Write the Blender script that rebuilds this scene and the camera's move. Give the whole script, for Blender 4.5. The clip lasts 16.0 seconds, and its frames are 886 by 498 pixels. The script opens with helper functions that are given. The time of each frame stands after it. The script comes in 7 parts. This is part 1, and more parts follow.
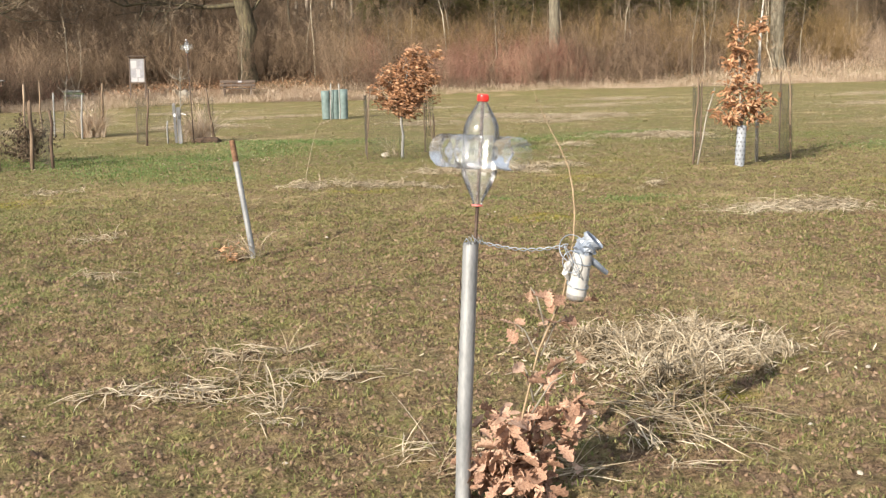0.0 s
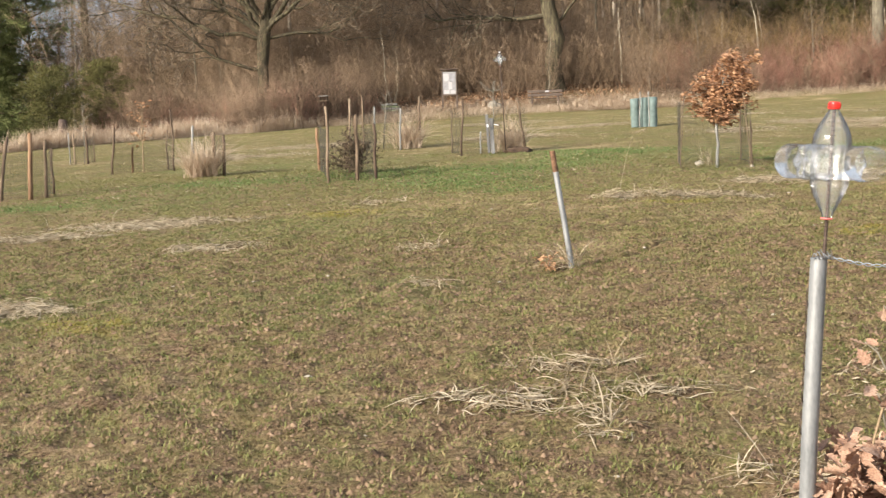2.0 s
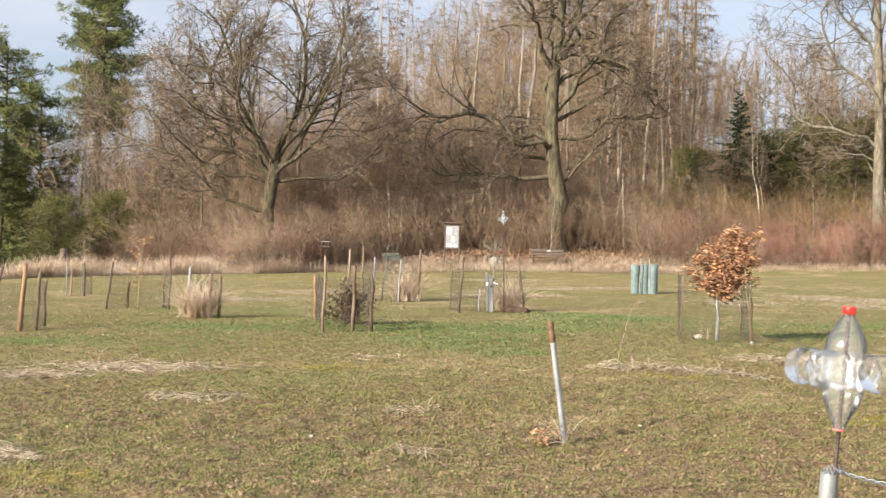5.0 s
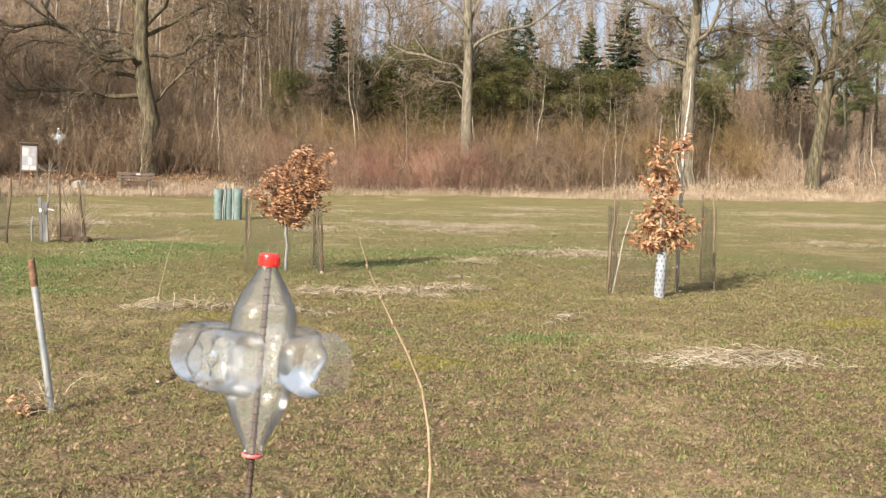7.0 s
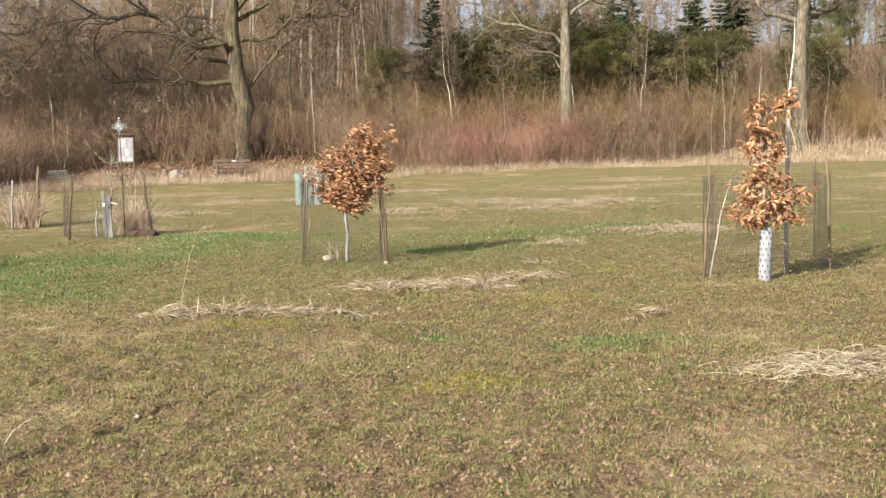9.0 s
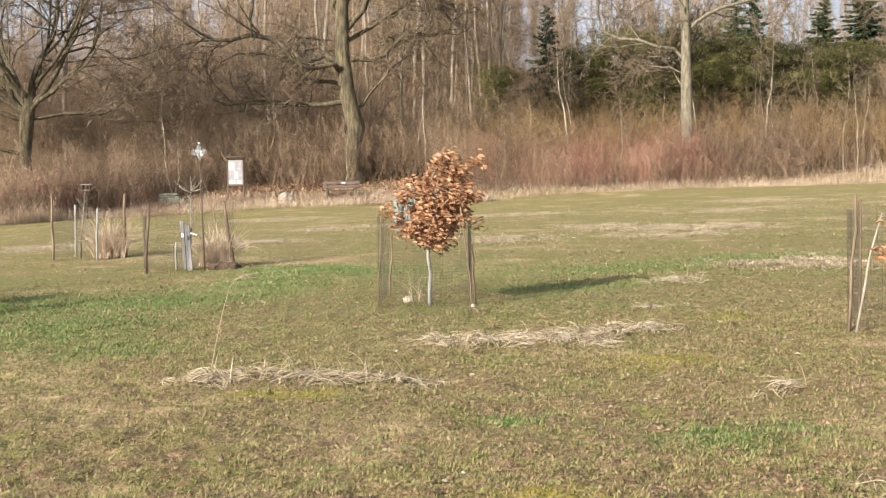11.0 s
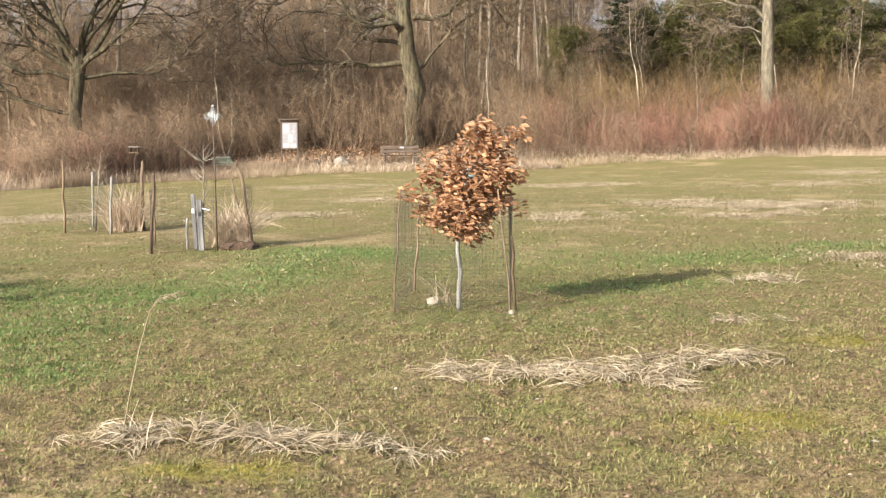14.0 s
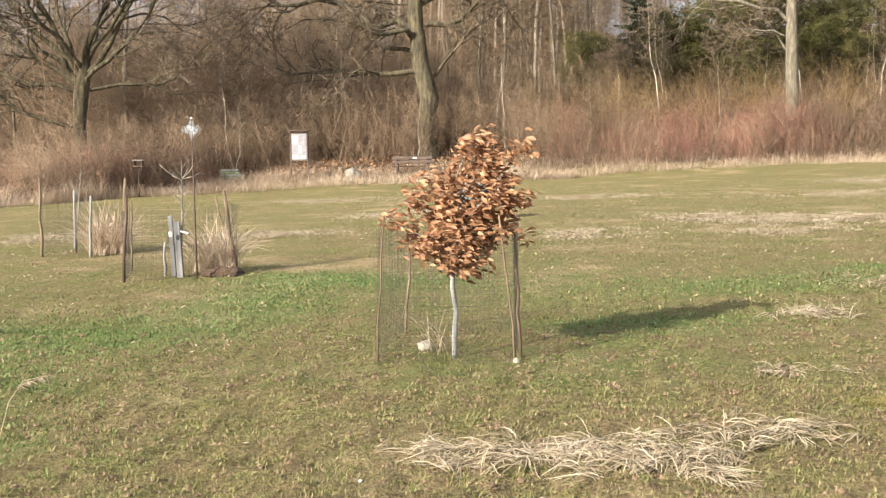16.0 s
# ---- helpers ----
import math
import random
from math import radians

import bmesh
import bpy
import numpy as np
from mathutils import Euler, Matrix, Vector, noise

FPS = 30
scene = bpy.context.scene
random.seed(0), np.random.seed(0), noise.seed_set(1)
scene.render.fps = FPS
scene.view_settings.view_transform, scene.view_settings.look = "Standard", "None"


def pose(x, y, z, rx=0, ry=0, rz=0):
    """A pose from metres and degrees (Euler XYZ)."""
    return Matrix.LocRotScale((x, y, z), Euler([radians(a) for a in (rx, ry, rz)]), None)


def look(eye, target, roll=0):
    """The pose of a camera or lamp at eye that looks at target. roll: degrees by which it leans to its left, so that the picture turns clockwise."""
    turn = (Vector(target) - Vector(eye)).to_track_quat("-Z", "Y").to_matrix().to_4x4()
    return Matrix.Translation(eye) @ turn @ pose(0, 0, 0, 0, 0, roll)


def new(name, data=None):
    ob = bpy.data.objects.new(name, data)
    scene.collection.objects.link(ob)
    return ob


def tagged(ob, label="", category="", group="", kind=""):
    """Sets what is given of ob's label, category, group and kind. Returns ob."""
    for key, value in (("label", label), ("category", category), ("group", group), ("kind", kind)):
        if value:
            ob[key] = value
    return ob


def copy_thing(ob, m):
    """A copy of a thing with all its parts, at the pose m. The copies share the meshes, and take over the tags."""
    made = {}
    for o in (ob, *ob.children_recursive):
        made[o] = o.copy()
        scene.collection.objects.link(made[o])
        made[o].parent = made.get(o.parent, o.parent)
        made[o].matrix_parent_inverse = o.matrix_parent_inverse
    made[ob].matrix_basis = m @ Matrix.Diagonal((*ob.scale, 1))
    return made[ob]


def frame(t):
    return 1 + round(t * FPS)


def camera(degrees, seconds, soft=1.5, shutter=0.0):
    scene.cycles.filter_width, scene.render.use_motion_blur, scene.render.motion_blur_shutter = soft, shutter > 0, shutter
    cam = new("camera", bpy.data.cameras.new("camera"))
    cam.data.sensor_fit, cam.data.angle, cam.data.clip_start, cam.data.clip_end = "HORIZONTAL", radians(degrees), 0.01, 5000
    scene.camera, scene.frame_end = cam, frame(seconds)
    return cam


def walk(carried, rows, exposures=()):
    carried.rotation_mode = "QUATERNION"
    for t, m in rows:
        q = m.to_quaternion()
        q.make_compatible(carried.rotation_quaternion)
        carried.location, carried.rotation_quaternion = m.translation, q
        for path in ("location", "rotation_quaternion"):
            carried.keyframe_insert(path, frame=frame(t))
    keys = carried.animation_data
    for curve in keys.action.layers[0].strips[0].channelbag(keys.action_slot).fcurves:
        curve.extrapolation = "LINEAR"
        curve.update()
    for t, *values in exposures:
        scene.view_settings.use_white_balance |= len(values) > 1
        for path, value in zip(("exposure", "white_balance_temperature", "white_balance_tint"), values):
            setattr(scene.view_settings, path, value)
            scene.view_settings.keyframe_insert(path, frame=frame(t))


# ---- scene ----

# ---- camera ----
cam = camera(42.0, 16.0, soft=1.3, shutter=0.12)
PATH = [
    (0, (0.024, 0.216, 1.264), (0.310, 2.185, 1.062), -0.86),
    (0.5, (0.017, 0.284, 1.259), (0.259, 2.259, 1.060), -0.79),
    (1, (-0.010, 0.299, 1.261), (0.129, 2.284, 1.067), -1.07),
    (1.5, (-0.050, 0.276, 1.270), (-0.075, 2.266, 1.080), -1.41),
    (2, (-0.094, 0.230, 1.280), (-0.327, 2.209, 1.103), -1.59),
    (2.5, (-0.135, 0.178, 1.290), (-0.570, 2.124, 1.139), -1.63),
    (3, (-0.163, 0.135, 1.297), (-0.803, 2.027, 1.185), -1.60),
    (3.2, (-0.170, 0.124, 1.298), (-0.873, 1.993, 1.204), -1.51),
    (3.7, (-0.156, 0.184, 1.311), (-0.938, 2.024, 1.252), -0.80),
    (4.5, (-0.113, 0.376, 1.353), (-0.603, 2.314, 1.399), 1.00),
    (5.3, (-0.056, 0.628, 1.408), (-0.188, 2.621, 1.503), 2.32),
    (5.5, (0.060, 0.850, 1.435), (-0.033, 2.845, 1.535), 2.34),
    (6, (0.268, 1.170, 1.436), (0.408, 3.163, 1.520), 1.97),
    (6.5, (0.391, 1.651, 1.457), (0.755, 3.617, 1.490), 1.82),
    (7, (0.566, 1.906, 1.432), (1.007, 3.857, 1.405), 1.45),
    (7.5, (0.790, 2.248, 1.454), (1.192, 4.206, 1.371), 0.59),
    (8, (0.938, 2.526, 1.463), (1.295, 4.492, 1.369), -0.11),
    (8.5, (1.137, 2.920, 1.490), (1.445, 4.895, 1.407), -0.56),
    (9, (1.294, 3.289, 1.516), (1.545, 5.272, 1.445), -0.83),
    (9.5, (1.443, 3.654, 1.567), (1.635, 5.644, 1.508), -0.98),
    (10, (1.590, 4.049, 1.606), (1.722, 6.045, 1.565), -1.08),
    (10.2, (1.654, 4.193, 1.624), (1.758, 6.190, 1.591), -1.18),
    (11.2, (1.768, 5.097, 1.708), (1.802, 7.097, 1.671), -0.88),
    (12.3, (1.891, 6.076, 1.800), (1.850, 8.075, 1.757), -0.57),
    (12.5, (1.908, 6.217, 1.812), (1.862, 8.216, 1.761), -0.50),
    (13, (1.962, 6.557, 1.824), (1.906, 8.555, 1.757), -0.32),
    (13.5, (2.038, 6.847, 1.858), (1.972, 8.845, 1.773), -0.24),
    (14, (2.113, 7.207, 1.886), (2.038, 9.204, 1.787), -0.27),
    (14.5, (2.165, 7.579, 1.923), (2.081, 9.574, 1.821), -0.21),
    (15, (2.206, 7.893, 1.962), (2.107, 9.888, 1.868), -0.38),
    (15.5, (2.250, 8.294, 1.984), (2.142, 10.290, 1.897), -0.68),
    (16, (2.256, 8.714, 2.009), (2.147, 10.709, 1.925), -0.78),
]
# the exposure drifts a little along the walk
EXPOSE = [(0.0, 1.19), (1.5, 1.17), (2.0, 1.15), (3.0, 1.51), (5.5, 1.36), (8.0, 1.24), (10.0, 1.36), (13.0, 1.51), (16.0, 1.51)]
walk(cam, [(t, look(e, g, r)) for t, e, g, r in PATH], EXPOSE)

# ---- light ----
SUN_AZ, SUN_EL = 224.2, 23.3        # degrees, clockwise from +y; elevation
world = bpy.data.worlds.new("sky")
scene.world = world
world.use_nodes = True
wn, wl = world.node_tree.nodes, world.node_tree.links
wbg = wn["Background"]
sky = wn.new("ShaderNodeTexSky")
sky.sky_type, sky.sun_disc = "NISHITA", False
sky.sun_elevation, sky.sun_rotation = radians(SUN_EL), radians(SUN_AZ)
sky.air_density, sky.dust_density = 1.0, 1.6
wco = wn.new("ShaderNodeTexCoord")
wmap = wn.new("ShaderNodeMapping")
wmap.inputs["Scale"].default_value = (1.6, 1.6, 5.0)
wno = wn.new("ShaderNodeTexNoise")
wno.inputs["Scale"].default_value, wno.inputs["Detail"].default_value, wno.inputs["Roughness"].default_value = 1.7, 5.0, 0.55
wra = wn.new("ShaderNodeValToRGB")
wra.color_ramp.elements[0].position, wra.color_ramp.elements[1].position = 0.22, 0.62
wmx = wn.new("ShaderNodeMix")
wmx.data_type = "RGBA"
wsep = wn.new("ShaderNodeSeparateXYZ")
wgr = wn.new("ShaderNodeValToRGB")          # thin cloud, duller low down; brighter unseen top added for fill light
wgr.color_ramp.elements[0].position, wgr.color_ramp.elements[0].color = 0.05, (0.36, 0.38, 0.435, 1)
wgr.color_ramp.elements[1].position, wgr.color_ramp.elements[1].color = 0.75, (0.90, 0.93, 1.0, 1)
wsc = wn.new("ShaderNodeVectorMath")
wsc.operation = "SCALE"
wsc.inputs["Scale"].default_value = 9.0
wl.new(wco.outputs["Generated"], wsep.inputs["Vector"])
wl.new(wsep.outputs["Z"], wgr.inputs["Fac"])
wl.new(wgr.outputs["Color"], wsc.inputs[0])
wl.new(wsc.outputs["Vector"], wmx.inputs["B"])
wl.new(wco.outputs["Generated"], wmap.inputs["Vector"])
wl.new(wmap.outputs["Vector"], wno.inputs["Vector"])
wl.new(wno.outputs["Fac"], wra.inputs["Fac"])
wl.new(wra.outputs["Color"], wmx.inputs["Factor"])
wl.new(sky.outputs["Color"], wmx.inputs["A"])
wl.new(wmx.outputs["Result"], wbg.inputs["Color"])
wbg.inputs["Strength"].default_value = 0.07

sun_data = bpy.data.lights.new("sun", "SUN")
sun_data.energy, sun_data.angle, sun_data.color = 5.0, radians(0.6), (1.0, 0.90, 0.76)
sun = new("sun", sun_data)
sd = Vector((math.sin(radians(SUN_AZ)) * math.cos(radians(SUN_EL)), math.cos(radians(SUN_AZ)) * math.cos(radians(SUN_EL)), math.sin(radians(SUN_EL))))
sun.matrix_world = look(sd * 60, (0, 0, 0))

# ---- materials ----


def mk(name, stops, scale=8.0, rough=0.85, metal=0.0, bump=0.3, bscale=None, island=0.0, random_=0.0, translucent=0.0, dist=0.02, stretch=None, spec=0.3):
    """Node material: noise at two scales through a colour ramp; island / random_ shift the ramp by piece."""
    m = bpy.data.materials.new(name)
    m.use_nodes = True
    n, l = m.node_tree.nodes, m.node_tree.links
    b = n["Principled BSDF"]
    b.inputs["Roughness"].default_value, b.inputs["Metallic"].default_value = rough, metal
    b.inputs["Specular IOR Level"].default_value = spec
    co = n.new("ShaderNodeTexCoord")
    src = co.outputs["Object"]
    if stretch:
        mp = n.new("ShaderNodeMapping")
        mp.inputs["Scale"].default_value = stretch
        l.new(src, mp.inputs["Vector"])
        src = mp.outputs["Vector"]
    a, c = n.new("ShaderNodeTexNoise"), n.new("ShaderNodeTexNoise")
    a.inputs["Scale"].default_value, a.inputs["Detail"].default_value = scale, 5
    c.inputs["Scale"].default_value, c.inputs["Detail"].default_value = scale * 7.3, 3
    l.new(src, a.inputs["Vector"])
    l.new(src, c.inputs["Vector"])
    mx = n.new("ShaderNodeMath")
    mx.operation = "MULTIPLY_ADD"
    l.new(c.outputs["Fac"], mx.inputs[0])
    mx.inputs[1].default_value = 0.5
    l.new(a.outputs["Fac"], mx.inputs[2])
    out = mx.outputs[0]
    sub = n.new("ShaderNodeMath")
    sub.operation = "SUBTRACT"
    l.new(out, sub.inputs[0])
    sub.inputs[1].default_value = 0.25
    out = sub.outputs[0]
    for amount, kind in ((island, "g"), (random_, "o")):
        if amount:
            gi = n.new("ShaderNodeNewGeometry") if kind == "g" else n.new("ShaderNodeObjectInfo")
            ma = n.new("ShaderNodeMath")
            ma.operation = "MULTIPLY_ADD"
            l.new(gi.outputs["Random Per Island" if kind == "g" else "Random"], ma.inputs[0])
            ma.inputs[1].default_value = amount
            l.new(out, ma.inputs[2])
            mb = n.new("ShaderNodeMath")
            mb.operation = "SUBTRACT"
            l.new(ma.outputs[0], mb.inputs[0])
            mb.inputs[1].default_value = amount / 2
            out = mb.outputs[0]
    ra = n.new("ShaderNodeValToRGB")
    e = ra.color_ramp.elements
    while len(e) < len(stops):
        e.new(0.5)
    for el, (p, col) in zip(e, stops):
        el.position, el.color = p, (*col, 1)
    l.new(out, ra.inputs["Fac"])
    l.new(ra.outputs["Color"], b.inputs["Base Color"])
    if bump:
        bn, bu = n.new("ShaderNodeTexNoise"), n.new("ShaderNodeBump")
        bn.inputs["Scale"].default_value, bn.inputs["Detail"].default_value = bscale or scale * 4, 4
        l.new(src, bn.inputs["Vector"])
        bu.inputs["Strength"].default_value, bu.inputs["Distance"].default_value = bump, dist
        l.new(bn.outputs["Fac"], bu.inputs["Height"])
        l.new(bu.outputs["Normal"], b.inputs["Normal"])
    if translucent:
        tr, ms = n.new("ShaderNodeBsdfTranslucent"), n.new("ShaderNodeMixShader")
        l.new(ra.outputs["Color"], tr.inputs["Color"])
        ms.inputs["Fac"].default_value = translucent
        l.new(b.outputs["BSDF"], ms.inputs[1])
        l.new(tr.outputs["BSDF"], ms.inputs[2])
        l.new(ms.outputs["Shader"], n["Material Output"].inputs["Surface"])
    return m


M = {}
M["bark"] = mk("oak_bark", [(0.25, (0.026, 0.021, 0.014)), (0.5, (0.075, 0.064, 0.042)), (0.75, (0.16, 0.142, 0.08))], 3, 0.95, bump=0.8, bscale=14, dist=0.05, stretch=(3, 3, 0.6))
M["bark_grey"] = mk("grey_bark", [(0.25, (0.06, 0.052, 0.04)), (0.5, (0.13, 0.115, 0.085)), (0.75, (0.22, 0.195, 0.15))], 3, 0.95, bump=0.6, bscale=14, dist=0.04, stretch=(3, 3, 0.8))
M["bark_larch"] = mk("larch_bark", [(0.25, (0.12, 0.098, 0.078)), (0.5, (0.22, 0.183, 0.145)), (0.75, (0.34, 0.29, 0.235))], 3, 0.95, bump=0.6, bscale=14, dist=0.04, stretch=(3, 3, 0.5), random_=0.4)
M["bark_pale"] = mk("pale_sapling_bark", [(0.25, (0.14, 0.12, 0.09)), (0.5, (0.27, 0.235, 0.18)), (0.75, (0.40, 0.36, 0.28))], 4, 0.9, bump=0.2, random_=0.5)
M["twig"] = mk("twigs", [(0.2, (0.06, 0.045, 0.032)), (0.5, (0.13, 0.10, 0.07)), (0.8, (0.22, 0.175, 0.125))], 2, 0.9, bump=0, island=0.5)
M["twig_larch"] = mk("larch_twigs", [(0.2, (0.085, 0.058, 0.035)), (0.5, (0.165, 0.115, 0.068)), (0.8, (0.26, 0.187, 0.115))], 2, 0.9, bump=0, island=0.5)
M["twig_haze"] = mk("brushwood_twigs", [(0.2, (0.13, 0.09, 0.056)), (0.5, (0.23, 0.163, 0.105)), (0.8, (0.35, 0.258, 0.175))], 0.3, 0.9, bump=0, island=0.5)
M["brush"] = mk("thicket_stems", [(0.15, (0.065, 0.044, 0.029)), (0.5, (0.16, 0.11, 0.073)), (0.85, (0.29, 0.208, 0.14))], 0.3, 0.9, bump=0, island=0.5)
M["brush_pale"] = mk("pale_brush_stems", [(0.15, (0.17, 0.12, 0.08)), (0.5, (0.32, 0.235, 0.165)), (0.85, (0.50, 0.385, 0.28))], 0.3, 0.9, bump=0, island=0.5)
M["brush_red"] = mk("red_stems", [(0.15, (0.13, 0.062, 0.047)), (0.5, (0.265, 0.13, 0.093)), (0.85, (0.37, 0.235, 0.165))], 0.3, 0.8, bump=0, island=0.5)
M["brush_green"] = mk("broom_stems", [(0.15, (0.07, 0.046, 0.02)), (0.5, (0.17, 0.113, 0.05)), (0.85, (0.30, 0.205, 0.098))], 0.3, 0.9, bump=0, island=0.5)
M["needle"] = mk("spruce_needles", [(0.2, (0.011, 0.020, 0.009)), (0.5, (0.026, 0.042, 0.017)), (0.8, (0.055, 0.074, 0.028))], 0.6, 0.8, bump=0, island=0.4, random_=0.25)
M["needle_pine"] = mk("pine_needles", [(0.2, (0.045, 0.058, 0.021)), (0.5, (0.094, 0.114, 0.038)), (0.8, (0.16, 0.178, 0.068))], 0.6, 0.8, bump=0, island=0.4, random_=0.2)
M["needle_bush"] = mk("bush_needles", [(0.2, (0.04, 0.042, 0.012)), (0.5, (0.092, 0.09, 0.026)), (0.8, (0.16, 0.148, 0.05))], 0.6, 0.8, bump=0, island=0.4, random_=0.2)
M["grass"] = mk("short_grass", [(0.08, (0.12, 0.075, 0.042)), (0.28, (0.26, 0.182, 0.105)), (0.44, (0.235, 0.192, 0.088)), (0.60, (0.155, 0.162, 0.054)), (0.78, (0.205, 0.21, 0.078)), (0.95, (0.36, 0.295, 0.175))], 7.0, 0.75, bump=0, island=0.5, translucent=0.2)
M["grass_meadow"] = mk("meadow_grass", [(0.08, (0.10, 0.07, 0.034)), (0.3, (0.205, 0.155, 0.078)), (0.5, (0.198, 0.188, 0.073)), (0.7, (0.25, 0.226, 0.10)), (0.95, (0.31, 0.25, 0.145))], 4.0, 0.75, bump=0, island=0.5, translucent=0.2)
M["grass_green"] = mk("lush_grass", [(0.15, (0.075, 0.115, 0.034)), (0.5, (0.125, 0.19, 0.058)), (0.85, (0.20, 0.26, 0.10))], 0.9, 0.7, bump=0, island=0.5, translucent=0.3)
M["grass_far"] = mk("upper_meadow_grass", [(0.1, (0.085, 0.085, 0.03)), (0.32, (0.19, 0.178, 0.066)), (0.55, (0.29, 0.245, 0.11)), (0.8, (0.48, 0.40, 0.25))], 1.3, 0.75, bump=0, island=0.5, translucent=0.2)
M["clod"] = mk("soil_crumbs", [(0.12, (0.055, 0.034, 0.021)), (0.5, (0.15, 0.096, 0.06)), (0.88, (0.28, 0.195, 0.128))], 6.0, 0.95, bump=0, island=0.6)
M["tuft"] = mk("grass_tufts", [(0.12, (0.075, 0.088, 0.027)), (0.4, (0.14, 0.158, 0.048)), (0.65, (0.20, 0.205, 0.07)), (0.9, (0.36, 0.31, 0.16))], 5.0, 0.7, bump=0, island=0.5, translucent=0.25)
M["straw"] = mk("dead_straw", [(0.15, (0.19, 0.145, 0.09)), (0.5, (0.37, 0.305, 0.21)), (0.85, (0.56, 0.485, 0.365))], 2.5, 0.75, bump=0, island=0.5, translucent=0.2)
M["tallgrass"] = mk("tall_dry_grass", [(0.15, (0.34, 0.25, 0.18)), (0.5, (0.50, 0.395, 0.295)), (0.85, (0.64, 0.54, 0.425))], 0.5, 0.8, bump=0, island=0.5, translucent=0.25)
M["beech_leaf"] = mk("beech_leaf", [(0.12, (0.22, 0.108, 0.056)), (0.5, (0.46, 0.26, 0.14)), (0.88, (0.66, 0.44, 0.28))], 9, 0.55, bump=0.2, island=0.5, random_=0.5, translucent=0.32, spec=0.4)
M["oak_leaf"] = mk("oak_leaf", [(0.12, (0.15, 0.078, 0.05)), (0.5, (0.36, 0.218, 0.15)), (0.88, (0.58, 0.41, 0.31))], 12, 0.6, bump=0.3, random_=0.5, translucent=0.18, spec=0.4)
M["litter"] = mk("leaf_litter", [(0.15, (0.17, 0.09, 0.05)), (0.5, (0.36, 0.21, 0.12)), (0.85, (0.52, 0.36, 0.23))], 1.5, 0.85, bump=0, island=0.6)
M["galv"] = mk("galvanised_steel", [(0.25, (0.17, 0.18, 0.19)), (0.5, (0.245, 0.255, 0.265)), (0.75, (0.32, 0.33, 0.34))], 16, 0.5, metal=0.4, bump=0.08, stretch=(1, 1, 0.35), spec=0.5)
M["rust"] = mk("rusty_steel", [(0.25, (0.06, 0.035, 0.022)), (0.5, (0.16, 0.09, 0.055)), (0.75, (0.25, 0.15, 0.09))], 30, 0.85, metal=0.2, bump=0.4, dist=0.003)
M["rebar"] = mk("rebar_steel", [(0.25, (0.035, 0.025, 0.021)), (0.5, (0.08, 0.057, 0.047)), (0.75, (0.14, 0.105, 0.085))], 40, 0.7, metal=0.5, bump=0.3, dist=0.002)
M["cap_red"] = mk("red_plastic", [(0.3, (0.62, 0.02, 0.02)), (0.7, (0.78, 0.045, 0.03))], 30, 0.35, bump=0.05, spec=0.5)
M["ring_pink"] = mk("faded_red_plastic", [(0.3, (0.50, 0.10, 0.10)), (0.7, (0.62, 0.18, 0.16))], 30, 0.4, bump=0.05, spec=0.5)
M["wire"] = mk("blue_grey_wire", [(0.3, (0.17, 0.20, 0.24)), (0.7, (0.30, 0.34, 0.39))], 60, 0.45, metal=0.4, bump=0)
M["can"] = mk("aluminium_can", [(0.3, (0.50, 0.51, 0.53)), (0.7, (0.64, 0.65, 0.67))], 18, 0.28, metal=0.75, bump=0.12, dist=0.004)
M["can_label"] = mk("cream_can_print", [(0.3, (0.32, 0.315, 0.305)), (0.7, (0.41, 0.405, 0.395))], 25, 0.4, bump=0.08, dist=0.003)
M["print_grey"] = mk("grey_print", [(0.3, (0.22, 0.23, 0.24)), (0.7, (0.34, 0.35, 0.36))], 40, 0.6, bump=0)
M["foil"] = mk("blue_white_plastic", [(0.25, (0.11, 0.135, 0.18)), (0.5, (0.22, 0.255, 0.31)), (0.75, (0.37, 0.40, 0.45))], 18, 0.3, metal=0.25, bump=0.3, dist=0.01)
M["post"] = mk("weathered_stake", [(0.25, (0.10, 0.07, 0.048)), (0.5, (0.19, 0.14, 0.098)), (0.75, (0.29, 0.225, 0.16))], 7, 0.9, bump=0.5, dist=0.01, stretch=(3, 3, 0.5), random_=0.4)
M["post_dark"] = mk("dark_stake", [(0.25, (0.06, 0.04, 0.03)), (0.5, (0.12, 0.085, 0.06)), (0.75, (0.20, 0.15, 0.10))], 7, 0.9, bump=0.5, dist=0.01, stretch=(3, 3, 0.5), random_=0.3)
M["post_new"] = mk("fresh_wood_post", [(0.25, (0.13, 0.073, 0.042)), (0.5, (0.215, 0.13, 0.077)), (0.75, (0.30, 0.20, 0.125))], 6, 0.8, bump=0.4, dist=0.008, stretch=(3, 3, 0.4))
M["post_grey"] = mk("grey_stake", [(0.25, (0.14, 0.14, 0.135)), (0.5, (0.235, 0.235, 0.225)), (0.75, (0.34, 0.34, 0.33))], 7, 0.9, bump=0.5, dist=0.01, stretch=(3, 3, 0.5))
M["net"] = mk("dark_netting", [(0.3, (0.05, 0.045, 0.035)), (0.7, (0.10, 0.09, 0.07))], 20, 0.7, bump=0)
M["net_green"] = mk("green_net", [(0.3, (0.145, 0.20, 0.195)), (0.7, (0.22, 0.29, 0.28))], 10, 0.6, bump=0.1, translucent=0.35)
M["sleeve"] = mk("pale_tree_guard", [(0.3, (0.17, 0.185, 0.21)), (0.7, (0.27, 0.29, 0.32))], 14, 0.5, bump=0.1)
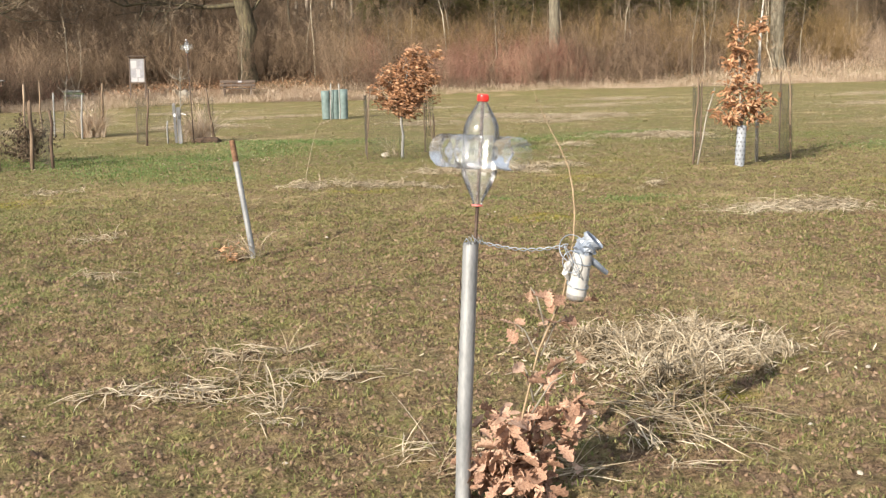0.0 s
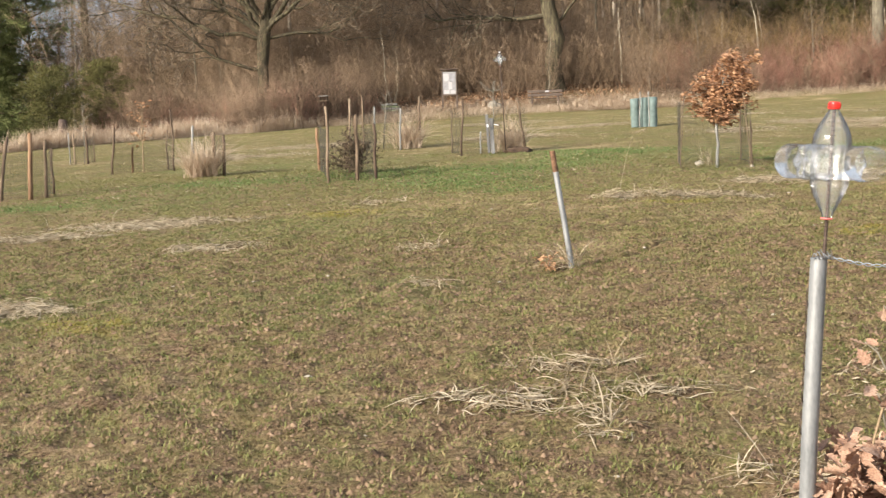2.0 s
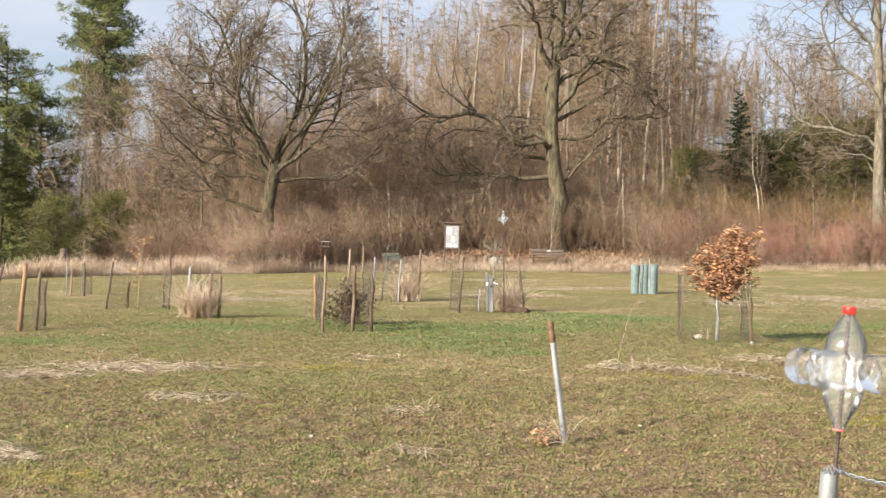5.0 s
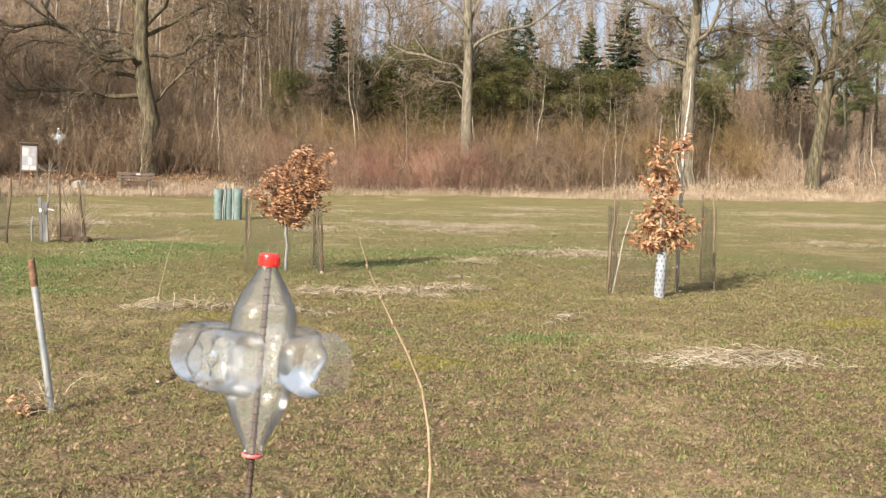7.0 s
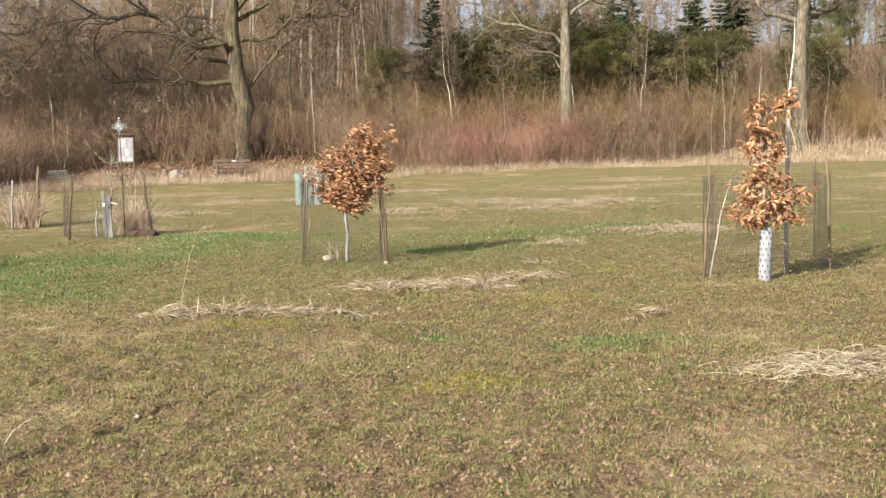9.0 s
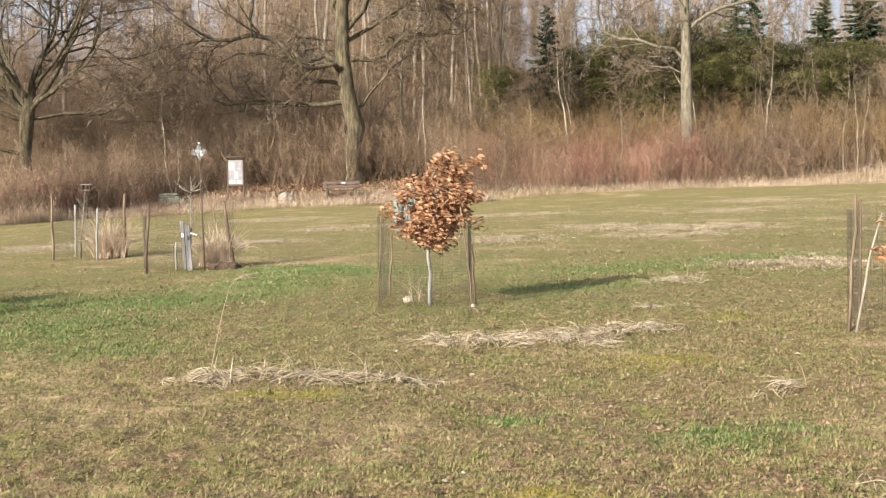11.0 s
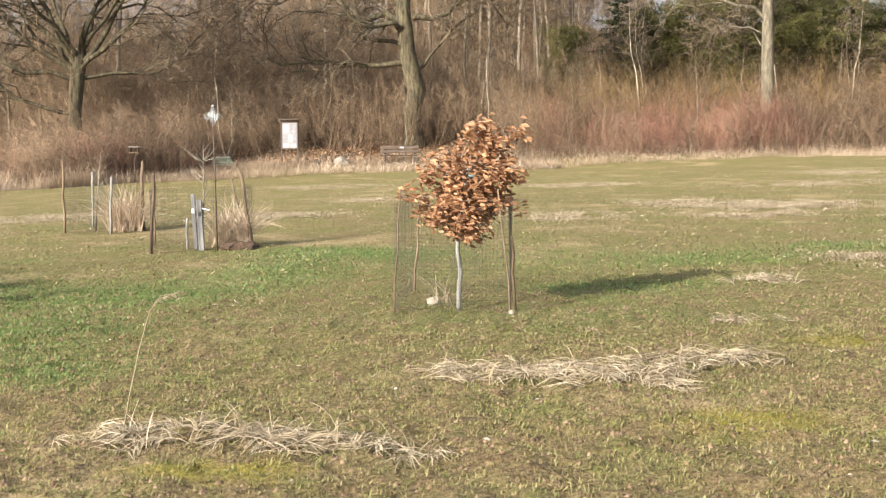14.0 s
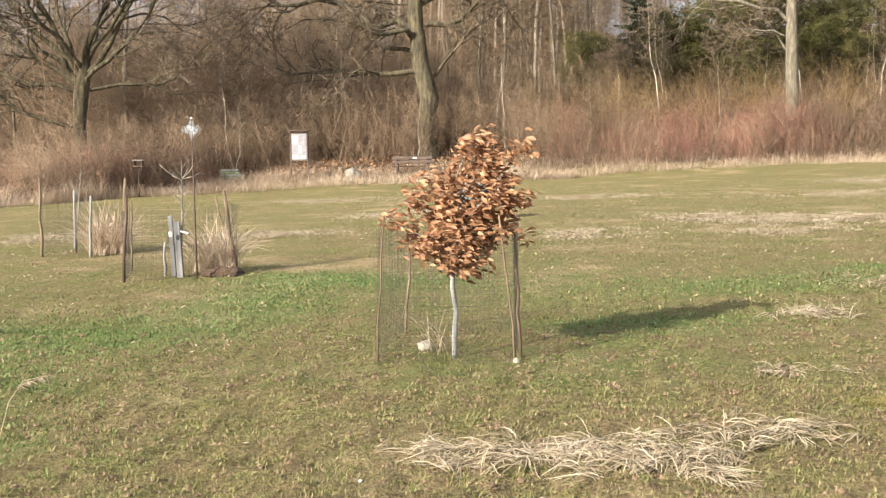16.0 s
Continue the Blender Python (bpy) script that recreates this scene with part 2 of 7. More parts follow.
M["sleeve_hole"] = mk("guard_hole", [(0.3, (0.05, 0.055, 0.065)), (0.7, (0.09, 0.095, 0.105))], 14, 0.8, bump=0)
M["stem"] = mk("young_bark", [(0.25, (0.13, 0.115, 0.09)), (0.5, (0.22, 0.20, 0.165)), (0.75, (0.31, 0.29, 0.25))], 12, 0.8, bump=0.4, dist=0.004, stretch=(2, 2, 0.6))
M["stem_tan"] = mk("tan_shoot", [(0.25, (0.17, 0.12, 0.075)), (0.5, (0.27, 0.20, 0.125)), (0.75, (0.37, 0.29, 0.19))], 20, 0.7, bump=0.2, dist=0.002)
M["birch"] = mk("white_birch_bark", [(0.22, (0.13, 0.115, 0.10)), (0.36, (0.34, 0.315, 0.28)), (0.75, (0.48, 0.455, 0.41))], 9, 0.7, bump=0.2, dist=0.004, stretch=(1, 1, 2.5))
M["stone"] = mk("pale_stone", [(0.25, (0.11, 0.10, 0.085)), (0.5, (0.21, 0.19, 0.16)), (0.75, (0.31, 0.285, 0.245))], 5, 0.9, bump=0.6, dist=0.02)
M["slat_grey"] = mk("weathered_slat", [(0.25, (0.09, 0.09, 0.095)), (0.5, (0.16, 0.16, 0.165)), (0.75, (0.24, 0.24, 0.245))], 7, 0.9, bump=0.5, dist=0.01, stretch=(3, 3, 0.5))
M["pebble"] = mk("pebble", [(0.2, (0.19, 0.165, 0.13)), (0.5, (0.31, 0.28, 0.23)), (0.8, (0.43, 0.40, 0.35))], 15, 0.85, bump=0.3, random_=0.4, dist=0.006)
M["wood_dark"] = mk("dark_brown_timber", [(0.25, (0.04, 0.028, 0.022)), (0.5, (0.085, 0.062, 0.05)), (0.75, (0.14, 0.11, 0.09))], 6, 0.75, bump=0.3, dist=0.006, stretch=(0.5, 3, 3))
M["white_panel"] = mk("white_board_panel", [(0.3, (0.20, 0.20, 0.21)), (0.7, (0.26, 0.26, 0.27))], 5, 0.5, bump=0.05)
M["paper_a"] = mk("pale_paper", [(0.3, (0.31, 0.305, 0.32)), (0.7, (0.39, 0.38, 0.40))], 8, 0.7, bump=0)
M["paper_b"] = mk("beige_paper", [(0.3, (0.19, 0.19, 0.21)), (0.7, (0.27, 0.27, 0.295))], 8, 0.7, bump=0)
M["soil"] = mk("mole_soil", [(0.2, (0.03, 0.02, 0.014)), (0.5, (0.065, 0.043, 0.029)), (0.8, (0.12, 0.08, 0.052))], 9, 0.95, bump=0.9, bscale=30, dist=0.03)
M["tag"] = mk("white_ribbon", [(0.3, (0.70, 0.72, 0.80)), (0.7, (0.86, 0.87, 0.92))], 20, 0.5, bump=0, translucent=0.2)


def pet_material(name, milk):
    m = bpy.data.materials.new(name)
    m.use_nodes = True
    n, l = m.node_tree.nodes, m.node_tree.links
    n.remove(n["Principled BSDF"])
    tr, gl, df, tl = n.new("ShaderNodeBsdfTransparent"), n.new("ShaderNodeBsdfGlossy"), n.new("ShaderNodeBsdfDiffuse"), n.new("ShaderNodeBsdfTranslucent")
    tr.inputs["Color"].default_value = (0.985, 0.99, 0.99, 1)
    gl.inputs["Roughness"].default_value = 0.09
    df.inputs["Color"].default_value = tl.inputs["Color"].default_value = (0.80, 0.85, 0.90, 1)
    no = n.new("ShaderNodeTexNoise")
    no.inputs["Scale"].default_value = 55
    ra = n.new("ShaderNodeMapRange")
    ra.inputs["To Min"].default_value, ra.inputs["To Max"].default_value = milk * 0.75, milk * 1.25
    l.new(no.outputs["Fac"], ra.inputs["Value"])
    bu = n.new("ShaderNodeBump")
    bu.inputs["Strength"].default_value, bu.inputs["Distance"].default_value = 0.16, 0.004
    l.new(no.outputs["Fac"], bu.inputs["Height"])
    l.new(bu.outputs["Normal"], gl.inputs["Normal"])
    md, m1, m2 = n.new("ShaderNodeMixShader"), n.new("ShaderNodeMixShader"), n.new("ShaderNodeMixShader")
    md.inputs["Fac"].default_value = 0.5
    l.new(df.outputs[0], md.inputs[1])
    l.new(tl.outputs[0], md.inputs[2])
    l.new(ra.outputs["Result"], m1.inputs["Fac"])
    l.new(tr.outputs[0], m1.inputs[1])
    l.new(md.outputs[0], m1.inputs[2])
    fr = n.new("ShaderNodeFresnel")
    fr.inputs["IOR"].default_value = 1.37
    l.new(bu.outputs["Normal"], fr.inputs["Normal"])
    l.new(fr.outputs["Fac"], m2.inputs["Fac"])
    l.new(m1.outputs[0], m2.inputs[1])
    l.new(gl.outputs[0], m2.inputs[2])
    l.new(m2.outputs[0], n["Material Output"].inputs["Surface"])
    return m


M["pet"] = pet_material("clear_bottle_plastic", 0.09)
M["pet_far"] = pet_material("bright_bottle_plastic", 0.14)

# ---- building helpers ----
rng = random.Random(7)
nrg = np.random.default_rng(11)


class Acc:
    """Collects vertices and faces of one mesh."""

    side = None            # where side branches go, if not here

    def __init__(self):
        self.v, self.f, self.flat = [], [], set()

    def tube(self, pts, rad, sides=6, cap=True):
        pts = [Vector(p) for p in pts]
        n0, ref = len(self.v), Vector((0.31, 0.17, 0.93))
        rings = []
        for i, p in enumerate(pts):
            d = (pts[min(i + 1, len(pts) - 1)] - pts[max(i - 1, 0)])
            d = d.normalized() if d.length > 1e-9 else Vector((0, 0, 1))
            if abs(d.dot(ref)) > 0.97:
                ref = Vector((0.93, 0.31, 0.17))
            a = d.cross(ref).normalized()
            b = d.cross(a)
            ring = []
            if rad[i] <= 1e-5:
                ring = [len(self.v)] * sides
                self.v.append(p[:])
            else:
                for k in range(sides):
                    w = 2 * math.pi * k / sides
                    ring.append(len(self.v))
                    self.v.append((p + (a * math.cos(w) + b * math.sin(w)) * rad[i])[:])
            rings.append(ring)
        for r0, r1 in zip(rings, rings[1:]):
            for k in range(sides):
                q = [r0[k], r0[(k + 1) % sides], r1[(k + 1) % sides], r1[k]]
                u = list(dict.fromkeys(q))
                if len(u) > 2:
                    self.f.append(u)
        if cap:
            if rad[0] > 1e-5:
                self.f.append(rings[0][::-1])
            if rad[-1] > 1e-5:
                self.f.append(list(rings[-1]))

    def lathe(self, prof, sides=20, m=None):
        """prof: (radius, z) from bottom to top."""
        n0 = len(self.v)
        m = m or Matrix.Identity(4)
        for r, z in prof:
            for k in range(sides):
                w = 2 * math.pi * k / sides
                self.v.append((m @ Vector((r * math.cos(w), r * math.sin(w), z)))[:])
        for i in range(len(prof) - 1):
            for k in range(sides):
                a, b = n0 + i * sides + k, n0 + i * sides + (k + 1) % sides
                self.f.append([a, b, b + sides, a + sides])

    def box(self, c, size, m=None, bev=0.0):
        """A box with bevelled long edges."""
        bm = bmesh.new()
        bmesh.ops.create_cube(bm, size=1.0)
        bmesh.ops.scale(bm, vec=Vector(size), verts=bm.verts)
        if bev:
            bmesh.ops.bevel(bm, geom=bm.edges[:], offset=bev, segments=1, affect="EDGES")
        bmesh.ops.translate(bm, vec=Vector(c), verts=bm.verts)
        if m is not None:
            bmesh.ops.transform(bm, matrix=m, verts=bm.verts)
        n1 = len(self.f)
        self.take(bm)
        self.flat.update(range(n1, len(self.f)))

    def take(self, bm):
        n0 = len(self.v)
        bm.verts.index_update()
        self.v += [v.co[:] for v in bm.verts]
        self.f += [[n0 + v.index for v in f.verts] for f in bm.faces]
        bm.free()

    def mesh(self, name, mat, smooth=True):
        me = bpy.data.meshes.new(name)
        me.from_pydata(self.v, [], self.f)
        me.materials.append(mat)
        if smooth:
            me.polygons.foreach_set("use_smooth", [i not in self.flat for i in range(len(self.f))])
        me.update()
        return me


def array_mesh(name, V, F, mat):
    """A mesh from numpy arrays of vertices (n,3) and triangles (m,3)."""
    me = bpy.data.meshes.new(name)
    me.vertices.add(len(V))
    me.vertices.foreach_set("co", np.ascontiguousarray(V, dtype=np.float32).ravel())
    me.loops.add(len(F) * 3)
    me.loops.foreach_set("vertex_index", np.ascontiguousarray(F, dtype=np.int32).ravel())
    me.polygons.add(len(F))
    me.polygons.foreach_set("loop_start", np.arange(len(F), dtype=np.int32) * 3)
    me.materials.append(mat)
    me.update(calc_edges=True)
    me.validate()
    return me


def thing(name, x, y, z, label, category, group=""):
    ob = new(name)
    ob.empty_display_size = 0.2
    ob.location = (x, y, z)
    return tagged(ob, label, category, group)


def part(name, acc, mat, parent, label="", smooth=True):
    me = acc.mesh(name, mat, smooth) if isinstance(acc, Acc) else acc
    ob = new(name, me)
    ob.parent = parent
    return tagged(ob, label) if label else ob


# ---- the lie of the land ----
EDGE_X = [-60, -24, -22, -20.5, -18, -14, -11, -8, -5, 0, 8, 20, 40, 70]
EDGE_Y = [5.9, 18.9, 26, 35.5, 42, 46.2, 50.3, 52.7, 53.6, 54.7, 56.6, 59.2, 59.2, 56.8]


def edge(x):
    return np.interp(x, EDGE_X, EDGE_Y)


LATTICE = np.random.default_rng(3).uniform(-1, 1, (128, 128))


def lumps(x, y):
    """Smooth value noise, one lump a unit."""
    i, j = np.floor(x).astype(int), np.floor(y).astype(int)
    u, v = x - i, y - j
    u, v = u * u * (3 - 2 * u), v * v * (3 - 2 * v)
    a, b, c, d = LATTICE[i % 128, j % 128], LATTICE[(i + 1) % 128, j % 128], LATTICE[i % 128, (j + 1) % 128], LATTICE[(i + 1) % 128, (j + 1) % 128]
    return (a * (1 - u) + b * u) * (1 - v) + (c * (1 - u) + d * u) * v


# swells and hollows: x, y, half width, half depth, height
SWELLS = [(-0.3, 8.8, 1.6, 1.4, -0.06), (0.3, 12.8, 1.8, 1.4, 0.06), (-4.5, 18.0, 3.5, 3.0, 0.06), (1.5, 31.0, 6.0, 5.0, 0.12), (-2.0, 23.5, 3.0, 3.0, 0.03)]


def H(x, y):
    """Height of the ground: a gentle rise, a dip near the walker, a bank and hill under the wood."""
    x, y = np.asarray(x, float), np.asarray(y, float)
    xc, yc = np.clip(x, -120, 120), np.clip(y, -47, 166)
    z = 0.0206 * xc + 0.0496 * yc
    z = z - 0.049 * 0.5 * ((8.29 - yc) + np.sqrt((8.29 - yc) ** 2 + 0.84)) * np.clip((yc + 71) / 71, 0, 1)
    s = yc - edge(xc)
    on = np.clip((xc + 13) / 7, 0, 1)
    on = on * on * (3 - 2 * on)
    z = z + on * (0.253 * np.clip(s - 0.6, 0, 7.1) + 0.11 * np.clip(s - 7.7, 0, 35.5) + 0.042 * np.clip(s - 43.2, 0, 71))
    far = np.clip((xc + 85) / 50, 0, 1)
    far = far * far * (3 - 2 * far)
    z = z + far * (1 - 0.55 * np.clip((xc - 2) / 14, 0, 1)) * 0.228 * np.clip(yc - 92.4, 0, 59)
    left = np.clip((-20 - xc) / 6, 0, 1)
    z = z - left * 0.0304 * np.clip(s, 0, 71)
    z = z + 0.02 * np.sin(x * 0.9 + 1.3 * np.sin(y * 0.5)) * np.sin(y * 0.8 + 0.7)
    near = np.exp(-((xc / 14) ** 2 + ((yc - 9.5) / 14.2) ** 2))
    z = z + near * (0.014 * lumps(x * 3.1, y * 3.1) + 0.022 * lumps(x * 8.3 + 9, y * 9.7) + 0.014 * lumps(x * 15.1 + 3, y * 17.3 + 5))
    for cx, cy, rx, ry, up in SWELLS:
        z = z + up * np.exp(-(((xc - cx) / rx) ** 2 + ((yc - cy) / ry) ** 2))
    return z


def h(x, y):
    return float(H(x, y))


def axis(lo, hi, a, b, step, grow):
    """Grid lines: even between a and b, ever wider outside."""
    c = list(np.arange(a, b + 1e-6, step))
    d, v = step, b
    while v < hi:
        d *= grow
        v += d
        c.append(min(v, hi))
    d, v = step, a
    while v > lo:
        d *= grow
        v -= d
        c.insert(0, max(v, lo))
    return np.array(c)


# patches of lush grass: x, y, half width, half depth
GREEN = [(3.3, 10.7, 0.34, 0.32), (2.3, 11.37, 0.22, 0.14), (-1.6, 15.87, 1.1, 1.42), (-5.6, 17.4, 1.6, 0.83), (-1.8, 16.22, 1.2, 0.95), (-0.2, 19.89, 1.0, 1.42), (4.6, 20.48, 1.6, 0.83), (-0.1, 22.02, 1.3, 0.71), (6.6, 21.31, 1.3, 0.59), (-3.6, 4.03, 0.7, 0.36), (9.5, 15.98, 1.6, 1.18), (-7.5, 14.92, 1.4, 0.59), (3.4, 18.23, 1.2, 0.59), (-3.0, 18, 1.6, 1.3), (-1.2, 18.23, 1.5, 1.18), (0.6, 21.55, 1.6, 0.83), (-0.8, 14.68, 0.7, 0.59), (3.75, 10.85, 0.2, 0.2)]
MOSSY = [(-3.2, 7.1, 0.45, 0.3), (1.96, 4.91, 0.13, 0.09), (3.4, 13.02, 0.5, 0.3), (-5.5, 6.63, 0.5, 0.3), (0.9, 12.25, 0.5, 0.18), (4.6, 15.27, 0.5, 0.36), (2.2, 9.71, 0.5, 0.3), (6.6, 11.37, 0.7, 0.36), (-2.6, 12.55, 0.6, 0.3), (-9.0, 10.42, 0.8, 0.36)]


SOFT = [(-6.0, 15.39, 3.5, 2.13), (-9.5, 13.62, 3.0, 1.78), (-3.0, 11.6, 2.5, 1.42), (-4.5, 7.81, 2.6, 1.89), (-1.6, 7.81, 1.6, 1.18), (2.5, 16.58, 2.5, 1.42), (-11.0, 18.94, 3.0, 2.37), (2.5, 20.72, 4.0, 2.37), (9.0, 18.94, 3.0, 1.78), (-6.0, 21.9, 4.0, 2.37)]


def mask(x, y, patches):
    m = np.zeros(np.shape(x))
    for px, py, a, b in patches:
        m = np.maximum(m, np.exp(-(((x - px) / a) ** 2 + ((y - py) / b) ** 2)))
    return m


def ground_material():
    m = bpy.data.materials.new("meadow_soil")
    m.use_nodes = True
    n, l = m.node_tree.nodes, m.node_tree.links
    b = n["Principled BSDF"]
    b.inputs["Roughness"].default_value, b.inputs["Specular IOR Level"].default_value = 0.95, 0.15
    co = n.new("ShaderNodeTexCoord")

    def noise_(scale, detail=6, rough=0.6):
        t = n.new("ShaderNodeTexNoise")
        t.inputs["Scale"].default_value, t.inputs["Detail"].default_value, t.inputs["Roughness"].default_value = scale, detail, rough
        l.new(co.outputs["Object"], t.inputs["Vector"])
        return t.outputs["Fac"]

    def ramp(fac, stops):
        r = n.new("ShaderNodeValToRGB")
        e = r.color_ramp.elements
        while len(e) < len(stops):
            e.new(0.5)
        for el, (p, c) in zip(e, stops):
            el.position, el.color = p, (*c, 1)
        l.new(fac, r.inputs["Fac"])
        return r.outputs["Color"]

    def mix(f, a, c):
        x = n.new("ShaderNodeMix")
        x.data_type = "RGBA"
        l.new(f, x.inputs["Factor"])
        l.new(a, x.inputs["A"])
        l.new(c, x.inputs["B"])
        return x.outputs["Result"]

    # the darkest soil stop puts the shade of small crevices into the colour
    soil = ramp(noise_(30, 9, 0.75), [(0.35, (0.03, 0.019, 0.012)), (0.47, (0.145, 0.094, 0.058)), (0.58, (0.25, 0.17, 0.108)), (0.7, (0.40, 0.29, 0.195))])
    tan = ramp(noise_(26, 9, 0.8), [(0.36, (0.04, 0.031, 0.015)), (0.47, (0.19, 0.147, 0.066)), (0.59, (0.31, 0.25, 0.125)), (0.71, (0.46, 0.375, 0.235))])
    green = ramp(noise_(30, 9, 0.8), [(0.36, (0.034, 0.037, 0.013)), (0.48, (0.14, 0.152, 0.045)), (0.59, (0.235, 0.245, 0.08)), (0.71, (0.36, 0.335, 0.15))])
    turf = mix(ramp(noise_(1.3, 10, 0.8), [(0.40, (0, 0, 0)), (0.59, (1, 1, 1))]), green, tan)
    lush = ramp(noise_(24, 8, 0.7), [(0.3, (0.065, 0.092, 0.027)), (0.55, (0.13, 0.19, 0.053)), (0.75, (0.215, 0.27, 0.092))])
    straw = ramp(noise_(30, 6, 0.7), [(0.3, (0.22, 0.155, 0.08)), (0.6, (0.44, 0.345, 0.205))])
    bm = ramp(noise_(3.4, 9, 0.75), [(0.34, (0, 0, 0)), (0.58, (1, 1, 1))])
    ab = n.new("ShaderNodeAttribute")
    ab.attribute_name = "bare"
    mb = n.new("ShaderNodeMath")
    mb.operation = "MULTIPLY"
    l.new(bm, mb.inputs[0])
    l.new(ab.outputs["Fac"], mb.inputs[1])
    col = mix(mb.outputs[0], turf, soil)
    far = ramp(noise_(0.5, 9, 0.72), [(0.53, (0, 0, 0)), (0.68, (0.85, 0.85, 0.85))])
    col = mix(far, col, straw)
    for name_, c2 in (("lush", lush), ("moss", ramp(noise_(30), [(0.3, (0.14, 0.13, 0.022)), (0.7, (0.33, 0.28, 0.05))])), ("wood", ramp(noise_(5, 8, 0.75), [(0.3, (0.06, 0.043, 0.031)), (0.5, (0.15, 0.107, 0.075)), (0.7, (0.27, 0.195, 0.135))]))):
        at = n.new("ShaderNodeAttribute")
        at.attribute_name = name_
        ad = n.new("ShaderNodeMath")
        ad.operation = "MULTIPLY_ADD"
        l.new(noise_(3.5, 5, 0.7), ad.inputs[0])
        ad.inputs[1].default_value = 1.4
        l.new(at.outputs["Fac"], ad.inputs[2])
        mr = n.new("ShaderNodeMapRange")
        mr.inputs["From Min"].default_value, mr.inputs["From Max"].default_value = 0.95, 1.7
        l.new(ad.outputs[0], mr.inputs["Value"])
        col = mix(mr.outputs["Result"], col, c2)
    l.new(col, b.inputs["Base Color"])
    bu, b2 = n.new("ShaderNodeBump"), n.new("ShaderNodeBump")
    bu.inputs["Strength"].default_value, bu.inputs["Distance"].default_value = 1.0, 0.08
    b2.inputs["Strength"].default_value, b2.inputs["Distance"].default_value = 0.9, 0.03
    l.new(noise_(12, 6, 0.7), bu.inputs["Height"])
    l.new(noise_(55, 4, 0.7), b2.inputs["Height"])
    l.new(bu.outputs["Normal"], b2.inputs["Normal"])
    l.new(b2.outputs["Normal"], b.inputs["Normal"])
    return m


def build_ground():
    xs, ys = axis(-1500, 1500, -4.2, 5.6, 0.033, 1.1), axis(-800, 2200, 3.4, 13.5, 0.033, 1.1)
    X, Y = np.meshgrid(xs, ys)
    Z = H(X, Y)
    nx, ny = len(xs), len(ys)
    i = (np.arange(ny - 1)[:, None] * nx + np.arange(nx - 1)[None, :]).ravel()
    F = np.concatenate([np.stack([i, i + 1, i + nx + 1], 1), np.stack([i, i + nx + 1, i + nx], 1)])
    me = array_mesh("ground", np.stack([X, Y, Z], -1).reshape(-1, 3), F, ground_material())
    bare = 0.28 + 0.72 / (1 + np.exp(np.clip((Y - 13.0 - 0.12 * X) * 0.6, -30, 30)))
    for name_, val in (("bare", bare), ("lush", np.maximum(0.9 * mask(X, Y, GREEN), 0.5 * mask(X, Y, SOFT))), ("moss", 0.9 * mask(X, Y, MOSSY)), ("wood", np.clip((Y - edge(X) - 0.3) / 2.0, 0, 1) * np.clip((X + 24) / 4, 0, 1))):
        at = me.attributes.new(name_, "FLOAT", "POINT")
        at.data.foreach_set("value", val.ravel().astype(np.float32))
    me.polygons.foreach_set("use_smooth", [True] * len(me.polygons))
    tagged(new("ground", me), "sloping spring meadow of mossy short grass and bare soil", "ground", kind="structure")


build_ground()


# ---- blades ----
def blades(n, place, length, width, lean, curl):
    """Arrays for n bent leaf blades: five vertices, three triangles each. place: (n,2); length, width: (n,)."""
    az = nrg.uniform(0, 2 * math.pi, n)
    d = np.stack([np.cos(az), np.sin(az), np.zeros(n)], 1)
    s = np.stack([-np.sin(az), np.cos(az), np.zeros(n)], 1)
    ln = nrg.uniform(lean[0], lean[1], n)
    up = np.array([0, 0, 1.0])
    base = np.column_stack([place, H(place[:, 0], place[:, 1]) - 0.004])
    mid = base + (d * np.sin(ln)[:, None] + up * np.cos(ln)[:, None]) * (length * 0.55)[:, None]
    l2 = np.minimum(ln + nrg.uniform(curl[0], curl[1], n), 1.9)
    tip = mid + (d * np.sin(l2)[:, None] + up * np.cos(l2)[:, None]) * (length * 0.5)[:, None]
    w = (width * 0.5)[:, None]
    V = np.stack([base - s * w * 0.7, base + s * w * 0.7, mid - s * w, mid + s * w, tip], 1).reshape(-1, 3)
    k = np.arange(n)[:, None] * 5
    F = np.stack([k + [0, 1, 3], k + [0, 3, 2], k + [2, 3, 4]], 1).reshape(-1, 3)
    return V, F


def patchy(x, y):
    return np.clip(0.5 + 0.32 * np.sin(x * 2.3 + 1.7 * np.sin(y * 1.9)) * np.sin(y * 2.9 + 1.3 * np.sin(x * 1.3)) + 0.35 * np.sin(x * 7.1 + 2 * np.sin(y * 5.3)) * np.sin(y * 6.7), 0.6, 1)


def stuff(name, parts, mat, label, category):
    off, Vs, Fs = 0, [], []
    for V, F in parts:
        Vs.append(V)
        Fs.append(F + off)
        off += len(V)
    return tagged(new(name, array_mesh(name, np.concatenate(Vs), np.concatenate(Fs), mat)), label, category, kind="stuff")


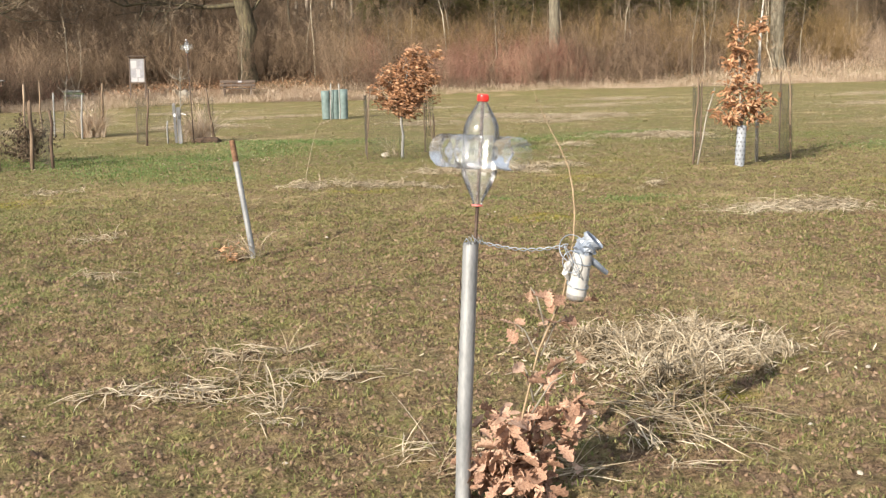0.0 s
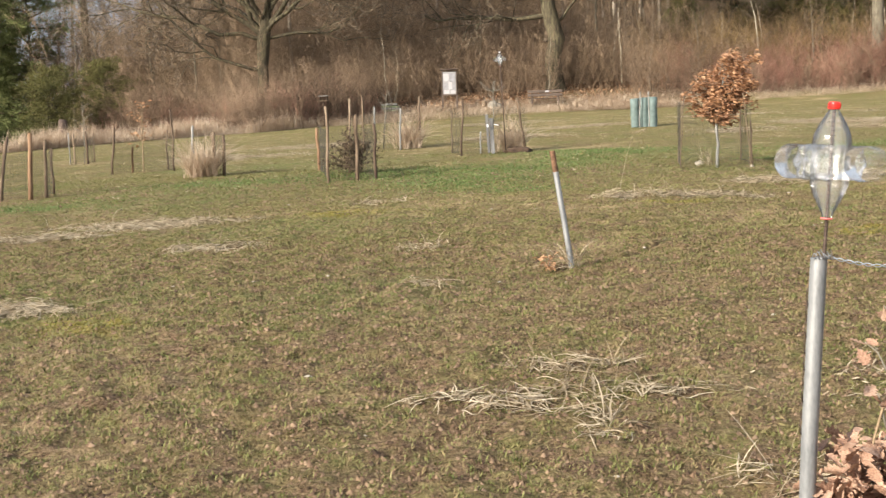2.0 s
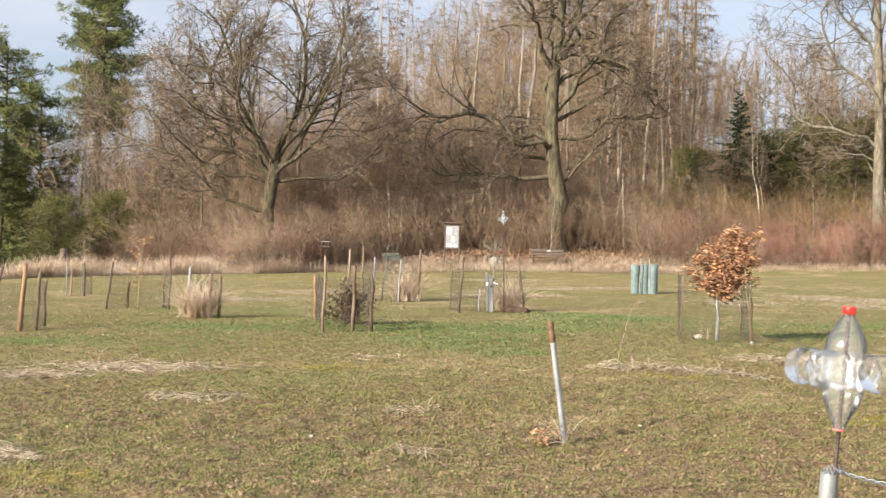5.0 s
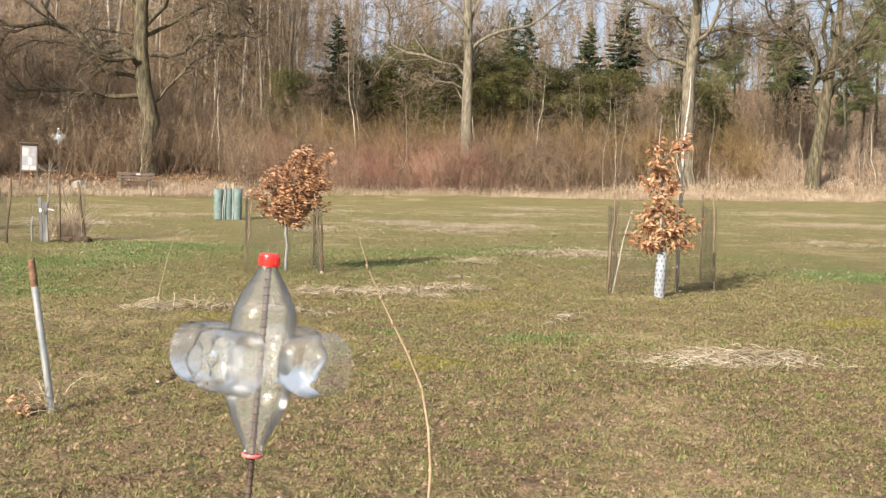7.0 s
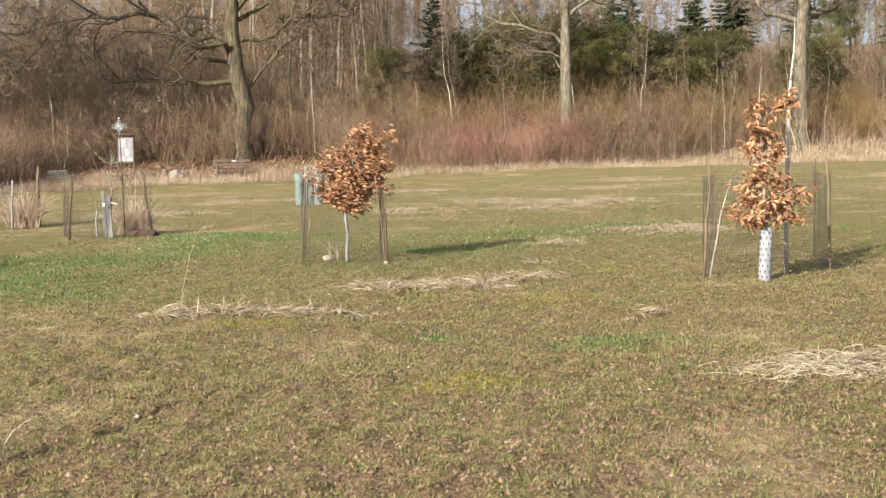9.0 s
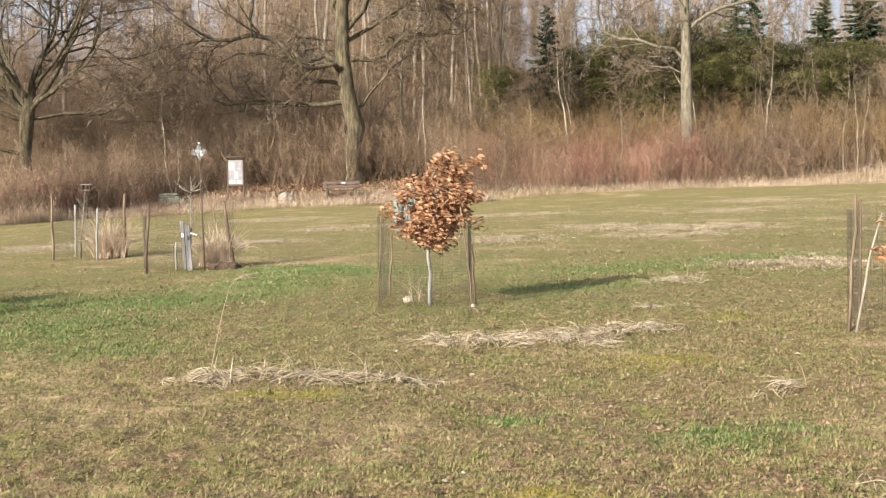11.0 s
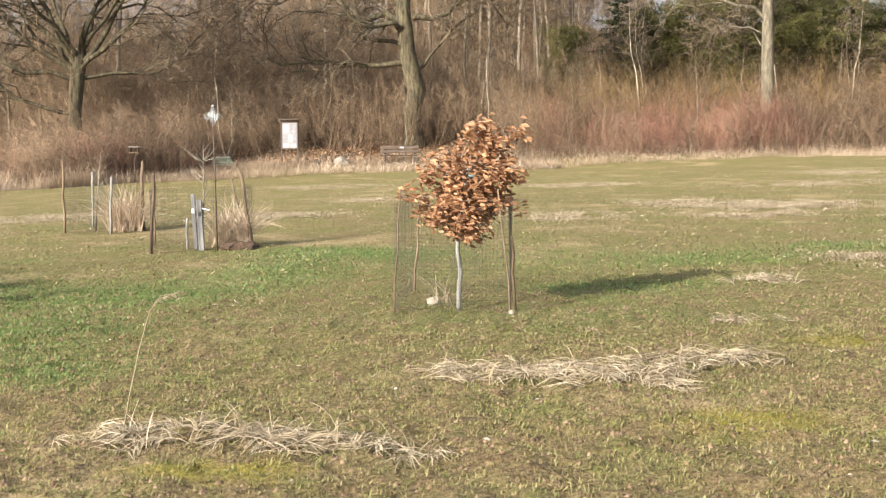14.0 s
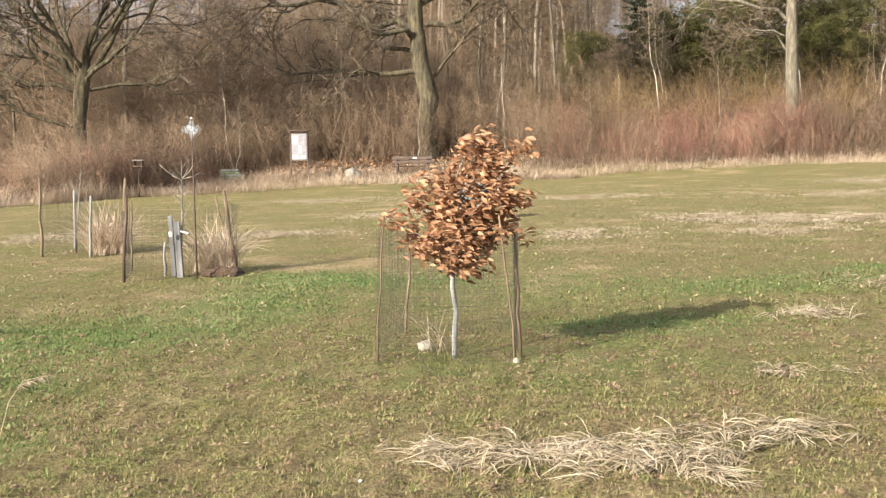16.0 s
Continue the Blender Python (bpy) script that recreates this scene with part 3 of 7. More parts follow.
def leaflets(p, size, tilt, lift, wide=(0.14, 0.3)):
    """Arrays for small diamond leaves lying about the turf: four vertices, two triangles each."""
    n = len(p)
    az, tl = nrg.uniform(0, 2 * math.pi, n), nrg.uniform(tilt[0], tilt[1], n)
    L = size * nrg.uniform(0.6, 1.5, n)
    u = np.stack([np.cos(az) * np.cos(tl), np.sin(az) * np.cos(tl), np.sin(tl)], 1)
    v = np.stack([-np.sin(az), np.cos(az), nrg.normal(0, 0.35, n)], 1)
    c = np.column_stack([p, H(p[:, 0], p[:, 1]) + nrg.uniform(0, lift, n)])
    a = c + u * (L * 0.5)[:, None]
    w = v * (L * nrg.uniform(wide[0], wide[1], n))[:, None]
    V = np.stack([c - u * (L * 0.5)[:, None], c - w + u * (L * 0.1)[:, None], c + w + u * (L * 0.1)[:, None], a], 1).reshape(-1, 3)
    k = np.arange(n)[:, None] * 4
    return V, np.stack([k + [0, 1, 2], k + [1, 3, 2]], 1).reshape(-1, 3)


def wedge(n, y0, y1, left, right, clump, spread):
    """n places between y0 and y1 and from left(y) to right(y), in clumps thinned by patchy()."""
    m = n // clump
    y = np.sqrt(nrg.uniform(y0 ** 2, y1 ** 2, m))
    x = left(y) + (right(y) - left(y)) * nrg.uniform(0, 1, m)
    keep = (nrg.uniform(0, 1, m) < patchy(x, y)) & (y < edge(x) + 0.5)
    p = np.repeat(np.column_stack([x, y])[keep], clump, 0)
    return p + nrg.normal(0, 1, p.shape) * spread


def clods(p, r0, r1):
    """Arrays for crumbs of soil: small skewed pyramids, four triangles each."""
    n = len(p)
    r, az = nrg.uniform(r0, r1, n) * nrg.uniform(0.5, 1.0, n), nrg.uniform(0, 6.28, n)
    z = H(p[:, 0], p[:, 1])
    V = []
    for k in range(4):
        w, q = az + k * 1.571, r * nrg.uniform(0.7, 1.4, n)
        V.append(np.column_stack([p[:, 0] + q * np.cos(w), p[:, 1] + q * np.sin(w), z - 0.003]))
    V.append(np.column_stack([p[:, 0] + nrg.normal(0, 0.35, n) * r, p[:, 1] + nrg.normal(0, 0.35, n) * r, z + r * nrg.uniform(0.5, 1.25, n)]))
    k = np.arange(n)[:, None] * 5
    return np.stack(V, 1).reshape(-1, 3), np.stack([k + [0, 1, 4], k + [1, 2, 4], k + [2, 3, 4], k + [3, 0, 4]], 1).reshape(-1, 3)


def grass():
    stuff("soil_crumbs", [clods(wedge(90000, 3.2, 10.18, lambda y: -0.946 * y - 0.3, lambda y: 0.608 * y + 0.8, 3, 0.03), 0.006, 0.018), clods(wedge(60000, 9.71, 18.35, lambda y: -0.633 * y, lambda y: 0.422 * y + 2.0, 4, 0.04), 0.006, 0.018)], M["clod"], "loose brown crumbs of earth over the meadow", "soil")
    bands = (
        ("short_grass", M["grass"], "short olive and brown winter grass over bare soil", (
            (330000, 3.2, 10.42, lambda y: -1.140 * y - 0.3, lambda y: 0.608 * y + 0.8, 9, 0.022, 0.025, 0.018, (0.06, 0.11), (0.05, 0.95)),)),
        ("meadow_grass", M["grass_meadow"], "mossy yellow-green meadow grass kept short", (
            (190000, 9.95, 15.98, lambda y: -4.2 + 0 * y, lambda y: 0.422 * y + 2.5, 6, 0.024, 0.026, 0.014, (0.065, 0.12), (0.1, 1.25)),
            (90000, 15.39, 21.31, lambda y: -4.2 + 0 * y, lambda y: 0.422 * y + 2.5, 6, 0.03, 0.024, 0.012, (0.08, 0.16), (0.0, 0.7)),
            (100000, 9.95, 21.31, lambda y: -1.140 * y, lambda y: -4.0 + 0 * y, 5, 0.035, 0.026, 0.014, (0.08, 0.18), (0.0, 0.8)),
            (20000, 19.54, 26.05, lambda y: -0.929 * y, lambda y: 0.633 * y + 1, 5, 0.06, 0.036, 0.014, (0.1, 0.2), (0.0, 0.7)))),
        ("upper_grass", M["grass_far"], "short green grass on the upper meadow", (
            (90000, 18.94, 47.36, lambda y: -0.760 * y, lambda y: 0.633 * y + 1, 6, 0.08, 0.042, 0.016, (0.1, 0.2), (0.0, 0.8)),)))
    for name_, mat, label, rows in bands:
        out = []
        for n, y0, y1, le, ri, clump, spread, size, lift, wide, tilt in rows:
            out.append(leaflets(wedge(n, y0, y1, le, ri, clump, spread), size, tilt, lift, wide))
        stuff(name_, out, mat, label, "grass")
    p = wedge(46000, 14.21, 44.99, lambda y: -0.760 * y, lambda y: 0.507 * y + 2, 3, 0.12)
    stuff("straw_flecks", [leaflets(p, 0.05, (0.0, 0.6), 0.02, (0.04, 0.09))], M["straw"], "scattered bleached grass blades on the meadow", "dead grass")
    c = np.concatenate([wedge(22000, 3.2, 10.66, lambda y: -0.929 * y, lambda y: 0.591 * y + 0.8, 1, 0.05), wedge(19000, 10.06, 20.13, lambda y: -0.507 * y, lambda y: 0.380 * y + 2.5, 1, 0.05)])
    c = c[nrg.uniform(0, 1, len(c)) < np.where((c[:, 1] < 8.5) & (c[:, 0] > -1.6), 0.62, 1.0)]
    c = c[nrg.uniform(0, 1, len(c)) < 0.35 + 0.65 * (patchy(c[:, 0] * 0.6 + 3, c[:, 1] * 0.6) > 0.55)]
    k = 10
    p = np.repeat(c, k, 0) + nrg.normal(0, 0.014, (len(c) * k, 2)) * np.repeat(nrg.uniform(0.6, 1.8, len(c)), k)[:, None]
    stuff("grass_tufts", [blades(len(p), p, nrg.uniform(0.016, 0.042, len(p)), nrg.uniform(0.6, 1.4, len(p)) * 0.0045, (0.2, 1.35), (0.1, 0.7))], M["tuft"], "small green grass tufts dotted over the bare meadow", "grass")
    out = []
    for px, py, a, b in GREEN:
        near = py < 14.2
        n = int((1300 if near else 300) * a * b * 4)
        p = np.column_stack([nrg.normal(px, a * 0.6, n), nrg.normal(py, b * 0.6, n)])
        out.append(blades(n, p, nrg.uniform(0.02, 0.045, n), nrg.uniform(0.7, 1.3, n) * (0.006 if near else 0.011), (0.2, 1.2), (0.1, 0.6)))
    stuff("lush_grass", out, M["grass_green"], "patches of fresh bright green grass in the meadow", "grass")


def straw_patch(x, y, a, b, n, l0, l1, w, label, lean=(0.7, 1.5), upright=0.15, turn=0.0, pile=0.02, droop=(0.05, 0.45), bunch=7, comb=0.55, along=None, mat="straw"):
    """A patch of long dead blades lying over one another, in bunches that spring from one foot."""
    n = max(1, n // bunch) * bunch
    u, v = (np.repeat(nrg.normal(0, 0.5, n // bunch), bunch) * w_ + nrg.normal(0, 0.012, n) for w_ in (a, b))
    ct, st = math.cos(turn), math.sin(turn)
    p = np.column_stack([x + u * ct - v * st, y + u * st + v * ct])
    L = nrg.uniform(l0, l1, n)
    az = np.repeat(nrg.uniform(0, 2 * math.pi, n // bunch), bunch)
    if along is not None:
        az = along + np.repeat(nrg.integers(0, 2, n // bunch) * math.pi + nrg.normal(0, 0.55, n // bunch), bunch)
    az = az + nrg.normal(0, comb, n)
    ln = np.where(nrg.uniform(0, 1, n) < upright, nrg.uniform(0.1, 0.7, n), nrg.uniform(lean[0], lean[1], n))
    d = np.stack([np.cos(az), np.sin(az), np.zeros(n)], 1)
    s = np.stack([-np.sin(az), np.cos(az), np.zeros(n)], 1)
    cur = np.column_stack([p, H(p[:, 0], p[:, 1]) + np.abs(nrg.normal(0, pile, n))])
    rows, ang, bend = [cur], ln.copy(), nrg.uniform(droop[0], droop[1], n)
    for i in range(4):
        step = (L / 4)[:, None]
        cur = cur + (d * np.sin(ang)[:, None] + np.array([0, 0, 1.0]) * np.cos(ang)[:, None]) * step
        floor = H(cur[:, 0], cur[:, 1]) + 0.012
        cur[:, 2] = np.maximum(cur[:, 2], floor)
        rows.append(cur)
        ang = np.minimum(ang + bend, 1.9)
        d = d + s * nrg.normal(0, 0.18, n)[:, None]
    ww = np.array([0.7, 1, 1, 0.8, 0.15])
    hw = (nrg.uniform(0.6, 1.4, n) * w * 0.5)[:, None]
    roll = nrg.uniform(-0.7, 0.7, n)[:, None]
    sv = s * np.cos(roll) + np.array([0, 0, 1.0]) * np.sin(roll)
    V = np.stack([q for i, r in enumerate(rows) for q in (r - sv * hw * ww[i], r + sv * hw * ww[i])], 1).reshape(-1, 3)
    k = np.arange(n)[:, None] * 10
    F = np.concatenate([np.stack([k + [2 * i, 2 * i + 1, 2 * i + 3], k + [2 * i, 2 * i + 3, 2 * i + 2]], 1).reshape(-1, 3) for i in range(4)])
    return stuff("straw_patch", [(V, F)], M[mat], label, "dead grass")


def straws():
    lab = "flattened patch of long pale dead grass on the meadow"
    for x, y, a, b, n in ((-0.76, 5.41, 0.1, 0.06, 4), (-0.54, 5.37, 0.16, 0.08, 8), (-0.34, 5.33, 0.14, 0.12, 7), (-0.32, 5.92, 0.16, 0.1, 5), (-0.12, 5.9, 0.14, 0.1, 6), (0.03, 5.98, 0.1, 0.07, 7), (-0.12, 5.51, 0.22, 0.12, 10), (0.17, 5.54, 0.18, 0.08, 8), (0.45, 5.55, 0.12, 0.06, 4), (-0.05, 5.15, 0.16, 0.1, 6), (0.03, 4.98, 0.12, 0.05, 4), (0.59, 4.46, 0.08, 0.1, 3)):
        straw_patch(x, y, a * 1.15, b * 1.15, n * 10, 0.06, 0.21, 0.0054, lab, (1.2, 1.6), 0.05, 0.0, 0.016, (0.0, 0.3), 6, 0.55)
    for x, y, a, b, n in ((1.62, 5.8, 0.2, 0.12, 200), (1.85, 5.72, 0.3, 0.18, 430), (2.1, 5.84, 0.26, 0.18, 400), (2.05, 5.5, 0.34, 0.18, 470), (2.35, 5.4, 0.16, 0.14, 220), (1.85, 5.15, 0.34, 0.14, 260)):
        straw_patch(x, y, a, b, n, 0.07, 0.19, 0.0046, "thick tussock of pale dead grass beside the oak sapling", (0.35, 1.25), 0.2, 0.0, 0.02, (0.2, 0.5), 12, 0.5)
    for x, y, a, b, n in ((1.58, 4.75, 0.32, 0.18, 110), (1.68, 4.5, 0.28, 0.14, 80), (1.35, 4.32, 0.28, 0.16, 45), (0.9, 4.3, 0.2, 0.16, 45), (0.6, 4.3, 0.08, 0.08, 15)):
        straw_patch(x, y, a, b, n, 0.1, 0.34, 0.0052, "long dead stalks lying in the shade beside the oak sapling", (1.15, 1.6), 0.06, 0.0, 0.02, (0.0, 0.2), 5, 0.3)
    p = np.column_stack([nrg.normal(1.88, 0.28, 5200), nrg.normal(5.6, 0.22, 5200)])
    stuff("straw_mat", [leaflets(p, 0.05, (0.0, 0.6), 0.03, (0.05, 0.1))], M["straw"], "matted short bleached blades under a tussock", "dead grass")
    for x, y, a, b, n in ((0.45, 12.76, 0.34, 0.17, 170), (1.05, 12.76, 0.3, 0.17, 190), (1.5, 12.55, 0.4, 0.12, 90), (2.15, 14.21, 0.42, 0.26, 190), (2.75, 14.27, 0.5, 0.26, 260), (3.05, 14.03, 0.35, 0.24, 190), (3.55, 14.62, 0.4, 0.21, 150), (4.78, 18.47, 0.32, 0.3, 110), (3.97, 16.22, 0.22, 0.14, 40), (3.97, 11.8, 0.2, 0.14, 30), (-2.38, 13.5, 0.3, 0.18, 60)):
        straw_patch(x, y, a, b, int(n * 3.0), 0.10, 0.28, 0.0046, "low tussock of bleached dead grass in the meadow", (0.95, 1.5), 0.03, 0.0, 0.015, (0.2, 0.45), 14, 0.5)
    for x, y, a, b, n in ((4.5, 9.53, 0.62, 0.33, 260), (-4.6, 12.31, 0.9, 0.41, 330), (-5.5, 11.37, 0.5, 0.36, 140), (-8.1, 13.14, 0.7, 0.47, 170), (-3.3, 10.06, 0.55, 0.17, 70), (-3.85, 7.52, 0.32, 0.17, 110), (-10.5, 12.43, 0.6, 0.36, 80), (-1.4, 9.83, 0.2, 0.12, 16), (-1.2, 8.17, 0.2, 0.12, 12)):
        straw_patch(x, y, a, b, int(n * 8.0), 0.07, 0.24, 0.0044, lab, (1.42, 1.7), 0.01, 0.0, 0.03)
    for x, y, a, b, n in ((6.75, 20.01, 0.75, 0.41, 260), (7.6, 28.65, 1.3, 0.59, 380), (5.9, 29.24, 1.0, 0.47, 170), (6.5, 26.52, 0.8, 0.36, 120), (3.5, 26.64, 0.8, 0.36, 110), (4.7, 39.07, 1.2, 0.59, 200), (13.3, 42.98, 1.3, 0.71, 200), (18.5, 30.78, 2.6, 0.83, 300), (13.2, 22.61, 0.7, 0.47, 120), (-1.9, 28.18, 1.2, 0.47, 170), (0.2, 32.92, 1.2, 0.59, 170), (-3.1, 42.03, 2.0, 0.71, 170), (-8.0, 26.05, 1.4, 0.59, 170), (10.5, 36.7, 2.0, 0.71, 170), (-6.6, 30.19, 1.6, 0.59, 170), (22.0, 39.07, 2.5, 0.95, 200), (-13.5, 19.54, 1.4, 0.59, 140)):
        m = int(n * 58)
        u, v = nrg.normal(0, 0.6, m), nrg.normal(0, 0.7, m)
        p = np.column_stack([x + u * a, y + v * b * 1.5 + 0.25 * b * np.sin(3 * u)])
        p = p[lumps(p[:, 0] * 2.3, p[:, 1] * 2.3) > -0.25]
        stuff("straw_patch", [leaflets(p, 0.065, (0.0, 0.7), 0.05, (0.03, 0.065))], M["straw"], "bleached strip of dead grass farther up the meadow", "dead grass")


# ---- bare trees ----
def branch(wood, twig, p, d, length, r, depth, rr, spec, aim=None):
    """Grow one limb and its side shoots. spec: per depth (children, length ratio, spread, rise, wander)."""
    kids, ratio, spread, rise, wander = spec[depth]
    last = depth + 1 >= len(spec)
    nseg = 2 if last else (9 if aim is not None else 6 if depth == 0 else (4 if depth == 1 else 3))
    pts, rad, dirs = [p.copy()], [r], [d.copy()]
    tipr = 0.35 if depth < len(spec) - 1 else 0.0
    for i in range(nseg):
        if aim is not None:
            d = d * 0.72 + (aim - p).normalized() * 0.28
        d = (d + Vector((rr.gauss(0, wander), rr.gauss(0, wander), rr.gauss(0, wander) + rise))).normalized()
        p = p + d * (length / nseg)
        pts.append(p.copy())
        rad.append(r * (1 - (1 - tipr) * (i + 1) / nseg))
        dirs.append(d.copy())
    thick = r > 0.03
    (wood if thick else twig).tube(pts, rad, 6 if r > 0.1 else (4 if thick else 3), False)
    if depth + 1 >= len(spec):
        return
    for k in range(kids):
        t = 0.25 + 0.75 * (k + rr.random()) / kids
        i = min(int(t * nseg), nseg - 1)
        q = pts[i].lerp(pts[i + 1], t * nseg - i)
        ax = dirs[i + 1]
        side = ax.cross(Vector((rr.gauss(0, 1), rr.gauss(0, 1), rr.gauss(0, 1))))
        if side.length < 1e-4:
            continue
        side.normalize()
        sp = spread * rr.uniform(0.7, 1.25)
        nd = (ax * math.cos(sp) + side * math.sin(sp)).normalized()
        branch(wood if wood.side is None else wood.side, twig, q, nd, length * ratio * rr.uniform(0.65, 1.2) * (1.15 - 0.5 * t), max(r * (1 - 0.6 * t) * 0.48, 0.015), depth + 1, rr, spec)


OAKL = [(14, 0.5, 0.92, 0.005, 0.30), (8, 0.55, 0.92, 0.03, 0.32), (7, 0.62, 0.9, 0.03, 0.32), (0, 0, 0, 0.03, 0.25)]


def big_tree(name, x, y, trunk, limbs, label, seed, bark, spec=OAKL):
    """A great bare tree: trunk points (dx, dy, z, r), limbs (from z, end dx, dy, z, r)."""
    rr = random.Random(seed)
    z0 = h(x, y) - 0.15
    t = thing(name, x, y, z0, label, "tree", "great bare trees at the wood's edge")
    wood, twig, side = Acc(), Acc(), Acc()
    pts = [Vector((a, b, c)) for a, b, c, r in trunk]
    wood.tube([pts[0] - Vector((0, 0, 0.3))] + pts, [trunk[0][3] * 1.25] + [q[3] for q in trunk], 12, False)
    for zf, ex, ey, ez, r in limbs:
        i = max(k for k in range(len(pts)) if pts[k].z <= zf + 1e-6)
        i = min(i, len(pts) - 2)
        s = pts[i].lerp(pts[i + 1], (zf - pts[i].z) / max(pts[i + 1].z - pts[i].z, 1e-6))
        e = Vector((ex, ey, ez))
        limbw = Acc()
        limbw.side = side
        out = (e - s).normalized()
        out = (out + Vector((out.x, out.y, 0)) * 0.35).normalized()
        branch(limbw, twig, s, out, (e - s).length * 1.08, r, 0, rr, spec, e)
        part("limb", limbw, bark, t)
    part("trunk", wood, bark, t)
    tagged(part("branchwork", side, bark, t, "crooked side branches"), kind="stuff")
    tagged(part("crown", twig, M["twig"], t, "fine leafless twigs"), kind="stuff")
    return t


def bare_kind(seed, height, r, spread, bark, twigm, name, label, cat, group, kind, fork=(7, 6), boughs=15):
    """A woodland tree, built once: trunk, limbs, twigs."""
    rr = random.Random(seed)
    t = thing(name, 0, -300 - seed, 0, label, cat, group)
    wood, limbw, twig = Acc(), Acc(), Acc()
    pts, rad = [], []
    off = Vector((0, 0, 0))
    for i in range(9):
        k = i / 8
        pts.append(off + Vector((0, 0, height * k - 0.4)))
        rad.append(r * (1.15 if i == 0 else 1) * (1 - k * 0.93))
        off = off + Vector((rr.gauss(0, 0.012 * height), rr.gauss(0, 0.012 * height), 0)) * (0.5 if kind == "larch" else 1)
    wood.tube(pts, rad, 7, False)
    n = 46 if kind == "larch" else boughs
    for j in range(n):
        k = (0.13 + 0.86 * (j + rr.random()) / n) if kind == "larch" else (0.28 + 0.7 * (j + rr.random()) / n)
        i = min(int(k * 8), 7)
        s = pts[i].lerp(pts[i + 1], k * 8 - i)
        w = rr.uniform(0, 2 * math.pi)
        rise = rr.uniform(-0.15, 0.25) if kind == "larch" else rr.uniform(0.5, 1.4)
        d = Vector((math.cos(w), math.sin(w), rise)).normalized()
        if kind == "larch":
            branch(limbw, twig, s, d, spread * (1.12 - 0.85 * k) * rr.uniform(0.7, 1.2), 0.026 * (1.2 - k), 0, rr, [(15, 0.42, 0.9, -0.02, 0.1), (0, 0, 0, -0.08, 0.2)])
        else:
            branch(limbw, twig, s, d, spread * (1.2 - 0.65 * k) * rr.uniform(0.75, 1.2), r * 0.38 * (1.15 - k), 0, rr, [(fork[0], 0.5, 0.75, 0.06, 0.2), (fork[1], 0.6, 0.85, 0.05, 0.25), (0, 0, 0, 0.03, 0.25)])
    part("trunk", wood, bark, t)
    if limbw.v:
        part("branchwork", limbw, bark, t)
    part("crown", twig, twigm, t)
    return t


def needle_blade(acc, p, d, length, w, rr):
    s = d.cross(Vector((rr.gauss(0, 1), rr.gauss(0, 1), rr.gauss(0, 1))))
    if s.length < 1e-4:
        return
    s = s.normalized() * w
    n0 = len(acc.v)
    m = p + d * length * 0.5 + Vector((0, 0, -0.03 * length))
    acc.v += [p[:], (m - s)[:], (m + s)[:], (p + d * length)[:]]
    acc.f += [[n0, n0 + 1, n0 + 2], [n0 + 1, n0 + 3, n0 + 2]]


def spruce_kind(seed, height, width, label, start=0.06):
    rr = random.Random(seed)
    t = thing("spruce", 0, -300 - seed, 0, label, "tree", "dark conifers at the wood's edge")
    wood, leaf = Acc(), Acc()
    wood.tube([(0, 0, -0.4), (0, 0, height * 0.5), (0, 0, height)], [height * 0.014, height * 0.008, 0.01], 7, False)
    n = 210
    for j in range(n):
        k = start + (1 - start) * (j + rr.random() * 0.8) / n
        L = width * (1 - k) ** 0.75 * rr.uniform(0.7, 1.25) + 0.15
        w = rr.uniform(0, 2 * math.pi)
        out = Vector((math.cos(w), math.sin(w), -0.28 + 0.5 * k))
        p0 = Vector((0, 0, height * k))
        wood.tube([p0, p0 + out * L], [0.03, 0.0], 3, False)
        m = max(10, int(L * 17))
        for i in range(m):
            f = (i + rr.random()) / m
            q = p0 + out * L * f
            sd_ = Vector((-math.sin(w), math.cos(w), 0)) * rr.choice((-1, 1))
            d = (out * 0.7 + sd_ * rr.uniform(0.2, 1.0) + Vector((0, 0, rr.uniform(-0.75, 0.05)))).normalized()
            needle_blade(leaf, q, d, (0.22 + 0.24 * L * (1 - f)) * rr.uniform(0.7, 1.4), rr.uniform(0.045, 0.085) * (0.6 + 0.4 * min(L, 3)), rr)
    part("trunk", wood, M["bark"], t)
    part("crown", leaf, M["needle"], t, smooth=False)
    return t


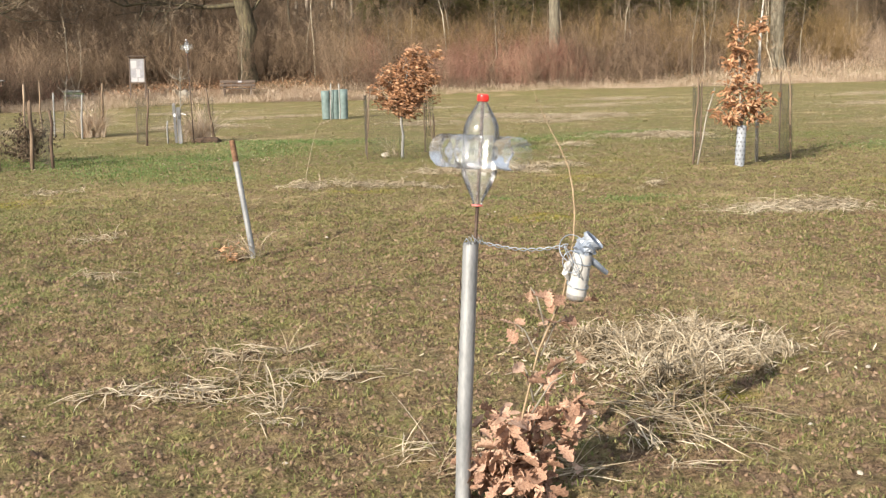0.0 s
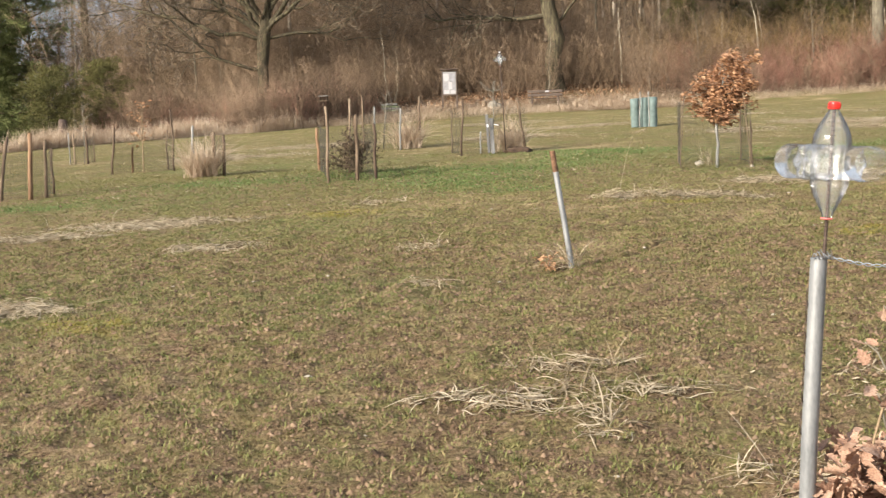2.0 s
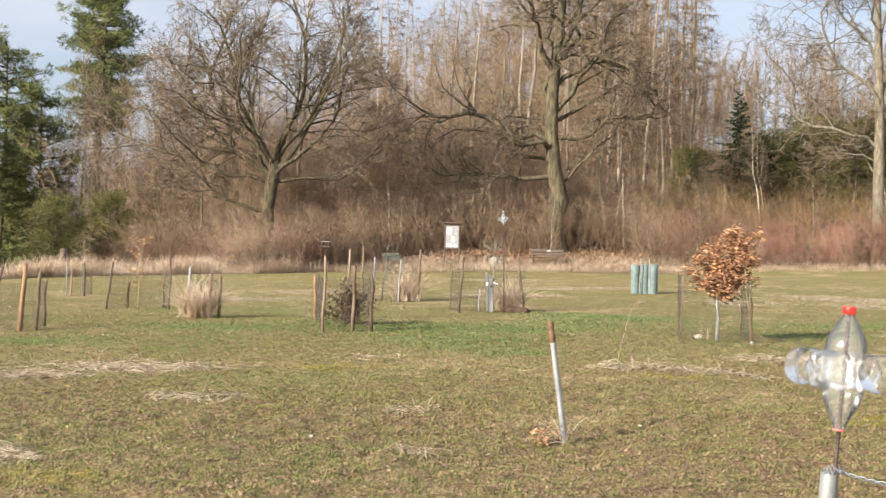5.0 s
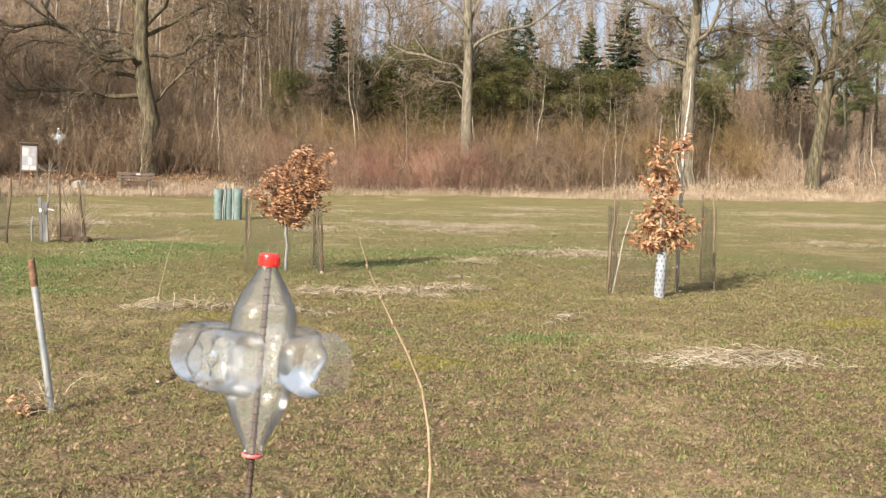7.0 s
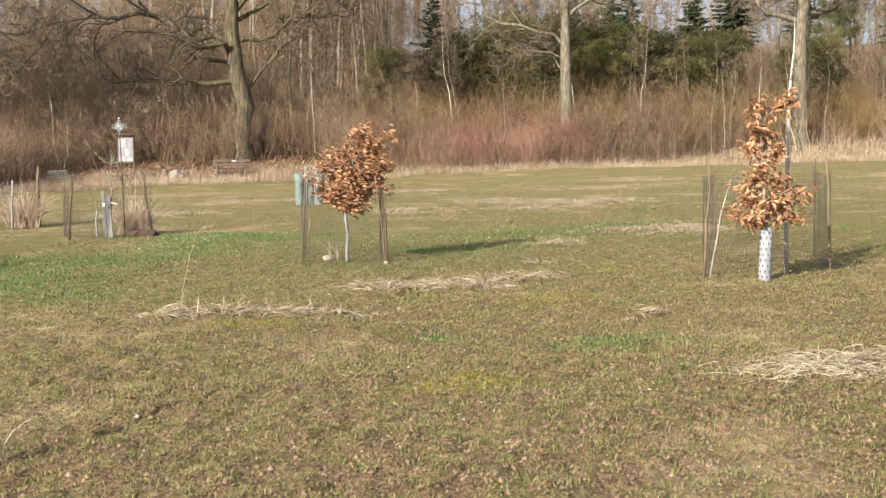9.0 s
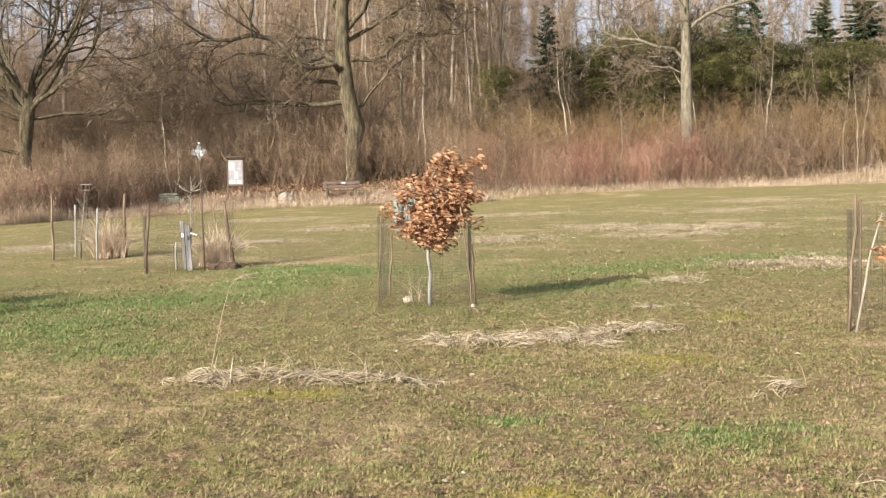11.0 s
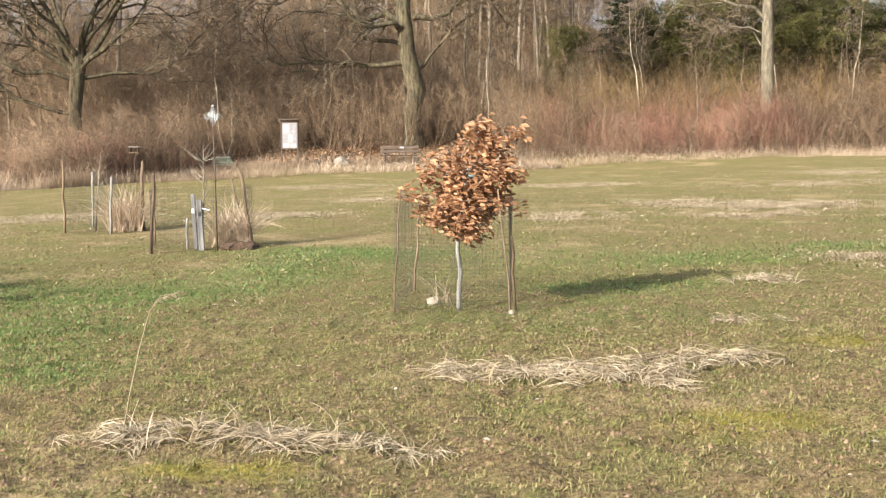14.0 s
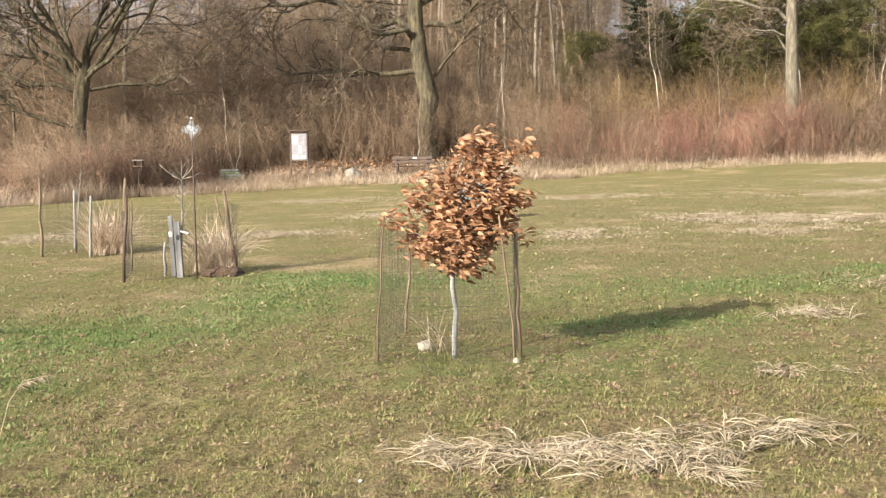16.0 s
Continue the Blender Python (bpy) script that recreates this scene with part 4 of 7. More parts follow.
def pine_kind(seed, height, width, label, low=0.45, mat="needle_pine", fine=1.0):
    rr = random.Random(seed)
    t = thing("pine", 0, -300 - seed, 0, label, "tree", "green pines at the wood's edge")
    wood, leaf = Acc(), Acc()
    wood.tube([(0, 0, -0.4), (rr.gauss(0, 0.2), rr.gauss(0, 0.2), height * 0.5), (0, 0, height * 0.96)], [height * 0.0105, height * 0.007, 0.03], 7, False)
    for j in range(56):
        k = low + (0.97 - low) * (j + rr.random()) / 56
        w = rr.uniform(0, 2 * math.pi)
        L = width * rr.uniform(0.45, 1.0) * (0.45 + 0.85 * math.sin(math.pi * min(1, (1 - k) / (1 - low) * 0.75 + 0.12)))
        d = Vector((math.cos(w), math.sin(w), rr.uniform(-0.05, 0.5))).normalized()
        p0 = Vector((0, 0, height * k))
        wood.tube([p0, p0 + d * L], [0.05, 0.01], 4, False)
        for c in range(17):
            q = p0 + d * L * rr.uniform(0.3, 1.05) + Vector((rr.gauss(0, 0.34), rr.gauss(0, 0.34), rr.gauss(0.08, 0.18)))
            for i in range(30):
                v = Vector((rr.gauss(0, 1), rr.gauss(0, 1), rr.gauss(0.5, 0.7))).normalized()
                needle_blade(leaf, q + v * 0.05, v, rr.uniform(0.18, 0.36) * fine, rr.uniform(0.010, 0.020) * fine, rr)
    part("trunk", wood, M["bark"], t)
    part("crown", leaf, M[mat], t, smooth=False)
    return t


def plant_copies(kinds, places, rr, sink=0.0):
    """Plant the trees of kinds at the places; each kind itself stands at its first place."""
    used = set()
    for i, (x, y, s) in enumerate(places):
        k = kinds[i % len(kinds)]
        m = Matrix.Translation((x, y, h(x, y) - sink)) @ Matrix.Rotation(rr.uniform(0, 6.28), 4, "Z")
        if k.name in used:
            c = copy_thing(k, m)
            c.scale = (s, s, s)
        else:
            used.add(k.name)
            k.matrix_basis = m
            k.scale = (s, s, s)


def thicket(name, n, region, height, mat, label, seed, twigs=7, r0=0.012, lean=0.22, twl=0.32):
    """Dense bare shrubs as tapered stems with side twigs. region(rng) gives x, y and a height factor."""
    g = np.random.default_rng(seed)
    rr = random.Random(seed)
    pos = np.array([region(rr) for _ in range(n)])
    p = np.column_stack([pos[:, 0], pos[:, 1], H(pos[:, 0], pos[:, 1]) - 0.05])
    L = pos[:, 2] * g.uniform(height[0], height[1], n)

    def cones(base, d, length, rad):
        m = len(base)
        a = np.cross(d, g.normal(0, 1, (m, 3)))
        a /= np.linalg.norm(a, axis=1)[:, None] + 1e-9
        b = np.cross(d, a)
        ring = [base + (a * math.cos(q) + b * math.sin(q)) * rad[:, None] for q in (0, 2.094, 4.189)]
        tip = base + d * length[:, None]
        V = np.stack(ring + [tip], 1).reshape(-1, 3)
        k = np.arange(m)[:, None] * 4
        return V, np.stack([k + [0, 1, 3], k + [1, 2, 3], k + [2, 0, 3]], 1).reshape(-1, 3)

    d = np.column_stack([g.normal(0, lean, (n, 2)), np.ones(n)])
    d /= np.linalg.norm(d, axis=1)[:, None]
    rad = r0 * 0.62 * (0.5 + L / height[1])
    bend = d + g.normal(0, 0.3, (n, 3)) + np.array([0, 0, 0.15])
    bend /= np.linalg.norm(bend, axis=1)[:, None]
    half = p + d * (L * 0.5)[:, None]
    out = [cones(p, d, L * 0.8, rad), cones(half, bend, L * 0.55, rad * 0.55)]
    for j in range(int(twigs * 1.5)):
        t = g.uniform(0.2, 1.0, n)
        upper = t > 0.5
        b = np.where(upper[:, None], half + bend * (L * (t - 0.5))[:, None], p + d * (L * t)[:, None])
        dd = np.where(upper[:, None], bend, d) * g.uniform(0.3, 1.0, n)[:, None] + g.normal(0, 0.5, (n, 3))
        dd[:, 2] = np.abs(dd[:, 2]) * 0.8 + 0.05
        dd /= np.linalg.norm(dd, axis=1)[:, None]
        out.append(cones(b, dd, L * twl * g.uniform(0.35, 1.15, n) * (1.25 - 0.6 * t), np.full(n, r0 * 0.36)))
    return stuff(name, out, mat, label, "shrubs")


def tall_grass():
    out = []
    n = 80000
    x = nrg.uniform(-20, 48, n)
    y = edge(x) + np.abs(nrg.normal(0.0, 1.3, n)) - 0.3 + 0.45 * lumps(x * 0.7, x * 0 + 0.5)
    keep = ~((np.abs(x + 3.5) < 3.2) & (nrg.uniform(0, 1, n) < 0.6))
    p = np.column_stack([x, y])[keep]
    hh = nrg.uniform(0.25, 0.75, len(p)) * (0.8 + 0.4 * lumps(p[:, 0] * 1.1, p[:, 1] * 1.1))
    out.append(blades(len(p), p, hh, nrg.uniform(0.5, 1.3, len(p)) * 0.009, (0.2, 1.3), (0.2, 0.9)))
    n = 20000
    x = nrg.uniform(24, 48, n)
    p = np.column_stack([x, edge(x) + nrg.uniform(0, 7, n)])
    out.append(blades(n, p, nrg.uniform(0.25, 0.6, n), nrg.uniform(0.6, 1.4, n) * 0.011, (0.2, 1.2), (0.2, 0.9)))
    n = 17000
    x = nrg.uniform(-19.6, -12, n)
    p = np.column_stack([x, edge(x) + nrg.uniform(-0.5, 4, n)])[nrg.uniform(0, 1, n) < 0.5 + 0.5 * np.sin(x * 1.9)]
    n = len(p)
    out.append(blades(n, p, nrg.uniform(0.4, 1.0, n), nrg.uniform(0.6, 1.4, n) * 0.011, (0.1, 0.8), (0.2, 0.9)))
    n = 18000
    x = nrg.uniform(-10.5, 5, n)
    p = np.column_stack([x, edge(x) + nrg.uniform(-1.2, 2.6, n)])
    out.append(blades(n, p, nrg.uniform(0.3, 0.75, n), nrg.uniform(0.6, 1.4, n) * 0.011, (0.6, 1.35), (0.1, 0.5)))
    stuff("tall_dry_grass", out, M["tallgrass"], "belt of tall pale dry grass along the wood's edge", "grass")
    n = 26000
    x = np.where(nrg.uniform(0, 1, n) < 0.55, nrg.uniform(-9, 6, n), nrg.uniform(-10, 44, n))
    p = np.column_stack([x, edge(x) + nrg.uniform(0.2, 8, n)])
    V, F = blades(n, p, nrg.uniform(0.08, 0.17, n), nrg.uniform(0.6, 1.3, n) * 0.07, (0.6, 1.5), (0.1, 0.9))
    stuff("leaf_litter", [(V, F)], M["litter"], "brown fallen oak leaves on the bank", "leaves")


def woods():
    rr = random.Random(21)
    big_tree("oak", -1.08, 59.2, [(0, 0, 0, 0.56), (-0.05, 0, 0.7, 0.45), (-0.12, 0, 1.8, 0.41), (0.1, 0, 2.6, 0.43), (-0.3, 0, 4.2, 0.37), (-0.5, 0.1, 6.2, 0.34), (-0.5, 0.2, 8.2, 0.31), (-0.4, 0.2, 9.6, 0.28), (-0.2, 0.3, 12, 0.24), (0, 0.4, 16, 0.1)],
             [(3.9, -6.2, -1.0, 5.3, 0.136), (5.2, -2.2, -0.6, 8.3, 0.145), (5.4, -6.6, 1.0, 12.0, 0.17), (5.8, 4.6, -0.8, 8.2, 0.145), (7.0, 3.6, 1.5, 12.2, 0.153), (7.6, -4.6, 2.5, 13.5, 0.145), (8.4, 4.4, -2.5, 13.0, 0.145), (9.2, -2.5, -2.5, 15.5, 0.153), (9.5, 2.2, 0.5, 16.5, 0.162), (10.5, -1.8, 2.0, 17.5, 0.136), (11.5, 3.2, 2.5, 17.0, 0.119), (3.4, 3.5, 2.0, 6.5, 0.0765), (4.6, -3.8, 3.0, 8.0, 0.102), (6.6, 5.8, 2.0, 10.5, 0.119)],
             "great bare spreading oak with mossy trunk", 3, M["bark"])
    big_tree("oak", -15.1, 55.17, [(0, 0, 0, 0.40), (0.03, 0, 1.0, 0.31), (0.02, 0, 3.0, 0.27), (0.12, 0, 4.4, 0.32), (0.3, 0, 5.3, 0.24), (0.42, 0, 6.2, 0.11)],
             [(4.3, -8.2, -0.5, 7.6, 0.115), (4.5, -5.6, -0.8, 9.6, 0.137), (4.6, -3.4, -0.3, 11.9, 0.137), (4.8, -1.6, 0.6, 13.2, 0.13), (5.0, 1.0, 0.4, 13.6, 0.151), (4.9, 3.2, 0.3, 12.2, 0.137), (4.6, 4.6, -0.5, 9.8, 0.115), (4.4, 5.8, 0.8, 7.2, 0.0864), (2.9, -5.2, -1.6, 6.6, 0.0864), (5.2, -4.2, 3.0, 11.0, 0.108), (5.3, 3.6, 3.0, 11.0, 0.101), (5.2, -0.8, -3.2, 11.5, 0.108), (5.4, 2.2, -2.6, 12.6, 0.101), (4.8, -6.6, 2.0, 9.0, 0.0936)],
             "bare oak forking low into many upswept limbs", 5, M["bark"], [(14, 0.5, 0.8, 0.02, 0.2), (8, 0.55, 0.85, 0.04, 0.26), (7, 0.62, 0.85, 0.04, 0.3), (0, 0, 0, 0.03, 0.25)])
    big_tree("oak", 15.35, 62.16, [(0, 0, 0, 0.42), (-0.02, 0, 1.2, 0.33), (-0.05, 0, 4.4, 0.28), (-0.05, 0, 7.2, 0.24), (-0.2, 0, 11.0, 0.2), (-0.3, 0, 15, 0.12), (-0.3, 0, 19, 0.05)],
             [(4.3, -3.2, -0.8, 6.8, 0.056), (5.6, -5.6, -0.6, 11.4, 0.104), (6.2, 1.4, 0.2, 8.6, 0.072), (7.0, 3.0, -0.3, 12.4, 0.104), (7.4, -3.4, 0.8, 14.5, 0.104), (8.2, 3.6, 1.0, 15.5, 0.096), (9.0, -2.4, -1.2, 17.0, 0.096), (10.0, 2.0, -1.4, 17.0, 0.088), (11.5, -1.6, 1.2, 18.5, 0.08), (5.0, -2.5, 1.5, 7.6, 0.048)],
             "tall slender bare oak with pale trunk", 8, M["bark_grey"])
    big_tree("oak", 28.6, 63.34, [(0, 0, 0, 0.5), (0, 0, 1.5, 0.39), (0, 0, 6.0, 0.35), (0.3, 0, 8.5, 0.31), (0.5, 0, 12, 0.23), (0.6, 0, 18, 0.08)],
             [(6.8, -3.4, -0.4, 9.4, 0.17), (7.2, 3.4, -0.3, 8.8, 0.16), (8.2, -4.2, 1.2, 13.5, 0.17), (8.8, 4.6, 1.0, 13.0, 0.17), (9.6, -1.8, -1.8, 16, 0.16), (10.6, 2.4, 1.4, 17, 0.15), (7.8, 2.2, -2.6, 12.0, 0.13)],
             "stout bare oak with a grey trunk", 12, M["bark_grey"])
    big_tree("oak", 36.2, 62.75, [(0, 0, 0, 0.496), (0.15, 0, 1.5, 0.4), (0.6, 0, 4.2, 0.352), (0.9, 0, 6.5, 0.288), (1.4, 0, 9.0, 0.224), (1.8, 0, 14, 0.08)],
             [(4.3, -1.2, -0.3, 9.5, 0.204), (5.2, 3.6, 0.0, 9.8, 0.17), (6.2, -2.2, 1.0, 12.5, 0.153), (6.8, 4.0, -1.0, 12.5, 0.145), (7.6, 0.5, 1.5, 15, 0.145), (8.4, 3.0, 1.5, 15.5, 0.128)],
             "bare oak forking into two leaning stems", 14, M["bark"])

    larch = [bare_kind(31 + i, 20 + 2 * i, 0.115 + 0.012 * i, 3.2, M["bark_larch"], M["twig_larch"], "larch", "tall bare larch with straight trunk and tan twigs", "tree", "larches in the wood", "larch") for i in range(3)]
    places = []
    for i in range(44):
        x = rr.uniform(-16, 9)
        places.append((x, float(edge(x)) + rr.uniform(13, 50), rr.uniform(0.75, 1.1)))
    places += [(1.6, 77, 0.9), (2.4, 74, 0.85), (3.2, 79, 1.0), (3.9, 75, 0.95), (4.5, 81, 1.0), (5.3, 76, 0.9), (5.9, 83, 1.0), (6.6, 77, 0.95), (7.2, 80, 0.9), (0.7, 82, 1.0), (8.3, 86, 0.95), (2.9, 85, 1.0), (-42.2, 62, 0.5), (-41.0, 65, 0.45), (-59.0, 97, 0.7), (-22.0, 75, 0.9), (-25.0, 78, 0.92), (-19.0, 74, 0.85), (-28.0, 80, 0.95), (-23.5, 84, 1.0)]
    plant_copies(larch, places, rr)
    decid = [bare_kind(41 + i, 12 + 1.5 * i, 0.10, 3.4, M["bark_grey"], M["twig"], "woodland_tree", "bare woodland tree with thin grey trunk", "tree", "bare trees in the wood", "decid", (6, 6), 15) for i in range(3)]
    places = []
    for i in range(34):
        x = rr.uniform(-14, 54)
        places.append((x, float(edge(x)) + rr.uniform(8, 40), rr.uniform(0.5, 1.0) if x > 8 else rr.uniform(0.6, 1.2)))
    places += [(rr.uniform(-27.5, -16), rr.uniform(60, 78), rr.uniform(0.6, 0.95)) for _ in range(14)]
    places += [(-25.0, 66, 1.1), (-27.0, 72, 1.15), (-29.5, 66, 0.95), (-24.0, 72, 1.15), (-21.5, 69, 1.05)]
    plant_copies(decid, places, rr)
    plant_copies(decid, [(42.3, 84, 0.8), (47.1, 90, 0.95), (44.3, 82, 0.8), (51.3, 92, 0.9), (49.1, 85, 0.85), (51.5, 84, 0.7), (56.8, 90, 0.8), (60.8, 100, 0.9)], random.Random(6))
    spr = [spruce_kind(51 + i, 15 + i * 1.5, 4.0, "tall dark green spruce") for i in range(3)]
    places = []
    for i in range(96):
        a = rr.uniform(-68, -36.5)
        dist = rr.uniform(64, 105)
        places.append((dist * math.sin(radians(a)), dist * 1.184 * math.cos(radians(a)), rr.uniform(0.68, 0.95) * dist / 104))
    places += [(-48.0, 80.0, 0.68), (-44.5, 79.0, 0.62), (-46.3, 84.0, 0.72), (-42.8, 82.0, 0.66), (-41.0, 79.5, 0.55), (-50.5, 86.0, 0.74), (-46, 73.4, 0.6), (-50, 71, 0.62), (-43, 75.8, 0.6), (-55, 68.7, 0.6), (9.8, 74.6, 0.5), (25.5, 90, 0.55), (33.0, 92.4, 0.62), (41.0, 90, 0.66), (46.0, 82.9, 0.7), (39.0, 99.5, 0.75), (29.0, 97.1, 0.6)]
    plant_copies(spr, places, rr)
    pin = [pine_kind(61, 14, 2.1, "tall green pine with bushy crown", 0.28), pine_kind(62, 17, 2.0, "tall slender pine with high crown", 0.5), pine_kind(63, 11, 2.3, "broad young pine green to the ground", 0.04)]
    plant_copies(pin, [(-33.4, 59.2, 0.9), (-28.5, 61.6, 0.78), (-36.8, 59.2, 0.82), (-31.3, 59.8, 0.98), (-35.2, 61, 0.9), (-29.8, 61, 1.0), (45.0, 73.4, 0.6), (-31.0, 58, 0.5), (-32.6, 65.1, 0.9), (38.5, 80.5, 0.55), (42.5, 78.1, 0.5)], rr)
    plant_copies(pin[1:2], [(-28.0, 69.0, 1.15), (-29.3, 68.0, 1.1), (-30.8, 71.0, 1.15)], random.Random(5))
    plant_copies(pin[:2], [(50.4, 80, 0.75), (54.1, 84, 0.8), (47.2, 86, 0.6), (41.8, 84, 0.55)], random.Random(7))
    bush = [pine_kind(65, 5.0, 1.6, "low bushy green conifer in the undergrowth", 0.05, "needle_bush", 0.6)]
    plant_copies(bush, [(10.2, 69.3, 0.7), (17.0, 68.1, 0.9), (18.8, 69.3, 1.0), (20.8, 68.9, 0.85), (23.0, 69.3, 0.8), (25.4, 69.9, 1.0), (12.6, 69.9, 1.15), (15.6, 69.1, 1.25), (11.3, 71, 1.1), (13.8, 71.3, 1.3), (17.9, 71, 1.35), (19.8, 71.5, 1.2), (21.9, 71, 1.15), (24.2, 71.8, 1.1), (27.2, 71.6, 1.1), (6.4, 71, 0.9), (31.5, 70.4, 0.9), (34.0, 71.6, 1.0), (-22.8, 54.5, 0.8), (-24.6, 52.1, 0.7), (-26.0, 55.6, 0.9)], rr)

    def bushes(x0, x1, near, deep, n, seed, wide=0.6):
        """Places of stems gathered in bushes along the edge."""
        q = random.Random(seed)
        c = []
        for _ in range(n):
            bx = q.uniform(x0, x1)
            back = 2.4 if -10.5 < bx < 3 else 0.0
            c.append((bx, float(edge(bx)) + near + back + abs(q.gauss(0, deep)), q.uniform(0.45, 1.0)))
        return lambda r: (lambda k: (k[0] + r.gauss(0, wide), k[1] + r.gauss(0, wide), k[2]))(r.choice(c))

    thicket("thicket", 4900, bushes(-13, 24, 2.0, 4.0, 140, 1), (1.2, 4.2), M["brush"], "dense leafless grey-brown thicket under the trees", 1, 9, 0.017, 0.34, 0.42)
    thicket("thicket", 1500, bushes(23, 47, 4.5, 4.0, 60, 11), (1.0, 3.0), M["brush_pale"], "pale tan leafless brush on the open slope", 11, 9, 0.014, 0.36, 0.42)
    def low_bushes(n, seed):
        """Places of stems in the rounded bushes round the low-forked oak."""
        q = random.Random(seed)
        c = []
        for _ in range(n):
            bx = q.uniform(-23, -10.2)
            c.append((bx, (53.9 if bx < -15 else float(edge(bx)) + 2.0) + abs(q.gauss(0, 2.0)), q.uniform(0.45, 1.0)))
        return lambda r: (lambda k: (k[0] + r.gauss(0, 0.6), k[1] + r.gauss(0, 0.6), k[2]))(r.choice(c))

    thicket("thicket", 4000, low_bushes(60, 2), (1.2, 3.4), M["brush"], "rounded leafless bushes with reddish-brown twigs", 2, 9, 0.016, 0.42, 0.42)
    thicket("dogwood_thicket", 3400, bushes(5.0, 17, 2.2, 1.4, 70, 3, 0.5), (1.2, 2.9), M["brush_red"], "thicket of upright red dogwood stems", 3, 6, 0.011, 0.16, 0.35)
    thicket("thicket", 1300, bushes(4.0, 22, 1.5, 0.7, 60, 19, 0.5), (0.5, 1.5), M["brush"], "low grey-brown brush at the foot of the red stems", 19, 7, 0.01, 0.3, 0.35)
    thicket("dogwood_thicket", 1500, low_bushes(24, 4), (1.0, 2.6), M["brush_red"], "reddish leafless bushes at the meadow's end", 4, 9, 0.013, 0.4, 0.4)
    thicket("broom_thicket", 3800, bushes(4, 34, 4.5, 2.5, 80, 6), (1.8, 4.2), M["brush_green"], "golden-brown leafless undergrowth behind the red stems", 6, 9, 0.016, 0.4, 0.45)
    thicket("far_woods", 480, lambda r: (lambda x: (x, float(edge(x)) + r.uniform(40, 100), 1.0 if x < 8 else 0.62))(r.uniform(-20, 75)), (13, 22), M["twig_larch"], "dense bare wood far up the slope", 7, 170, 0.034, 0.05, 0.15)
    thicket("far_woods", 300, lambda r: (lambda x: (x, (62 if x < -16 else float(edge(x)) + 26) + r.uniform(0, 40), r.uniform(0.7, 1.0)))(r.uniform(-34, 7)), (9, 17), M["twig_larch"], "brown bare wood behind the low-forked oak", 18, 110, 0.03, 0.06, 0.16)
    thicket("understory", 2600, lambda r: (lambda x: (x, float(edge(x)) + r.uniform(14, 54), r.uniform(0.5, 1.0)))(r.uniform(-17, 62)), (2.5, 6.5), M["brush"], "brown leafless undergrowth deeper in the wood", 9, 12, 0.03, 0.3, 0.4)
    thicket("understory", 700, lambda r: (lambda a, q: (q * math.sin(a), q * 1.184 * math.cos(a), 1.0))(radians(r.uniform(-70, -30)), r.uniform(66, 95)), (2.0, 5.0), M["needle"], "dark low growth under the conifers", 10, 14, 0.03, 0.4, 0.5)
    thicket("twig_brush", 2300, lambda r: (lambda x: (x, float(edge(x)) + (13 if x > 8 else 6 if x > -8 else 10) + abs(r.gauss(0, 9)), r.uniform(0.55, 1.0) * (0.5 if 0 < x < 8 else 1.0 if x < 9 else 0.72)))(r.uniform(-17, 44)), (5.0, 9.5), M["twig_haze"], "tall grey-brown leafless brushwood between the trunks", 15, 34, 0.02, 0.16, 0.2)
    thicket("twig_brush", 1900, lambda r: (r.uniform(-30, -9), r.uniform(60, 90), r.uniform(0.6, 1.0)), (7.0, 14.0), M["twig_haze"], "leafless brushwood behind the low-forked oak", 16, 34, 0.022, 0.18, 0.22)
    thicket("thicket", 1500, lambda r: (lambda x: (x, float(edge(x)) + r.uniform(4.2, 9), r.uniform(0.5, 1.0)))(r.uniform(-11, 4)), (1.6, 4.0), M["twig_haze"], "leafless brown brush behind the leafy bank", 17, 10, 0.015, 0.36, 0.4)
    sap = [bare_kind(71 + i, 5.5 + i, 0.05, 1.5, M["bark_pale"], M["twig"], "woodland_sapling", "thin pale sapling rising from the thicket", "tree", "saplings in the thicket", "decid", (4, 3), 10) for i in range(2)]
    places = []
    for i in range(60):
        x = rr.uniform(-11, 42)
        places.append((x, float(edge(x)) + rr.uniform(2.5, 10), rr.uniform(0.5, 1.1)))
    plant_copies(sap, places, rr)


# ---- young trees in their guards ----
def post_part(acc, x, y, z, hgt, dx, dy, r, rr, sides=7):
    pts = [Vector((x, y, z - 0.15))]
    for i in range(1, 5):
        k = i / 4
        pts.append(Vector((x + dx * k + rr.gauss(0, 0.008), y + dy * k + rr.gauss(0, 0.008), z + hgt * k)))
    acc.tube(pts, [r, r, r * 0.96, r * 0.92, r * 0.86], sides)
    acc.tube([pts[-1], pts[-1] + Vector((0, 0, r * 0.6))], [r * 0.86, r * 0.4], sides)


